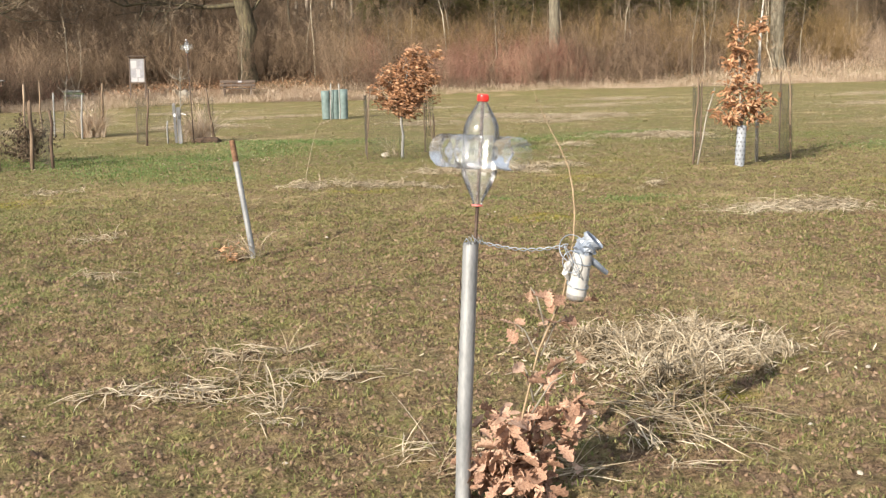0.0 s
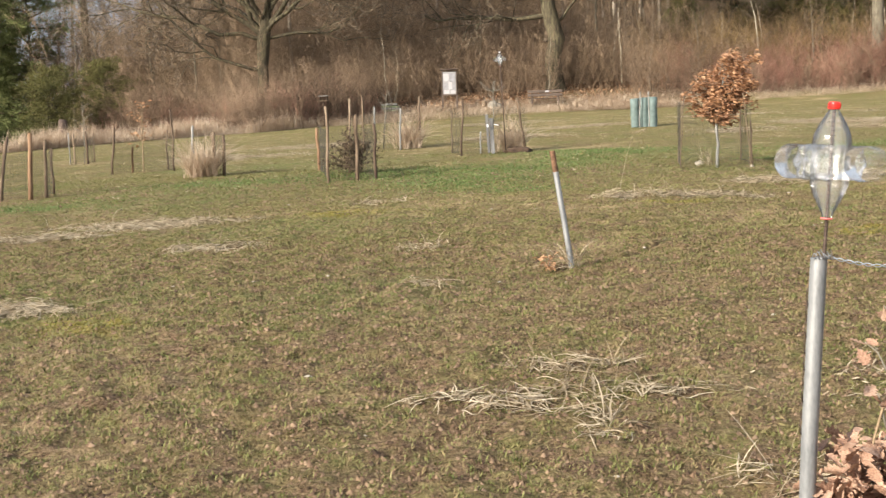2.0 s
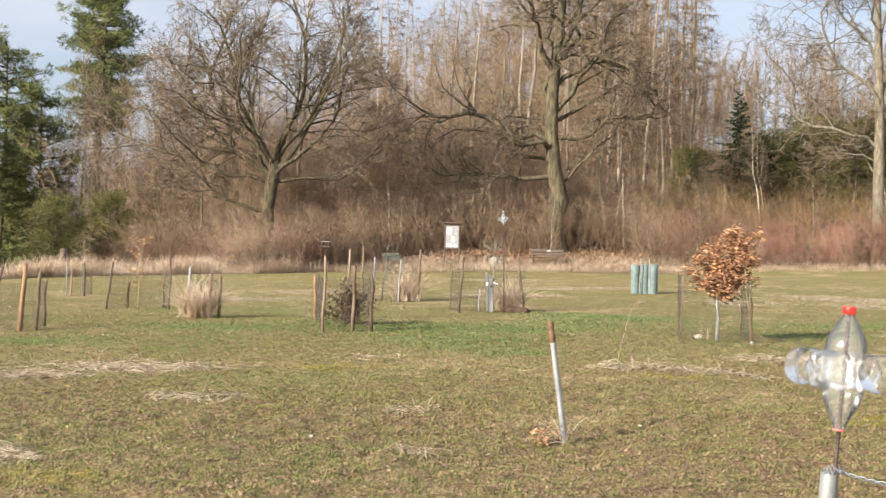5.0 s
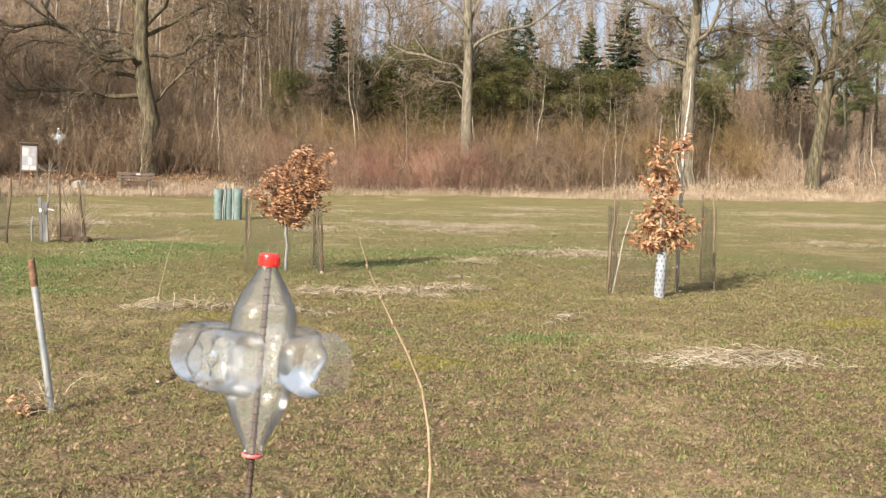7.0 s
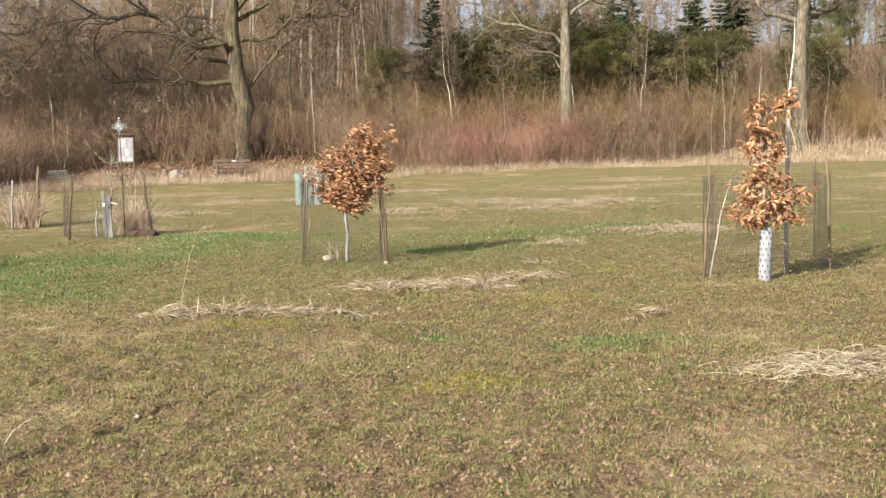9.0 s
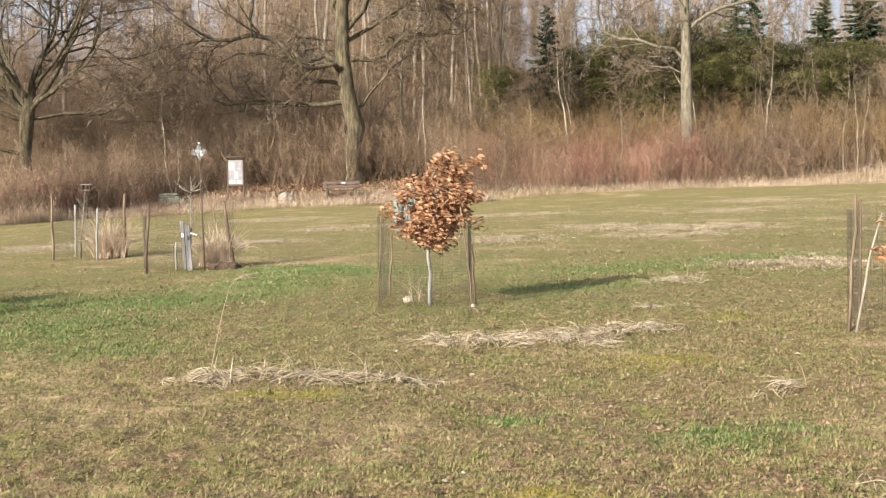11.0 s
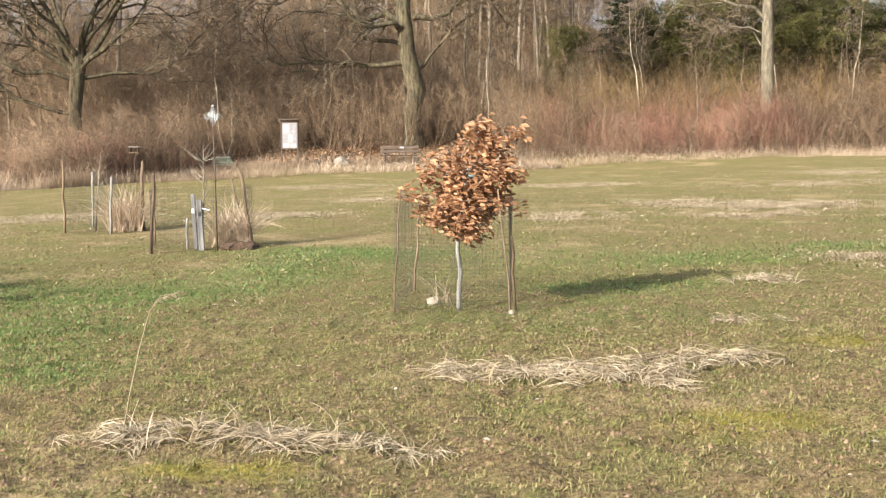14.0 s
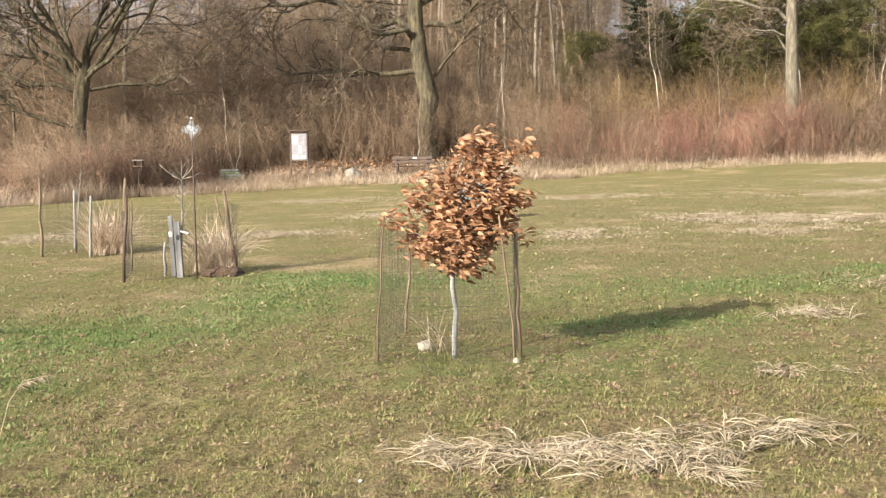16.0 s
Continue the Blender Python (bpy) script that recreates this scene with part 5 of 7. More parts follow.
def netting(corners, hgt, cell, r, rr):
    """A net hung round corner points: vertical and level strands, sagging between the posts."""
    acc = Acc()
    cs = [Vector(c) for c in corners]
    for a, b in zip(cs, cs[1:]):
        n = max(3, int((b - a).xy.length / cell))
        for i in range(n + 1):
            k = i / n
            sag = 0.05 * math.sin(math.pi * k)
            p = a.lerp(b, k)
            inw = Vector((rr.gauss(0, 0.006), rr.gauss(0, 0.006), 0))
            acc.tube([p + Vector((0, 0, 0.0)), p + inw + Vector((0, 0, hgt * 0.5)), p + inw * 2 + Vector((0, 0, hgt * (1 - sag)))], [r] * 3, 3, False)
        m = int(hgt / cell)
        for j in range(m + 1):
            z = hgt * j / m
            acc.tube([a.lerp(b, q) + Vector((rr.gauss(0, 0.005), rr.gauss(0, 0.005), z * (1 - 0.05 * math.sin(math.pi * q)))) for q in (0, 0.33, 0.66, 1)], [r] * 4, 3, False)
    return acc


def cage(x, y, posts, net, net_h, label, seed, netm="net", cell=0.032, group="wire guards round young trees", r=0.0009):
    """posts: (x, y, height, lean x, lean y, radius, material) in world metres; net: indices of the posts it runs round."""
    rr = random.Random(seed)
    z = h(x, y)
    t = thing("tree_guard", x, y, z, label, "tree guard", group)
    tops = []
    for px, py, hg, dx, dy, pr, pm in posts:
        a = Acc()
        zz = h(px, py) - z
        post_part(a, px - x, py - y, zz, hg, dx, dy, pr, rr)
        part("post", a, M[pm], t)
        tops.append((px - x, py - y, zz + 0.01))
    if net:
        part("netting", netting([tops[i] for i in net], net_h, cell, r, rr), M[netm], t)
    return t


def leaf_mesh(kind, seed):
    """One dry leaf about 1 m long, to be scaled: lobed oak or oval beech, cupped along its rib."""
    rr = random.Random(seed)
    if kind == "oak":
        half = [(0.0, 0.02), (0.14, 0.08), (0.23, 0.20), (0.31, 0.12), (0.42, 0.32), (0.52, 0.17), (0.65, 0.37), (0.76, 0.19), (0.87, 0.22), (0.97, 0.08), (1.0, 0.0)]
    else:
        half = [(0.0, 0.01), (0.14, 0.11), (0.38, 0.215), (0.62, 0.195), (0.84, 0.09), (1.0, 0.0)]
    fold, curl, twist = rr.uniform(0.3, 0.9), rr.uniform(-0.7, 0.9), rr.uniform(-0.9, 0.9)
    a = Acc()
    n = len(half)
    for t, w in half:
        for s in (-1, 0, 1):
            x = s * w * rr.uniform(0.85, 1.15)
            z = abs(x) * fold + curl * 0.35 * t * t + twist * x * t + (rr.gauss(0, 0.015) if s else 0)
            a.v.append((x, t, z))
    for i in range(n - 1):
        for s in (0, 1):
            b = i * 3 + s
            a.f.append([b, b + 1, b + 4, b + 3])
    return a


BEECH = [leaf_mesh("beech", 100 + i).mesh("leaf", M["beech_leaf"]) for i in range(5)]
OAKLEAF = [leaf_mesh("oak", 200 + i).mesh("leaf", M["oak_leaf"]) for i in range(6)]
BEECH_RAW = [leaf_mesh("beech", 100 + i) for i in range(5)]


def leaf_pose(p, d, size, rr):
    """Pose of a leaf that grows from p along d."""
    q = d.to_track_quat("Y", "Z").to_matrix().to_4x4()
    return Matrix.Translation(p) @ q @ Matrix.Rotation(rr.uniform(-1.2, 1.2), 4, "Y") @ Matrix.Diagonal((size, size, size, 1))


def add_leaf(parent, meshes, p, d, size, rr):
    o = new("leaf", rr.choice(meshes))
    o.parent = parent
    o.matrix_basis = leaf_pose(p, d, size, rr)
    return o


def join_leaf(acc, raw, m):
    n0 = len(acc.v)
    acc.v += [(m @ Vector(v))[:] for v in raw.v]
    acc.f += [[n0 + i for i in f] for f in raw.f]


def young_beech():
    rr = random.Random(77)
    x, y = 1.88, 16.94
    t = thing("beech_tree", x, y, h(x, y), "young beech holding dense crisp copper leaves inside a wire guard", "tree")
    stem = Acc()
    stem.tube([(0, 0, -0.05), (0.0, 0, 0.15), (0.015, 0, 0.32), (-0.01, 0, 0.5), (-0.005, 0, 0.62), (0.03, 0.01, 0.85), (0.06, 0.02, 1.1), (0.13, 0.02, 1.35), (0.2, 0.02, 1.58)], [0.023, 0.021, 0.019, 0.019, 0.017, 0.014, 0.011, 0.007, 0.003], 8)
    part("trunk", stem, M["post_grey"], t)
    tw = Acc()
    ends = [(-0.5, -0.08, 1.0), (-0.36, 0.1, 1.12), (-0.22, -0.1, 1.3), (-0.3, 0.05, 0.82), (-0.2, -0.15, 0.8), (0.5, 0.0, 1.17), (0.38, 0.12, 1.02), (0.33, -0.15, 1.2), (0.18, -0.1, 0.8), (0.25, 0.05, 1.6), (0.48, 0.0, 1.53), (0.3, -0.05, 1.4), (0.42, 0.0, 1.3), (0.08, 0.15, 1.28), (-0.05, -0.2, 1.1), (0.05, 0.2, 0.8), (-0.12, 0.2, 1.0), (0.2, 0.2, 1.1), (0.02, -0.18, 0.74), (0.1, -0.22, 0.95), (-0.1, 0.1, 1.33), (0.28, -0.1, 0.95)]
    tips = []
    for e in ends:
        e = Vector(e)
        s = Vector((0.03, 0.01, max(0.6, e.z - 0.32)))
        mid = s.lerp(e, 0.5) + Vector((rr.gauss(0, 0.03), rr.gauss(0, 0.03), 0.03))
        tw.tube([s, mid, e], [0.006, 0.004, 0.001], 4, False)
        for k in range(6):
            q = s.lerp(e, 0.3 + 0.12 * k)
            f = q + Vector((rr.gauss(0, 0.08), rr.gauss(0, 0.08), rr.gauss(0.0, 0.06)))
            tw.tube([q, f], [0.0025, 0.0008], 3, False)
            tips.append((q, f))
        tips.append((mid, e))
    part("branchwork", tw, M["stem"], t)
    bulk = Acc()
    n = 0
    for k in range(3000):
        a, b = rr.choice(tips)
        p = a.lerp(b, rr.uniform(0.2, 1.05)) + Vector((rr.gauss(0, 0.045), rr.gauss(0, 0.045), rr.gauss(0, 0.035)))
        d = Vector((rr.gauss(0.75, 0.55), rr.gauss(-0.1, 0.5), rr.gauss(-0.2, 0.28))).normalized()
        s = rr.uniform(0.05, 0.085)
        if n < 300 and p.y < 0.06:
            add_leaf(t, BEECH, p, d, s, rr)
            n += 1
        else:
            join_leaf(bulk, BEECH_RAW[k % 5], leaf_pose(p, d, s, rr))
    tagged(part("foliage", bulk, M["beech_leaf"], t, smooth=False), kind="stuff")
    cage(x, y, [(1.35, 16.72, 1.02, 0.05, 0.02, 0.007, "post_dark"), (2.31, 16.72, 1.02, -0.09, 0.02, 0.008, "post_dark"), (2.34, 17.94, 0.95, 0.0, 0.0, 0.011, "post_dark"), (1.43, 18.06, 0.86, 0.05, 0.0, 0.012, "post"), (2.36, 16.86, 0.62, -0.03, 0.0, 0.013, "post_dark")], [0, 1, 2, 3, 0], 0.92, "dark netting guard on thin rusty rods round a young beech", 5)
    straw_patch(1.72, 17.05, 0.12, 0.07, 36, 0.15, 0.46, 0.0045, "thin dry stalks standing beside a young beech", (0.1, 0.6), 0.8)


def white_tube_tree():
    rr = random.Random(88)
    x, y = 5.64, 13.64
    t = thing("young_tree", x, y, h(x, y), "young tree with sparse copper leaves and a pale plastic trunk guard", "tree")
    stem = Acc()
    stem.tube([(0, 0, -0.05), (0.02, 0, 0.5), (0.0, 0.0, 0.9), (-0.02, 0.0, 1.3), (-0.04, 0, 1.75), (-0.02, 0, 2.0)], [0.02, 0.018, 0.014, 0.01, 0.006, 0.002], 7)
    part("trunk", stem, M["stem"], t)
    sl = Acc()
    m = Matrix.Rotation(radians(3), 4, "Y")
    sl.lathe([(0.058, 0.0), (0.058, 0.25), (0.056, 0.5), (0.051, 0.5), (0.052, 0.0)], 18, m)
    guard = part("trunk_guard", sl, M["sleeve"], t, "pale perforated plastic tube")
    ho = Acc()
    for j in range(9):
        for k in range(8):
            w = 2 * math.pi * (k + 0.5 * (j % 2)) / 8
            c = Vector((0.0585 * math.cos(w), 0.0585 * math.sin(w), 0.04 + 0.052 * j))
            ho.box((0, 0, 0), (0.004, 0.011, 0.022), m @ Matrix.Translation(c) @ Matrix.Rotation(w, 4, "Z"))
    tagged(part("perforation", ho, M["sleeve_hole"], guard), kind="stuff")
    tw, bulk = Acc(), Acc()
    ends = [(-0.3, 0.12, 0.66), (-0.22, -0.1, 0.58), (0.3, -0.1, 0.6), (0.36, -0.2, 0.86), (-0.15, 0.06, 1.0), (0.22, 0.0, 0.98), (0.12, -0.07, 1.25), (-0.16, 0.08, 1.28), (0.23, -0.12, 1.72), (-0.06, 0.03, 1.68), (-0.1, -0.1, 1.1), (0.15, 0.15, 0.75), (-0.1, 0.2, 0.8), (0.05, -0.2, 0.8), (-0.12, -0.05, 1.5), (0.04, 0.1, 1.4), (-0.25, 0.0, 0.85), (0.25, -0.05, 0.75)]
    tips = []
    for e in ends:
        e = Vector(e)
        s = Vector((0, 0, max(0.5, e.z - 0.22)))
        mid = s.lerp(e, 0.5) + Vector((0, 0, 0.03))
        tw.tube([s, mid, e], [0.006, 0.004, 0.001], 4, False)
        tips += [(s.lerp(mid, 0.5), mid), (mid, e), (mid, e)]
    part("branchwork", tw, M["stem"], t)
    for k in range(950):
        a, b = rr.choice(tips)
        p = a.lerp(b, rr.uniform(0.1, 1.05)) + Vector((rr.gauss(0, 0.04), rr.gauss(0, 0.04), rr.gauss(0, 0.04)))
        d = Vector((rr.gauss(0.3, 0.6), rr.gauss(0, 0.7), rr.gauss(-0.3, 0.4))).normalized()
        join_leaf(bulk, BEECH_RAW[k % 5], leaf_pose(p, d, rr.uniform(0.06, 0.1), rr))
    tagged(part("foliage", bulk, M["beech_leaf"], t, smooth=False), kind="stuff")
    b = thing("birch_sapling", 6.08, 14.15, h(6.08, 14.15), "slim white birch stake standing behind a young tree", "tree")
    a = Acc()
    a.tube([(0, 0, -0.1), (0.0, 0, 0.6), (0.015, 0, 1.1), (0.03, 0, 1.6), (0.06, 0, 1.95), (0.09, 0, 2.2), (0.10, 0, 2.5)], [0.021, 0.020, 0.019, 0.017, 0.012, 0.007, 0.002], 8)
    part("trunk", a, M["birch"], b)
    tw = Acc()
    for k in range(14):
        z = 1.0 + 0.08 * k
        w = rr.uniform(0, 6.28)
        s = Vector((0.03 + 0.02 * (z - 1.1), 0, z))
        e = s + Vector((math.cos(w) * 0.25, math.sin(w) * 0.25, 0.38)) * rr.uniform(0.6, 1.2)
        tw.tube([s, s.lerp(e, 0.5) + Vector((0, 0, 0.02)), e], [0.005, 0.003, 0.001], 3, False)
    part("branchwork", tw, M["twig"], b)
    cage(x, y, [(5.20, 14.08, 1.10, 0.09, 0, 0.013, "post_dark"), (6.55, 14.15, 1.13, -0.04, 0, 0.013, "post_dark"), (6.95, 15.39, 1.1, 0, 0, 0.012, "post_dark"), (5.75, 15.27, 1.0, 0.03, 0, 0.012, "post_dark")], [0, 1, 2, 3, 0], 0.98, "sagging dark net guard on thin posts round a young tree", 6)
    br = thing("leaning_stick", 5.22, 13.97, h(5.22, 13.97), "pale crooked stick leaning against a tree guard", "stick")
    a = Acc()
    a.tube([(0, 0, -0.05), (0.08, 0, 0.35), (0.13, 0.02, 0.6), (0.24, 0.03, 0.95)], [0.012, 0.011, 0.009, 0.006], 6)
    part("stick", a, M["stem"], br)


def bare_sapling(x, y, hgt, label, seed, lean=(0, 0), whorl=0.0, mat="stem", leaves=0, r=0.014, name="sapling", leafset=None):
    rr = random.Random(seed)
    t = thing(name, x, y, h(x, y), label, "tree")
    a, b = Acc(), Acc()
    pts = [Vector((lean[0] * k, lean[1] * k, hgt * k - (0.05 if k == 0 else 0))) for k in (0, 0.25, 0.5, 0.75, 1)]
    pts = [p + Vector((rr.gauss(0, 0.01), rr.gauss(0, 0.01), 0)) for p in pts]
    a.tube(pts, [r, r * 0.9, r * 0.75, r * 0.5, r * 0.15], 6)
    ends = []
    for k in range(13):
        z = 0.35 + 0.62 * k / 13
        s = pts[0].lerp(pts[-1], z)
        w = rr.uniform(0, 6.28)
        e = s + Vector((math.cos(w), math.sin(w), rr.uniform(0.4, 1.1))).normalized() * hgt * rr.uniform(0.12, 0.28)
        b.tube([s, s.lerp(e, 0.5), e], [r * 0.4, r * 0.28, r * 0.08], 4, False)
        ends.append((s, e))
    for k in range(int(whorl)):
        w = 6.28 * k / whorl + 0.4
        s = pts[0].lerp(pts[-1], 0.84)
        e = s + Vector((math.cos(w) * 0.26, math.sin(w) * 0.26, 0.1 + 0.08 * (k % 2)))
        b.tube([s, s.lerp(e, 0.6) - Vector((0, 0, 0.02)), e], [0.008, 0.006, 0.003], 4)
    part("trunk", a, M[mat], t)
    part("branchwork", b, M[mat], t)
    if leaves:
        bulk = Acc()
        for k in range(leaves):
            s, e = rr.choice(ends)
            p = s.lerp(e, rr.uniform(0.3, 1.05)) + Vector((rr.gauss(0, 0.03), rr.gauss(0, 0.03), rr.gauss(0, 0.03)))
            d = Vector((rr.gauss(0.3, 0.6), rr.gauss(0, 0.7), rr.gauss(-0.2, 0.4))).normalized()
            join_leaf(bulk, BEECH_RAW[k % 5], leaf_pose(p, d, rr.uniform(0.06, 0.1), rr))
        tagged(part("foliage", bulk, M["beech_leaf"] if leafset is None else leafset, t, smooth=False), kind="stuff")
    return t


def guards():
    rr = random.Random(9)
    g1 = "loose wire guard on uneven wooden stakes round a sapling"
    # guard with dark bush
    cage(-3.7, 18.23, [(-4.51, 19.88, 0.72, -0.04, 0, 0.03, "post_new"), (-3.71, 16.87, 1.10, -0.01, 0, 0.022, "post"), (-3.97, 19.87, 1.2, 0.02, 0, 0.02, "post"), (-3.35, 17.2, 0.95, 0.02, 0, 0.032, "post"), (-3.07, 17.29, 0.82, -0.03, 0, 0.024, "post_dark")], [0, 1, 3, 4, 2, 0], 0.78, "wire guard on five uneven stakes round a dense dark bush", 11)
    b = thing("dark_bush", -3.62, 18.35, h(-3.62, 18.35), "dense dark brown leafless bush inside a wire guard", "bush")
    tw, bulk = Acc(), Acc()
    for k in range(170):
        w, e = rr.uniform(0, 6.28), rr.uniform(0.15, 1.3)
        d = Vector((math.cos(w) * math.cos(e), math.sin(w) * math.cos(e), math.sin(e)))
        s = Vector((rr.gauss(0, 0.08), rr.gauss(0, 0.08), rr.uniform(0, 0.35)))
        tw.tube([s, s + d * 0.22 + Vector((0, 0, 0.03)), s + d * rr.uniform(0.3, 0.5)], [0.006, 0.004, 0.001], 3, False)
        for q in range(4):
            join_leaf(bulk, BEECH_RAW[k % 5], leaf_pose(s + d * rr.uniform(0.1, 0.5), Vector((rr.gauss(0, 1), rr.gauss(0, 1), rr.gauss(0, 1))).normalized(), rr.uniform(0.04, 0.07), rr))
    part("branchwork", tw, M["post_dark"], b)
    tagged(part("foliage", bulk, M["soil"], b, "withered dark leaves", smooth=False), kind="stuff")
    # guard with the second bottle mill
    cage(-1.6, 22.61, [(-2.27, 22.14, 1.04, 0.05, 0, 0.02, "post_dark"), (-1.07, 22.86, 1.01, -0.16, -0.03, 0.026, "post_dark"), (-1.36, 23.75, 0.92, -0.2, 0, 0.014, "post_dark"), (-2.6, 23.4, 0.9, 0.02, 0, 0.012, "post_dark"), (-1.95, 22.73, 0.42, 0.0, 0, 0.018, "post_grey")], [0, 1, 2, 3, 0], 0.85, g1, 12)
    bare_sapling(-1.69, 22.58, 1.42, "pruned sapling with a whorl of bare shoots and a white tag", 13, (0.02, 0), 6, "stem", r=0.016)
    sl = thing("trunk_guard", -1.73, 22.52, h(-1.73, 22.52), "two grey slatted trunk guards round a sapling", "tree guard")
    for dx, wd, m in ((-0.035, 0.055, "slat_grey"), (0.04, 0.075, "slat_grey")):
        a = Acc()
        a.box((dx, -0.02, 0.35 - dx), (wd, 0.03, 0.74), Matrix.Rotation(-0.05, 4, "Y"), 0.006)
        part("slat", a, M[m], sl)
    a = Acc()
    a.box((-0.03, -0.05, 0.56), (0.10, 0.02, 0.016), Matrix.Rotation(0.25, 4, "Y"), 0.004)
    part("ribbon", a, M["tag"], sl, "white plastic ribbon")
    a = Acc()
    a.box((-0.05, -0.056, 0.54), (0.035, 0.012, 0.06), Matrix.Rotation(0.1, 4, "X"), 0.004)
    part("ribbon_end", a, M["tag"], sl, "white plastic ribbon end")
    hp = thing("soil_heap", -1.2, 22.67, h(-1.2, 22.67), "low dark heap of earth and dead leaves in a guard", "heap")
    bm = bmesh.new()
    bmesh.ops.create_icosphere(bm, subdivisions=3, radius=0.24)
    for v in bm.verts:
        n_ = noise.fractal(v.co * 7, 0.8, 2.1, 4)
        v.co = Vector((v.co.x * 1.15, v.co.y * 0.9, max(v.co.z, -0.1) * 0.4)) * (1 + 0.25 * n_)
    a = Acc()
    a.take(bm)
    part("earth", a, M["soil"], hp, smooth=False)
    straw_patch(-1.38, 22.95, 0.3, 0.2, 420, 0.35, 0.85, 0.008, "dry grass tussock leaning inside a wire guard", (0.2, 0.6), 0.8, mat="tallgrass")
    # next guard
    cage(-4.2, 26.05, [(-4.88, 26.1, 1.22, 0.0, 0, 0.022, "post_dark"), (-3.99, 25.76, 0.92, 0.02, 0, 0.022, "post_grey"), (-3.61, 26.27, 1.15, 0.0, 0, 0.03, "post_dark"), (-4.85, 27.4, 0.97, 0, 0, 0.022, "post_grey")], [0, 1, 2, 3, 0], 0.8, g1, 14)
    bare_sapling(-4.5, 26.52, 1.35, "thin leafless sapling in a wire guard", 15, (0.1, 0))
    straw_patch(-3.85, 26.2, 0.3, 0.24, 520, 0.4, 1.05, 0.0095, "bushy dry grass tussock inside a wire guard", (0.2, 0.7), 0.7, mat="tallgrass")
    # farther guards, towards the dark conifers
    cage(-6.5, 19.77, [(-6.71, 19.7, 0.88, 0.01, 0, 0.022, "post_grey"), (-6.36, 19.8, 0.75, 0, 0, 0.03, "post"), (-6.14, 19.6, 0.7, 0.02, 0, 0.03, "post_dark"), (-6.6, 20.48, 0.7, 0.0, 0, 0.025, "post")], [0, 1, 2, 3, 0], 0.66, "short wire guard packed with dry grass", 16)
    straw_patch(-6.5, 19.5, 0.28, 0.2, 520, 0.4, 0.95, 0.008, "leaning sheaf of tall dry grass beside a guard", (0.2, 0.7), 0.8, mat="tallgrass")
    cage(-8.5, 22.14, [(-9.17, 22.06, 0.90, 0.1, 0, 0.022, "post_dark"), (-8.87, 22.35, 0.5, 0.03, 0, 0.024, "post_new"), (-7.99, 22.32, 1.2, -0.03, 0, 0.02, "post_dark"), (-8.4, 23.09, 0.8, 0, 0, 0.02, "post")], [0, 1, 2, 3, 0], 0.7, g1, 17)
    bare_sapling(-8.51, 22, 1.4, "sapling with a few pale withered leaves", 18, (0.05, 0), 0, "stem_tan", 60)
    cage(-8.25, 16.69, [(-8.63, 16.56, 0.93, 0.13, 0.05, 0.028, "post_dark"), (-8.03, 16.28, 0.95, 0.05, 0, 0.036, "post_new"), (-7.9, 16.52, 0.85, 0.03, 0, 0.026, "post_dark"), (-8.2, 17.4, 0.7, 0, 0, 0.022, "post_dark")], [0, 1, 2, 3, 0], 0.68, "wire guard with a stout new wooden post", 19)
    cage(-11.5, 16.8, [(-11.92, 16.55, 0.7, 0, 0, 0.01, "post_dark"), (-11.26, 16.72, 1.0, 0.02, 0, 0.034, "post_dark"), (-11.2, 16.95, 0.85, -0.02, 0, 0.024, "post_dark"), (-11.5, 17.5, 0.68, 0, 0, 0.012, "post_dark"), (-11.85, 17.3, 0.68, 0, 0, 0.012, "post_dark")], [0, 1, 2, 3, 4, 0], 0.64, "square wire guard with one thick dark post", 20, r=0.0014)
    bare_sapling(-11.55, 16.85, 1.55, "thin sapling with a few red-brown leaves", 21, (0.13, 0), 0, "stem", 90, leafset=M["litter"])
    cage(-12.6, 22.61, [(-13.05, 22.22, 0.66, 0, 0, 0.012, "post_dark"), (-11.97, 22.15, 0.62, -0.06, 0, 0.016, "post_dark"), (-12.85, 22.91, 1.6, -0.03, 0, 0.022, "post_grey"), (-12.75, 23.09, 1.58, 0.05, 0, 0.022, "post")], [0, 1, 3, 2, 0], 0.6, "low wire guard with two tall crossed stakes", 22)
    cage(-12.05, 27.11, [(-12.34, 27.16, 0.76, 0, 0, 0.014, "post_grey"), (-12.15, 27, 0.74, 0, 0, 0.02, "post"), (-11.8, 27, 0.77, -0.03, 0, 0.026, "post_dark"), (-12.0, 27.82, 0.7, 0, 0, 0.018, "post")], [0, 1, 2, 3, 0], 0.62, g1, 23)
    bare_sapling(-12.05, 27.35, 1.5, "leafless sapling in a small guard", 24)
    cage(-15.2, 16.81, [(-15.82, 16.62, 0.84, 0, 0, 0.012, "post_dark"), (-14.64, 16.54, 0.78, 0, 0, 0.012, "post_dark"), (-14.6, 17.64, 0.78, 0, 0, 0.012, "post_dark"), (-15.7, 17.76, 0.78, 0, 0, 0.012, "post_dark")], [0, 1, 2, 3, 0], 0.74, "square wire guard with thin posts", 25)
    bare_sapling(-15.6, 17.05, 1.5, "slim pale-barked sapling in a guard", 26, (0, 0), 0, "stem", r=0.011)
    bare_sapling(-16.3, 20.72, 1.4, "slim pale-barked sapling at the meadow's far end", 27, (0.1, 0), 0, "stem", r=0.012)
    bare_sapling(-15.3, 23.21, 1.9, "leafless sapling at the meadow's far end", 28, (0, 0), 0, "stem", r=0.02)
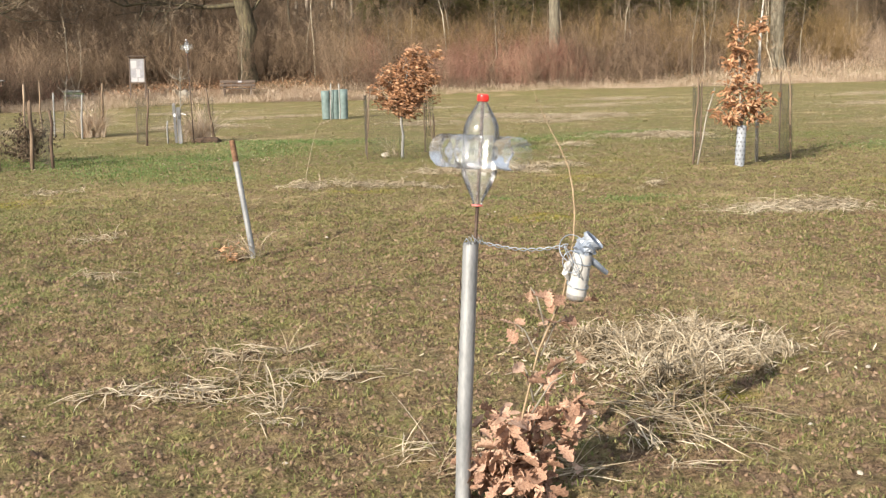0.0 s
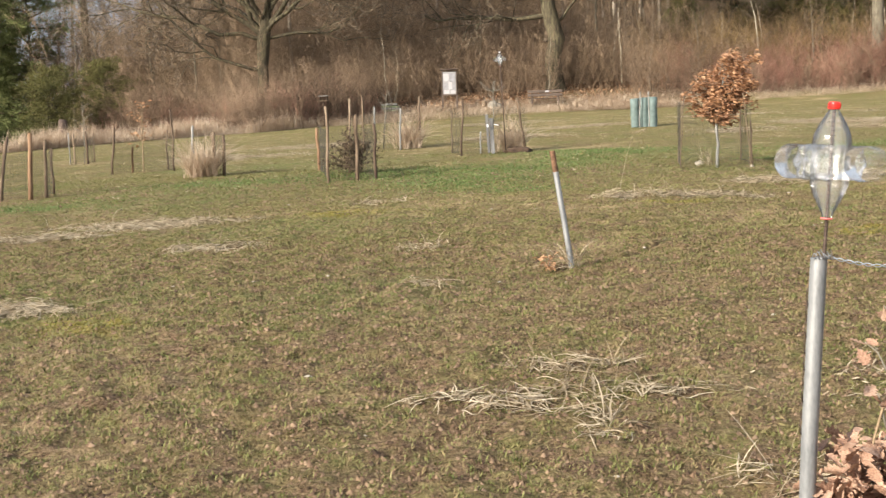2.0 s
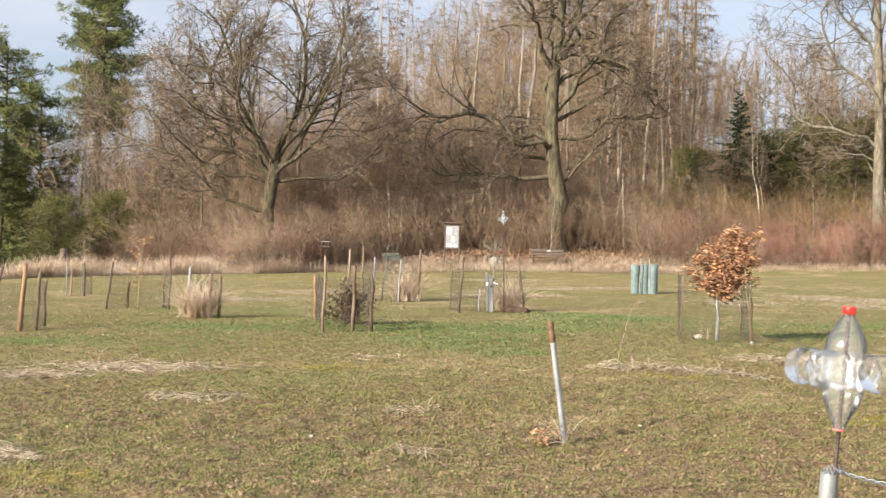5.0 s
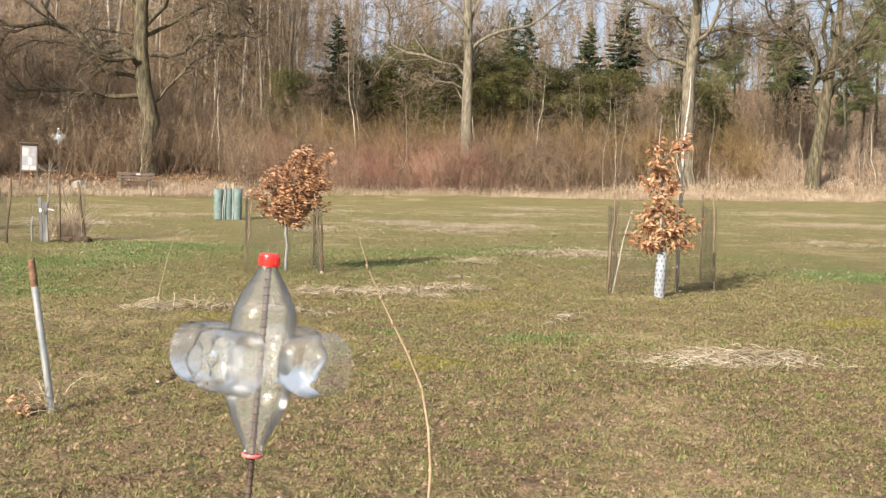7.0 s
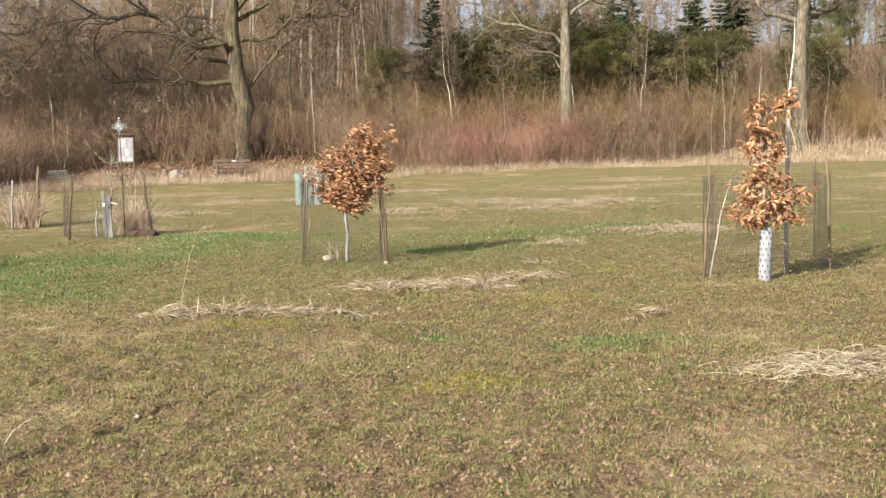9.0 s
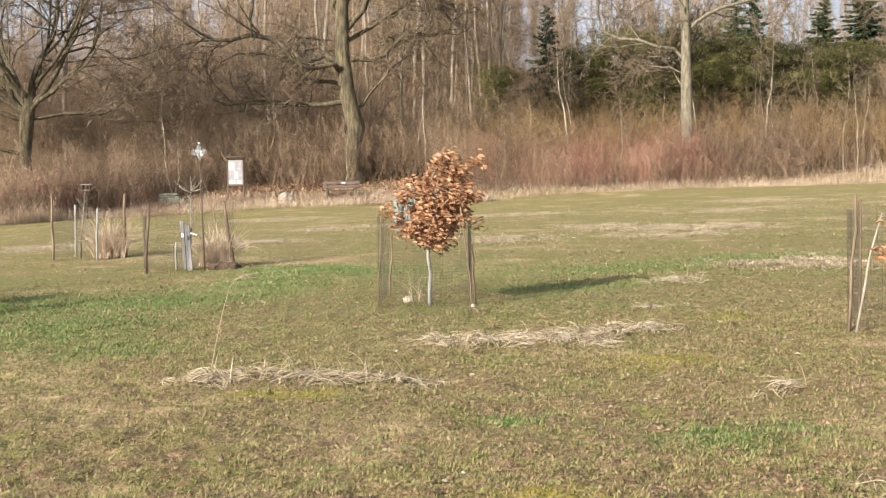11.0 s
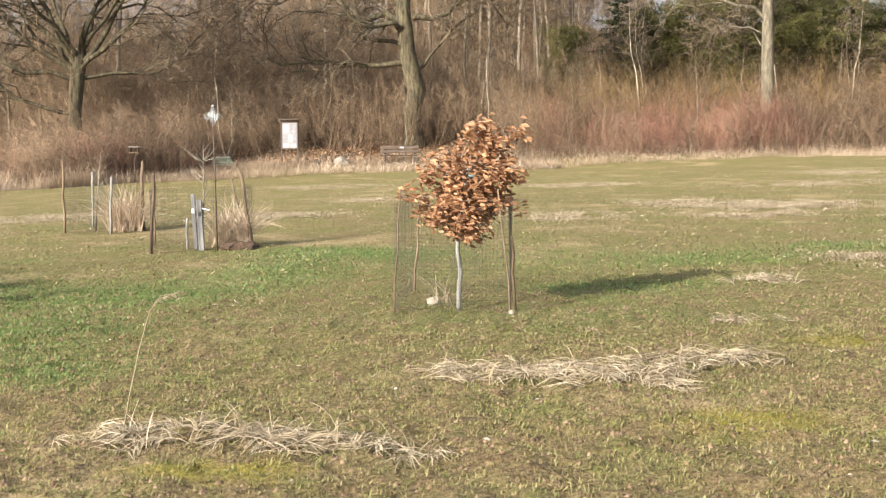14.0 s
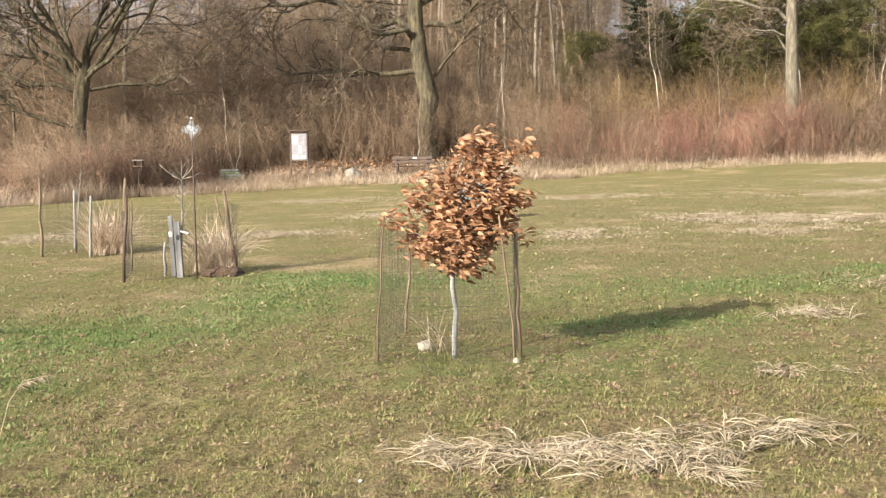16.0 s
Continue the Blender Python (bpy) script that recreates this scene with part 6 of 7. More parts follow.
    for x, y in ((-17.2, 22.5), (-16.7, 22.61)):
        s = thing("stake", x, y, h(x, y), "short pale stake at the meadow's end", "stake")
        a = Acc()
        post_part(a, 0, 0, 0, 0.6, 0, 0, 0.03, rr)
        part("post", a, M["post_grey"], s)
    # green shelters
    g = thing("tree_shelter", 1.62, 29.96, h(1.62, 29.96), "blue-green mesh shelter tied between pale stakes", "tree guard")
    for k, (dx, dy, hg, r) in enumerate(((-0.22, 0.0, 0.72, 0.11), (0.0, 0.05, 0.74, 0.12), (0.2, -0.02, 0.75, 0.12))):
        a = Acc()
        a.lathe([(r, 0.0), (r * 1.02, 0.25), (r * 0.97, 0.5), (r, hg), (r - 0.006, hg), (r - 0.008, 0.0)], 14, Matrix.Translation((dx, dy, 0)) @ Matrix.Rotation(rr.uniform(-0.05, 0.05), 4, "Y"))
        part("mesh_tube", a, M["net_green"], g)
    for dx in (-0.12, 0.1):
        a = Acc()
        post_part(a, dx, -0.12, 0, 0.88, 0.01, 0, 0.016, rr)
        part("post", a, M["post_grey"], g)


# ---- the bottle mill and what stands round it ----
def bottle_profile(s):
    """Outer profile of a bottle body between two necks, heights in metres above the lower ring."""
    return [(0.0165, 0.0), (0.0168, 0.0105), (0.024, 0.025), (0.0335, 0.044), (0.048, 0.073), (0.0575, 0.098), (0.0602, 0.108), (0.0608, 0.118), (0.0596, 0.121), (0.0612, 0.125), (0.0612, 0.218), (0.0622, 0.221), (0.0612, 0.225), (0.0614, 0.240), (0.0587, 0.264), (0.0490, 0.288), (0.0365, 0.311), (0.0225, 0.334), (0.0165, 0.344), (0.0155, 0.350)]


def cup_mesh(mat):
    """The cut-off foot of a bottle used as a vane: five-lobed base, open at the cut end."""
    a = Acc()
    sides = 30
    prof = [(0.006, 0.004), (0.02, 0.006), (0.036, -0.002), (0.05, 0.002), (0.057, 0.016), (0.059, 0.034), (0.0575, 0.06), (0.059, 0.07), (0.0585, 0.105)]
    for i, (r, z) in enumerate(prof):
        for k in range(sides):
            w = 2 * math.pi * k / sides
            lobe = (0.010 * (0.5 - 0.5 * math.cos(5 * w))) if 1 <= i <= 4 else 0.0
            a.v.append((r * math.cos(w), r * math.sin(w), z + lobe))
    for i in range(len(prof) - 1):
        for k in range(sides):
            p, q = i * sides + k, i * sides + (k + 1) % sides
            a.f.append([p, q, q + sides, p + sides])
    a.f.append(list(range(sides))[::-1])
    return a.mesh("cup", mat)


def bottle_mill(t, up, pet, spin, cap="cap_red"):
    """Parts of a bottle mill on the thing t, with its lower ring at the pose up."""
    body = Acc()
    body.lathe(bottle_profile(1), 28, up)
    bottle = part("bottle", body, pet, t, "clear plastic bottle body")
    bottle.visible_shadow = False
    cp = Acc()
    cp.lathe([(0.0, 0.347), (0.0172, 0.347), (0.0184, 0.349), (0.0184, 0.367), (0.0168, 0.371), (0.0, 0.372)], 24, up)
    ridges = Acc()
    for k in range(24):
        w = 2 * math.pi * k / 24
        ridges.box((0.0185 * math.cos(w), 0.0185 * math.sin(w), 0.358), (0.0018, 0.0018, 0.015), up)
    lid = part("cap", cp, M[cap], bottle, "red screw cap" if cap == "cap_red" else "pale screw cap")
    tagged(part("ridges", ridges, M[cap], lid), kind="stuff")
    rg = Acc()
    rg.lathe([(0.0168, -0.004), (0.0190, -0.004), (0.0190, 0.002), (0.0168, 0.002)], 20, up)
    part("ring", rg, M["ring_pink"], bottle, "red cap ring")
    me = cup_mesh(pet)
    for k in range(4):
        o = new("vane", me)
        o.parent = t
        o.visible_shadow = False
        o.matrix_basis = up @ Matrix.Rotation(radians(spin + 90 * k), 4, "Z") @ Matrix.Translation((0.112, -0.045, 0.178)) @ Matrix.Rotation(radians(-90), 4, "X") @ Matrix.Diagonal((0.97, 0.97, 0.95, 1))


def near_mill():
    rr = random.Random(4)
    bx, by = 0.631, 4.045
    z = h(bx, by)
    pp = thing("steel_pipe", bx, by, z, "galvanised steel pipe driven upright into the meadow", "pipe")
    a = Acc()
    top = Vector((0.675 - bx, 0, 0.887 - z))
    o, n = Vector((0, 0, -0.2)), 22
    a.tube([o, top * 0.33, top * 0.66, top], [0.0265] * 4, n, False)
    ax = top.normalized()
    m = Matrix.Translation(top) @ ax.to_track_quat("Z", "Y").to_matrix().to_4x4()
    a.lathe([(0.0265, -0.001), (0.0255, 0.002), (0.0225, 0.002), (0.0215, -0.002), (0.0215, -0.25)], n, m)
    part("tube", a, M["galv"], pp)
    w = Acc()
    for j in range(9):
        c = top * (0.35 + 0.06 * j)
        w.tube([c + Vector((-0.029, -0.006 + 0.004 * (j % 2), 0)), c + Vector((-0.03, 0.004, 0.03)), c + Vector((-0.0285, -0.004, 0.055))], [0.0022] * 3, 4)
    part("wire", w, M["rebar"], pp, "thin dark wire tied along the pipe")
    mill = thing("bottle_windmill", bx + top.x, by, z + top.z, "bottle windmill with clear vanes and red cap on a rebar rod", "windmill", "bottle windmills")
    rod = Acc()
    lean = 0.021
    tip = Vector((0.7235 - (bx + top.x), 0.0, 1.382 - (z + top.z)))
    rod.tube([Vector((0.012, 0, -0.2)), Vector((0.016, 0, 0.0)), tip], [0.0055] * 3, 8)
    for j in range(34):
        c = Vector((0.016, 0, 0)).lerp(tip, j / 34)
        rod.tube([c, c + Vector((0, 0, 0.004))], [0.0068, 0.0068], 8)
    part("rod", rod, M["rebar"], mill, "ribbed reinforcing rod")
    d = (tip - Vector((0.016, 0, 0))).normalized()
    low = Vector((0.016, 0, 0)).lerp(tip, 0.262)
    bottle_mill(mill, Matrix.Translation(low) @ d.to_track_quat("Z", "Y").to_matrix().to_4x4(), M["pet"], -40)
    # wire arm and can
    az = 0.888
    arm = thing("wire_arm", bx + top.x, by, z + top.z, "twisted blue-grey wire tied from the pipe to a shoot", "wire")
    a = Acc()
    for s in (0, 1):
        pts = []
        for i in range(40):
            k = i / 39
            ph = k * 34 + s * math.pi
            pts.append(Vector((0.02 + 0.30 * k, -0.02 - 0.05 * k + 0.005 * math.cos(ph), 0.008 - 0.03 * math.sin(k * 2.6) + 0.005 * math.sin(ph))))
        a.tube(pts, [0.0016] * 40, 5)
    ring = [Vector((0.335 + 0.045 * math.cos(w_), -0.07 + 0.02 * math.sin(w_), -0.02 + 0.045 * math.sin(w_))) for w_ in np.linspace(0, 6.5, 24)]
    a.tube(ring, [0.0018] * 24, 5)
    for k in range(6):
        a.tube([Vector((-0.03 + 0.012 * k, -0.028, 0.0)), Vector((-0.02 + 0.01 * k, -0.03, 0.02 + 0.006 * (k % 3))), Vector((0.0 + 0.008 * k, -0.026, 0.0))], [0.0018] * 3, 4)
    part("strand", a, M["wire"], arm)
    cx, cy, cz = 1.012, 3.95, 0.696
    can = thing("hanging_can", cx, cy, cz, "crushed aluminium drink can with cream print hung on wire", "can")
    m = Matrix.Rotation(radians(9), 4, "Y") @ Matrix.Rotation(radians(6), 4, "X")
    a = Acc()
    a.lathe([(0.0, 0.006), (0.020, 0.004), (0.026, 0.0), (0.0305, 0.010), (0.0318, 0.018)], 26, m)
    part("base", a, M["can"], can, "bright metal base rim")
    a = Acc()
    sides = 26
    prof = [(0.0318, 0.018), (0.0318, 0.04), (0.031, 0.07), (0.0312, 0.10), (0.0318, 0.125), (0.031, 0.138)]
    for r_, z_ in prof:
        for k in range(sides):
            w_ = 2 * math.pi * k / sides
            dent = 1 - 0.10 * max(0, math.cos(w_ - 2.2)) * math.exp(-((z_ - 0.08) / 0.03) ** 2)
            a.v.append((m @ Vector((r_ * dent * math.cos(w_), r_ * dent * math.sin(w_), z_)))[:])
    for i in range(len(prof) - 1):
        for k in range(sides):
            p_, q_ = i * sides + k, i * sides + (k + 1) % sides
            a.f.append([p_, q_, q_ + sides, p_ + sides])
    body = part("body", a, M["can_label"], can, "cream printed can wall")
    bar = Acc()
    for j in range(6):
        bar.box((0.0, -0.0322, 0.035 + 0.016 * j), (0.010 + 0.004 * (j % 3), 0.0012, 0.006), m @ Matrix.Rotation(radians(38), 4, "Z"))
    part("print", bar, M["print_grey"], body, "grey printed bars")
    a = Acc()
    crown = [(0.031, 0.136), (0.027, 0.146), (0.034, 0.150), (0.029, 0.160), (0.035, 0.166), (0.028, 0.176), (0.034, 0.184), (0.035, 0.187), (0.031, 0.186), (0.026, 0.176), (0.0, 0.172)]
    sides = 24
    for i, (r_, z_) in enumerate(crown):
        k_ = max(0.0, min(1.0, (i - 1) / 6))
        bend = Matrix.Translation((0.030 * k_ ** 1.4, -0.006 * k_, z_ - 0.004 * k_)) @ Matrix.Rotation(radians(30) * k_, 4, "Y") @ Matrix.Rotation(radians(12) * k_, 4, "X")
        for k in range(sides):
            w_ = 2 * math.pi * k / sides
            cr = r_ * (1 + (0.13 * math.sin(3 * w_ + 1.7 * i) + 0.07 * math.sin(7 * w_ + 2.3 * i)) * (1 if 0 < i < 7 else 0.2))
            a.v.append((m @ (bend @ Vector((cr * math.cos(w_), cr * math.sin(w_), 0.004 * math.sin(5 * w_ + i) * (i in (1, 2, 3, 4, 5))))))[:])
    for i in range(len(crown) - 1):
        for k in range(sides):
            p_, q_ = i * sides + k, i * sides + (k + 1) % sides
            a.f.append([p_, q_, q_ + sides, p_ + sides])
    part("crumpled_top", a, M["foil"], can, "crumpled bluish metal top", smooth=False)
    a = Acc()
    tail = [(0.03, -0.02, 0.125), (0.06, -0.025, 0.105), (0.085, -0.02, 0.085), (0.10, -0.015, 0.075)]
    for i, p in enumerate(tail):
        p = Vector(p)
        w_ = 0.012 - 0.002 * i
        a.v += [(p + Vector((0.004, 0, w_)))[:], (p + Vector((0, 0.004, -w_)))[:], (p + Vector((0.0, 0.008, w_ * 0.9)))[:]]
    for i in range(3):
        for s in range(3):
            b0, b1 = i * 3 + s, i * 3 + (s + 1) % 3
            a.f.append([b0, b1, b1 + 3, b0 + 3])
    part("streamer", a, M["foil"], can, "bluish plastic streamer")
    a = Acc()
    for zz in (0.045, 0.115):
        a.tube([m @ Vector((0.034 * math.cos(w_), 0.034 * math.sin(w_), zz + 0.006 * math.sin(w_))) for w_ in np.linspace(0, 6.283, 20)], [0.0018] * 20, 4, False)
    for q in (0.0, 1.4):
        a.tube([m @ Vector((-0.04 + 0.03 * math.cos(w_ + q), -0.036 + 0.01 * math.sin(w_), 0.115 + (0.03 + 0.008 * q) * math.sin(w_))) for w_ in np.linspace(0, 6.283, 18)], [0.0016] * 18, 4, False)
    part("tie_wire", a, M["wire"], can, "wire tie round the can")
    a = Acc()
    a.tube([m @ Vector((-0.030, -0.012, 0.118)), m @ Vector((-0.046, -0.016, 0.10)), m @ Vector((-0.050, -0.016, 0.075)), m @ Vector((-0.036, -0.010, 0.058))], [0.006, 0.012, 0.011, 0.004], 7)
    part("folded_flap", a, M["can_label"], can, "folded torn flap of the can wall", smooth=False)
    can.scale = (1.07, 1.07, 1.17)


def oak_sapling():
    rr = random.Random(31)
    x, y = 0.83, 4.07
    z = h(x, y)
    t = thing("oak_sapling", x, y, z, "small oak sapling with crisp pinkish-brown dead leaves", "tree")
    a = Acc()
    stem = [(0.0, 0, -0.03), (0.01, 0, 0.12), (0.025, 0, 0.3), (0.08, -0.01, 0.52), (0.165, -0.02, 0.71)]
    stem += [(u - x, -0.035, v - z) for u, v in ((1.013, 0.80), (1.030, 0.90), (1.034, 0.98), (1.028, 1.06), (1.013, 1.14), (0.984, 1.205), (0.955, 1.26), (0.929, 1.31), (0.905, 1.365), (0.890, 1.41), (0.876, 1.455))]
    a.tube(stem, [0.006, 0.005, 0.004, 0.0036, 0.0034, 0.0032, 0.003, 0.0029, 0.0027, 0.0025, 0.0022, 0.0018, 0.0013, 0.0009, 0.0006, 0.0004], 7)
    for q in (7, 8, 9, 10, 11, 12, 13):
        c = Vector(stem[q])
        a.tube([c - Vector((0, 0, 0.004)), c + Vector((0.004 * (-1) ** q, 0, 0.006))], [0.003, 0.001], 5)
    part("stem", a, M["stem_tan"], t)
    ends = [(-0.12, -0.04, 0.10), (-0.08, -0.1, 0.20), (0.06, -0.12, 0.12), (0.16, -0.05, 0.22), (-0.09, 0.05, 0.28), (0.12, 0.08, 0.30), (0.22, 0.0, 0.33), (-0.05, -0.12, 0.30), (0.17, -0.04, 0.44), (0.22, 0.02, 0.5), (0.02, 0.0, 0.48), (0.0, 0.02, 0.62), (0.18, 0.0, 0.64), (0.06, 0.02, 0.74), (0.2, 0.03, 0.7), (-0.13, 0.0, 0.16), (0.04, -0.14, 0.06)]
    tips = []
    for e in ends:
        e = Vector(e)
        s = Vector((0.02 + 0.16 * max(0, e.z - 0.2), 0, max(0.03, e.z - 0.14)))
        mid = s.lerp(e, 0.55) + Vector((0, 0, 0.03))
        b = Acc()
        b.tube([s, mid, e], [0.004, 0.003, 0.0012], 5)
        part("branch", b, M["stem"], t)
        tips += [(s, mid), (mid, e), (mid, e)]
    for k in range(285):
        p0, p1 = tips[k % len(tips)] if k < 62 else rr.choice([q for q in tips if q[1].z < 0.36])
        p = p0.lerp(p1, rr.uniform(0.3, 1.1)) + Vector((rr.gauss(0, 0.022), rr.gauss(0, 0.022), rr.gauss(0, 0.02)))
        d = Vector((rr.gauss(0.15, 0.8), rr.gauss(-0.2, 0.7), rr.gauss(-0.35, 0.5))).normalized()
        add_leaf(t, OAKLEAF, p, d, rr.uniform(0.05, 0.086), rr)
    for p in ((0.12, -0.02, 0.70), (0.115, -0.02, 0.73)):
        add_leaf(t, OAKLEAF, Vector(p), Vector((rr.gauss(0, 1), -0.4, -0.5)).normalized(), 0.06, rr)
    bulk = Acc()
    for k in range(170):
        p0, p1 = rr.choice([q for q in tips if q[1].z < 0.36 or k < 14])
        p = p0.lerp(p1, rr.uniform(0.2, 1.05)) + Vector((rr.gauss(0, 0.02), rr.gauss(0.02, 0.025), rr.gauss(0, 0.02)))
        d = Vector((rr.gauss(0.15, 0.8), rr.gauss(0, 0.8), rr.gauss(-0.35, 0.5))).normalized()
        join_leaf(bulk, BEECH_RAW[k % 5], leaf_pose(p, d, rr.uniform(0.04, 0.07), rr))
    tagged(part("foliage", bulk, M["oak_leaf"], t, smooth=False), kind="stuff")
    for k in range(9):
        px, py = x + rr.gauss(0.05, 0.2), y + rr.gauss(0.05, 0.15)
        o = new("fallen_leaf", rr.choice(OAKLEAF))
        o.matrix_basis = Matrix.Translation((px, py, h(px, py) + 0.012)) @ Matrix.Rotation(rr.uniform(0, 6.28), 4, "Z") @ Matrix.Rotation(rr.uniform(-0.3, 0.3), 4, "X") @ Matrix.Diagonal((0.07, 0.07, 0.07, 1))
        tagged(o, "fallen brown oak leaf lying on the grass", "leaf", "fallen oak leaves")


def leaning_stake():
    rr = random.Random(55)
    x, y = -0.14, 8.85
    t = thing("leaning_pipe", x, y, h(x, y), "leaning grey steel pipe with rusted top end", "pipe")
    a, b = Acc(), Acc()
    d = Vector((-0.135, 0.0, 0.89)).normalized()
    a.tube([d * -0.15, d * 0.25, d * 0.5, d * 0.745], [0.021] * 4, 16, False)
    part("tube", a, M["galv"], t)
    b.tube([d * 0.742, d * 0.82, d * 0.898], [0.0213] * 3, 16, False)
    m = Matrix.Translation(d * 0.898) @ d.to_track_quat("Z", "Y").to_matrix().to_4x4()
    b.lathe([(0.0213, -0.001), (0.0195, 0.002), (0.0175, 0.0), (0.017, -0.12)], 16, m)
    part("rusted_end", b, M["rust"], t, "orange-brown rusted end")
    s = thing("oak_seedling", -0.32, 8.84, h(-0.32, 8.84), "tiny oak seedling with curled copper leaves beside a pipe", "plant")
    c = Acc()
    c.tube([(0, 0, -0.02), (0.01, 0, 0.08), (-0.01, 0, 0.19)], [0.004, 0.003, 0.001], 5)
    part("stem", c, M["stem"], s)
    for k in range(46):
        p = Vector((rr.gauss(0, 0.038), rr.gauss(0, 0.035), abs(rr.gauss(0.06, 0.04)) + 0.02))
        add_leaf(s, BEECH, p, Vector((rr.gauss(0, 1), rr.gauss(-0.3, 0.6), rr.gauss(0, 0.5))).normalized(), rr.uniform(0.035, 0.06), rr)
    straw_patch(-0.115, 8.88, 0.13, 0.09, 55, 0.12, 0.36, 0.006, "wisps of dry grass round the leaning pipe", (0.3, 1.2), 0.5)


def reed(x, y, hgt, dx, label, seed):
    """A single tall dry grass stalk with a nodding head."""
    rr = random.Random(seed)
    t = thing("grass_stalk", x, y, h(x, y), label, "grass stalk")
    a = Acc()
    a.tube([(0, 0, 0), (dx * 0.14, 0, hgt * 0.3), (dx * 0.32, 0, hgt * 0.62), (dx * 0.5, 0, hgt * 0.87), (dx * 0.68, 0, hgt * 0.97), (dx, 0, hgt)], [0.003, 0.0028, 0.0024, 0.002, 0.0015, 0.001], 5)
    part("stalk", a, M["straw"], t)
    b = Acc()
    for k in range(26):
        q = 0.6 + 0.4 * k / 26
        p = Vector((dx * q, 0, hgt * (0.86 + 0.14 * q)))
        b.tube([p, p + Vector((rr.uniform(0.01, 0.04), rr.gauss(0, 0.012), rr.gauss(-0.01, 0.012)))], [0.0025, 0.0006], 3, False)
    part("seed_head", b, M["straw"], t, "feathery seed head")


# ---- bank: board, bench, stones ----
def far_things():
    rr = random.Random(66)
    x, y = -6.0, 54.82
    z = h(x, y)
    t = thing("notice_board", x, y, z, "white notice board in a dark timber stand with small roof", "notice board")
    zb = 3.70 - z
    for dx in (-0.34, 0.34):
        a = Acc()
        a.box((dx, 0.05, (zb + 1.15) / 2 - 0.1), (0.07, 0.07, zb + 1.35), None, 0.008)
        part("post", a, M["wood_dark"], t)
    a = Acc()
    a.box((0, 0, zb + 0.55), (0.62, 0.03, 1.06), None, 0.004)
    panel = part("panel", a, M["white_panel"], t, "white display panel")
    for cx, cz, w, hh, mm in ((-0.18, 0.82, 0.3, 0.34, "paper_a"), (0.16, 0.80, 0.3, 0.40, "paper_b"), (-0.2, 0.42, 0.26, 0.3, "paper_b"), (0.05, 0.44, 0.2, 0.36, "paper_a"), (0.25, 0.36, 0.18, 0.3, "paper_b"), (-0.16, 0.14, 0.3, 0.18, "paper_a"), (0.2, 0.12, 0.26, 0.16, "paper_a")):
        p = Acc()
        p.box((cx * 0.85, -0.019, zb + cz), (w * 0.85, 0.006, hh), None, 0.0)
        sh = part("sheet", p, M[mm], panel)
    for cx, cz, ww, hh in ((0, 1.10, 0.74, 0.05), (0, 0.0, 0.74, 0.06), (-0.335, 0.55, 0.05, 1.06), (0.335, 0.55, 0.05, 1.06)):
        p = Acc()
        p.box((cx, -0.012, zb + cz), (ww, 0.05, hh), None, 0.006)
        part("frame_rail", p, M["wood_dark"], t)
    a = Acc()
    a.box((0, 0, zb + 1.19), (0.86, 0.34, 0.045), Matrix.Translation((0, 0, 0)), 0.01)
    part("roof", a, M["wood_dark"], t, "dark sloping board roof")

    bx, by = -1.55, 56
    bn = thing("bench", bx, by, h(bx, by), "dark brown slatted wooden bench below the oak", "bench")
    for dx in (-0.62, 0.62):
        a = Acc()
        a.box((dx, 0.05, 0.2), (0.09, 0.38, 0.46), None, 0.01)
        a.box((dx, 0.26, 0.55), (0.09, 0.07, 0.62), Matrix.Rotation(radians(-7), 4, "X"), 0.01)
        part("support", a, M["wood_dark"], bn)
    for k in range(3):
        a = Acc()
        a.box((0, -0.1 + 0.14 * k, 0.45), (1.66, 0.12, 0.04), None, 0.008)
        part("seat_board", a, M["wood_dark"], bn)
    for k in range(2):
        a = Acc()
        a.box((0, 0.235 + 0.02 * k, 0.62 + 0.17 * k), (1.66, 0.035, 0.13), None, 0.008)
        part("back_board", a, M["wood_dark"], bn)
    a = Acc()
    a.box((0.1, 0.21, 0.78), (0.18, 0.02, 0.08), None, 0.003)
    part("plate", a, M["paper_a"], bn, "small white plate")

    def rock(x, y, sx, sy, sz, seed, label, mat="stone"):
        r_ = thing("stone", x, y, h(x, y), label, "stone")
        bm = bmesh.new()
        bmesh.ops.create_icosphere(bm, subdivisions=3, radius=1.0)
        for v in bm.verts:
            n_ = noise.fractal(v.co * 1.6 + Vector((seed, 0, 0)), 0.9, 2.1, 4)
            v.co = Vector((v.co.x * sx, v.co.y * sy, v.co.z * sz + sz * 0.6)) * (1 + 0.28 * n_)
        a_ = Acc()
        a_.take(bm)
        part("rock", a_, M[mat], r_)

    rock(-3.95, 55.53, 0.34, 0.25, 0.26, 1.0, "pale weathered boulder on the leafy bank")
    rock(-4.45, 55.65, 0.13, 0.13, 0.28, 2.0, "dark old stump beside a boulder", "post_dark")
    rock(1.65, 17.2, 0.062, 0.05, 0.04, 3.0, "pale stone lying by the beech guard", "pebble")
    rock(2.32, 16.69, 0.024, 0.02, 0.022, 4.0, "small pale stone at the foot of a guard rod", "pebble")
    st = thing("tree_stump", -19.75, 42.98, h(-19.75, 42.98), "dark old stump standing in dry grass", "stump")
    a = Acc()
    a.tube([(0, 0, -0.2), (0, 0, 0.3), (0.02, 0, 0.95), (0.03, 0, 1.0)], [0.22, 0.18, 0.165, 0.12], 12)
    part("stump", a, M["rebar"], st)
    lp = thing("plank_pile", -8.95, 55.41, h(-8.95, 55.41), "low pile of mossy grey-green planks on the bank", "planks")
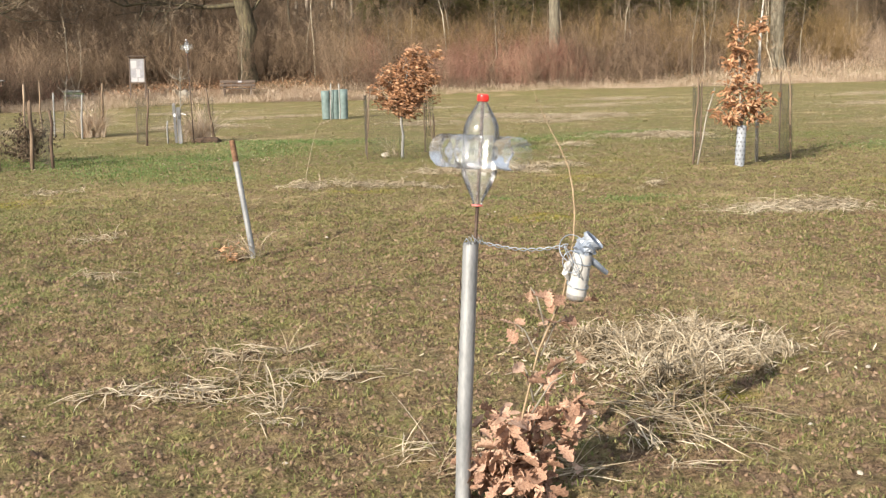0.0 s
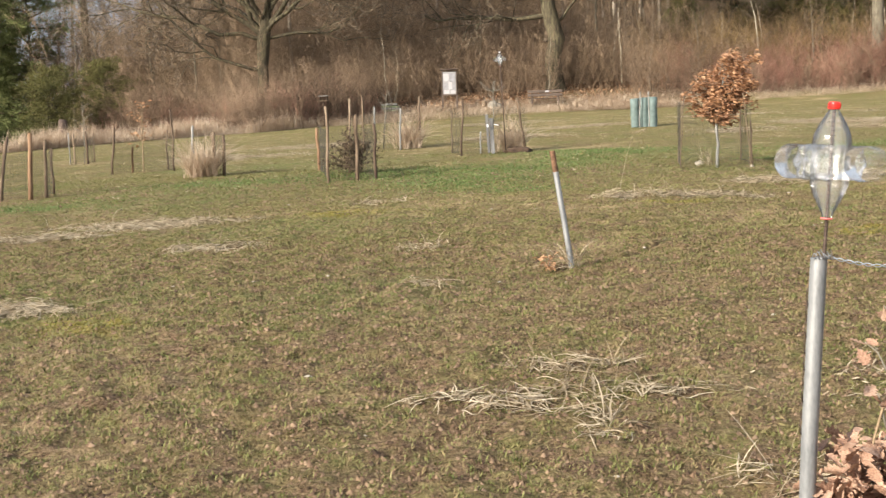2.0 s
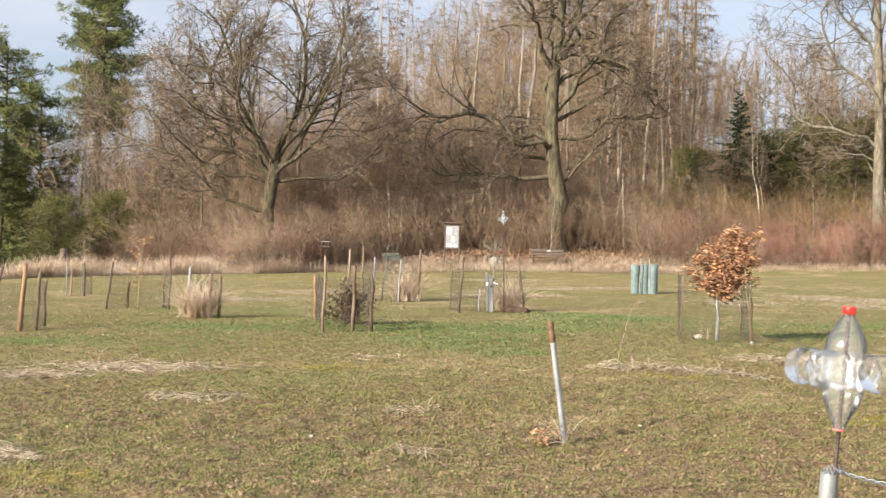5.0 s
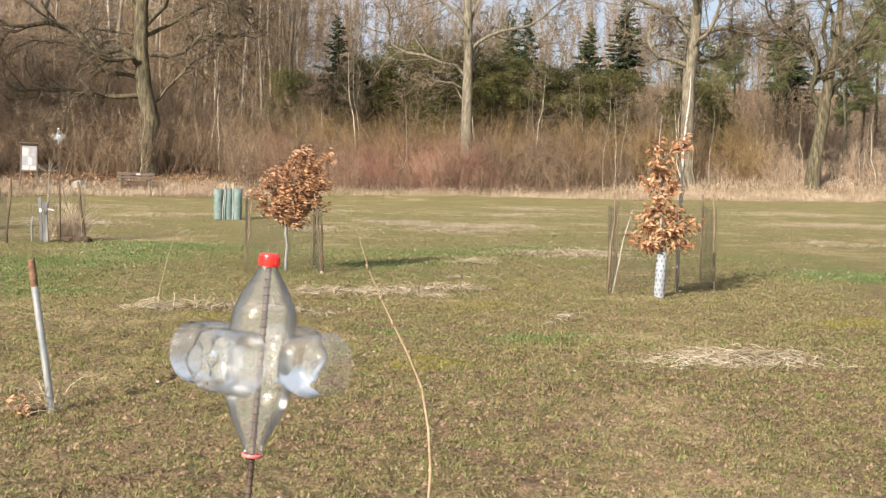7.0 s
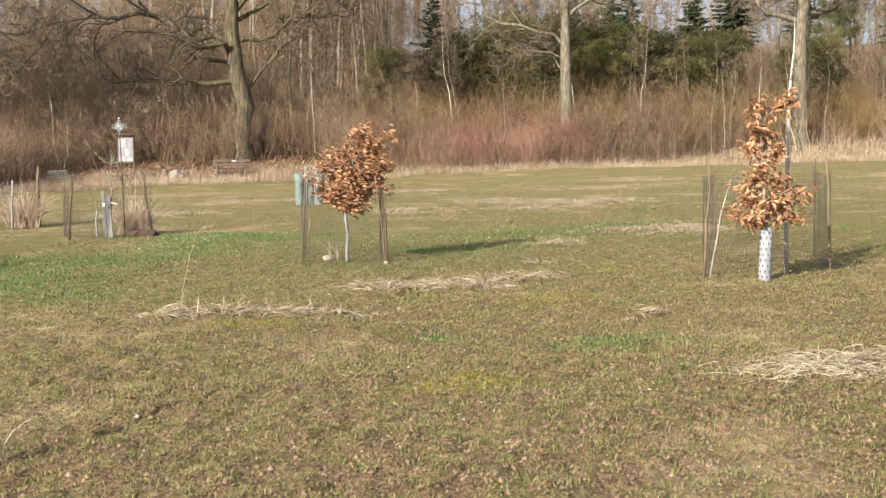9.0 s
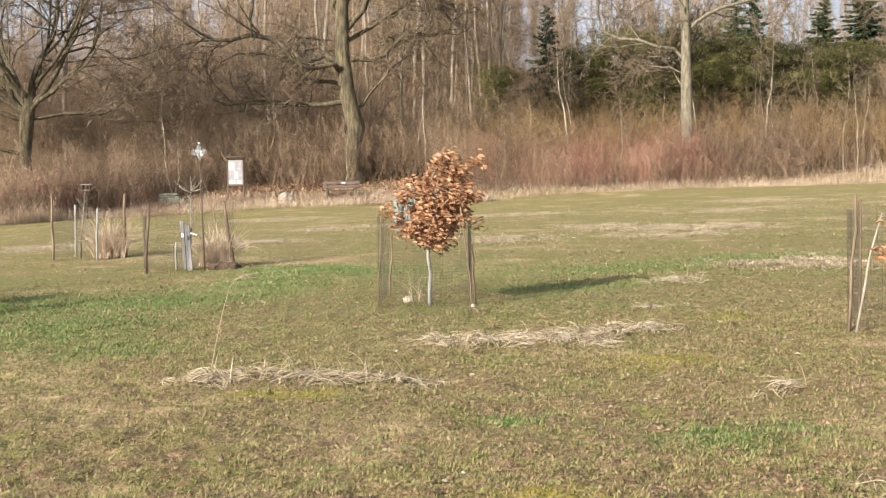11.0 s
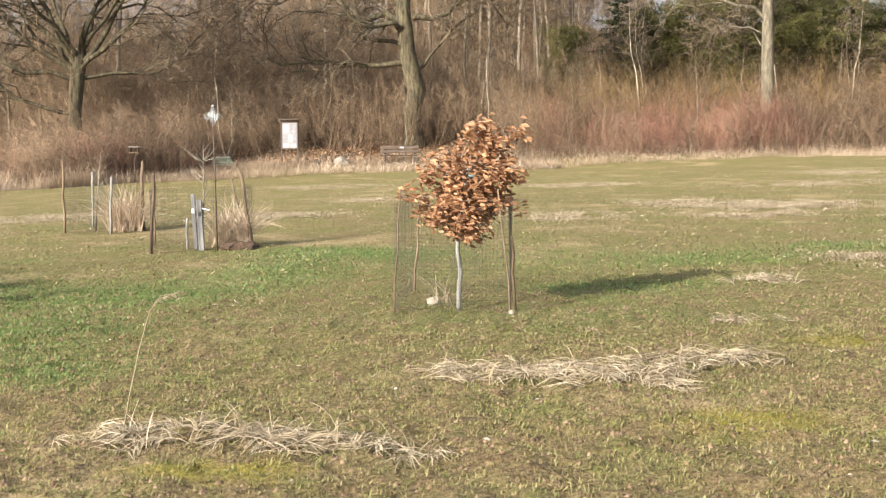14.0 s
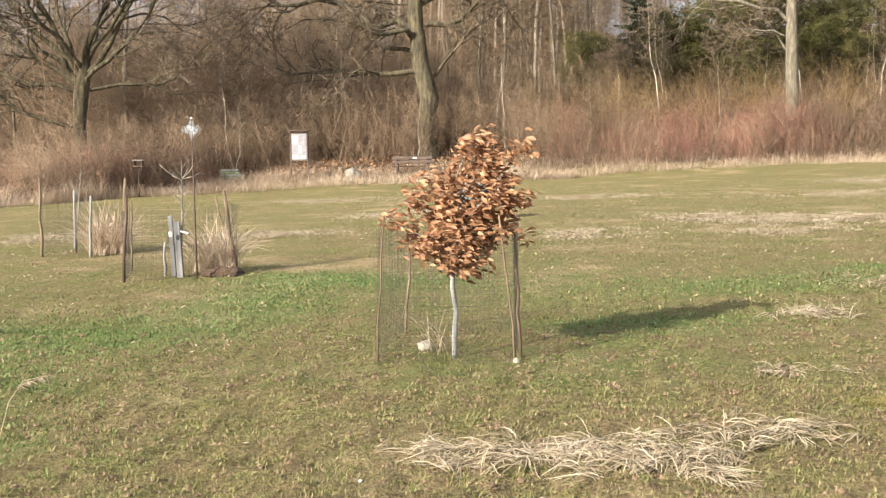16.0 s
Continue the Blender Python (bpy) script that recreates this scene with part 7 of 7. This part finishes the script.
    for k in range(4):
        a = Acc()
        a.box((rr.gauss(0, 0.03), 0.0, 0.06 + 0.1 * k), (0.95 - 0.05 * k, 0.3, 0.085), Matrix.Rotation(rr.gauss(0, 0.02), 4, "Y"), 0.01)
        part("plank", a, M["post_grey"] if k % 2 else M["moss_plank"], lp)
    bf = thing("bird_feeder", -11.0, 49.96, h(-11.0, 49.96), "small roofed bird feeder on a tall thin pole", "bird feeder")
    top = 3.5 - h(-11.0, 49.96)
    a = Acc()
    a.tube([(0, 0, -0.2), (0, 0, top - 0.1)], [0.022, 0.018], 8)
    part("pole", a, M["rebar"], bf)
    a = Acc()
    a.box((0, 0, top - 0.1), (0.36, 0.3, 0.03), None, 0.005)
    part("tray", a, M["post_dark"], bf)
    for dx in (-0.14, 0.14):
        a = Acc()
        a.box((dx, 0, top), (0.03, 0.24, 0.18), None, 0.004)
        part("side", a, M["post_dark"], bf)
    a = Acc()
    a.box((0, 0, top + 0.11), (0.42, 0.36, 0.03), None, 0.006)
    part("roof", a, M["post_grey"], bf)
    # second mill on its thin rod
    fx, fy = -1.43, 22.3
    fm = thing("bottle_windmill", fx, fy, h(fx, fy), "bottle windmill shining white on a thin dark rod", "windmill", "bottle windmills")
    a = Acc()
    tip = Vector((-0.10, 0.25, 1.94))
    a.tube([(0, 0, -0.1), tip * 0.5, tip], [0.011, 0.010, 0.007], 7)
    part("rod", a, M["rebar"], fm)
    bottle_mill(fm, Matrix.Translation(tip * 0.86) @ tip.to_track_quat("Z", "Y").to_matrix().to_4x4() @ Matrix.Diagonal((0.68, 0.68, 0.76, 1)), M["pet_far"], 60, "tag")


def pebbles():
    rr = random.Random(71)
    bm = bmesh.new()
    bmesh.ops.create_icosphere(bm, subdivisions=1, radius=1.0)
    for v in bm.verts:
        v.co *= rr.uniform(0.75, 1.2)
        v.co.z *= 0.5
    a = Acc()
    a.take(bm)
    me = a.mesh("pebble", M["pebble"], False)
    for k in range(90):
        x, y = rr.uniform(-5, 6), rr.uniform(3.8, 14)
        o = new("pebble", me)
        s = rr.uniform(0.006, 0.018)
        o.matrix_basis = Matrix.Translation((x, y, h(x, y) + s * 0.25)) @ Matrix.Rotation(rr.uniform(0, 6.28), 4, "Z") @ Matrix.Diagonal((s * 1.5, s, s, 1))
        tagged(o, "small pale pebble in the turf", "pebble", "pebbles in the meadow")


M["moss_plank"] = mk("mossy_plank", [(0.25, (0.10, 0.13, 0.07)), (0.5, (0.18, 0.22, 0.13)), (0.75, (0.28, 0.32, 0.22))], 6, 0.9, bump=0.4, dist=0.008)

woods()
tall_grass()
guards()
young_beech()
white_tube_tree()
far_things()
near_mill()
oak_sapling()
leaning_stake()
reed(0.34, 12.69, 0.74, 0.30, "tall dry grass stalk with nodding seed head", 1)
grass()
straws()
pebbles()
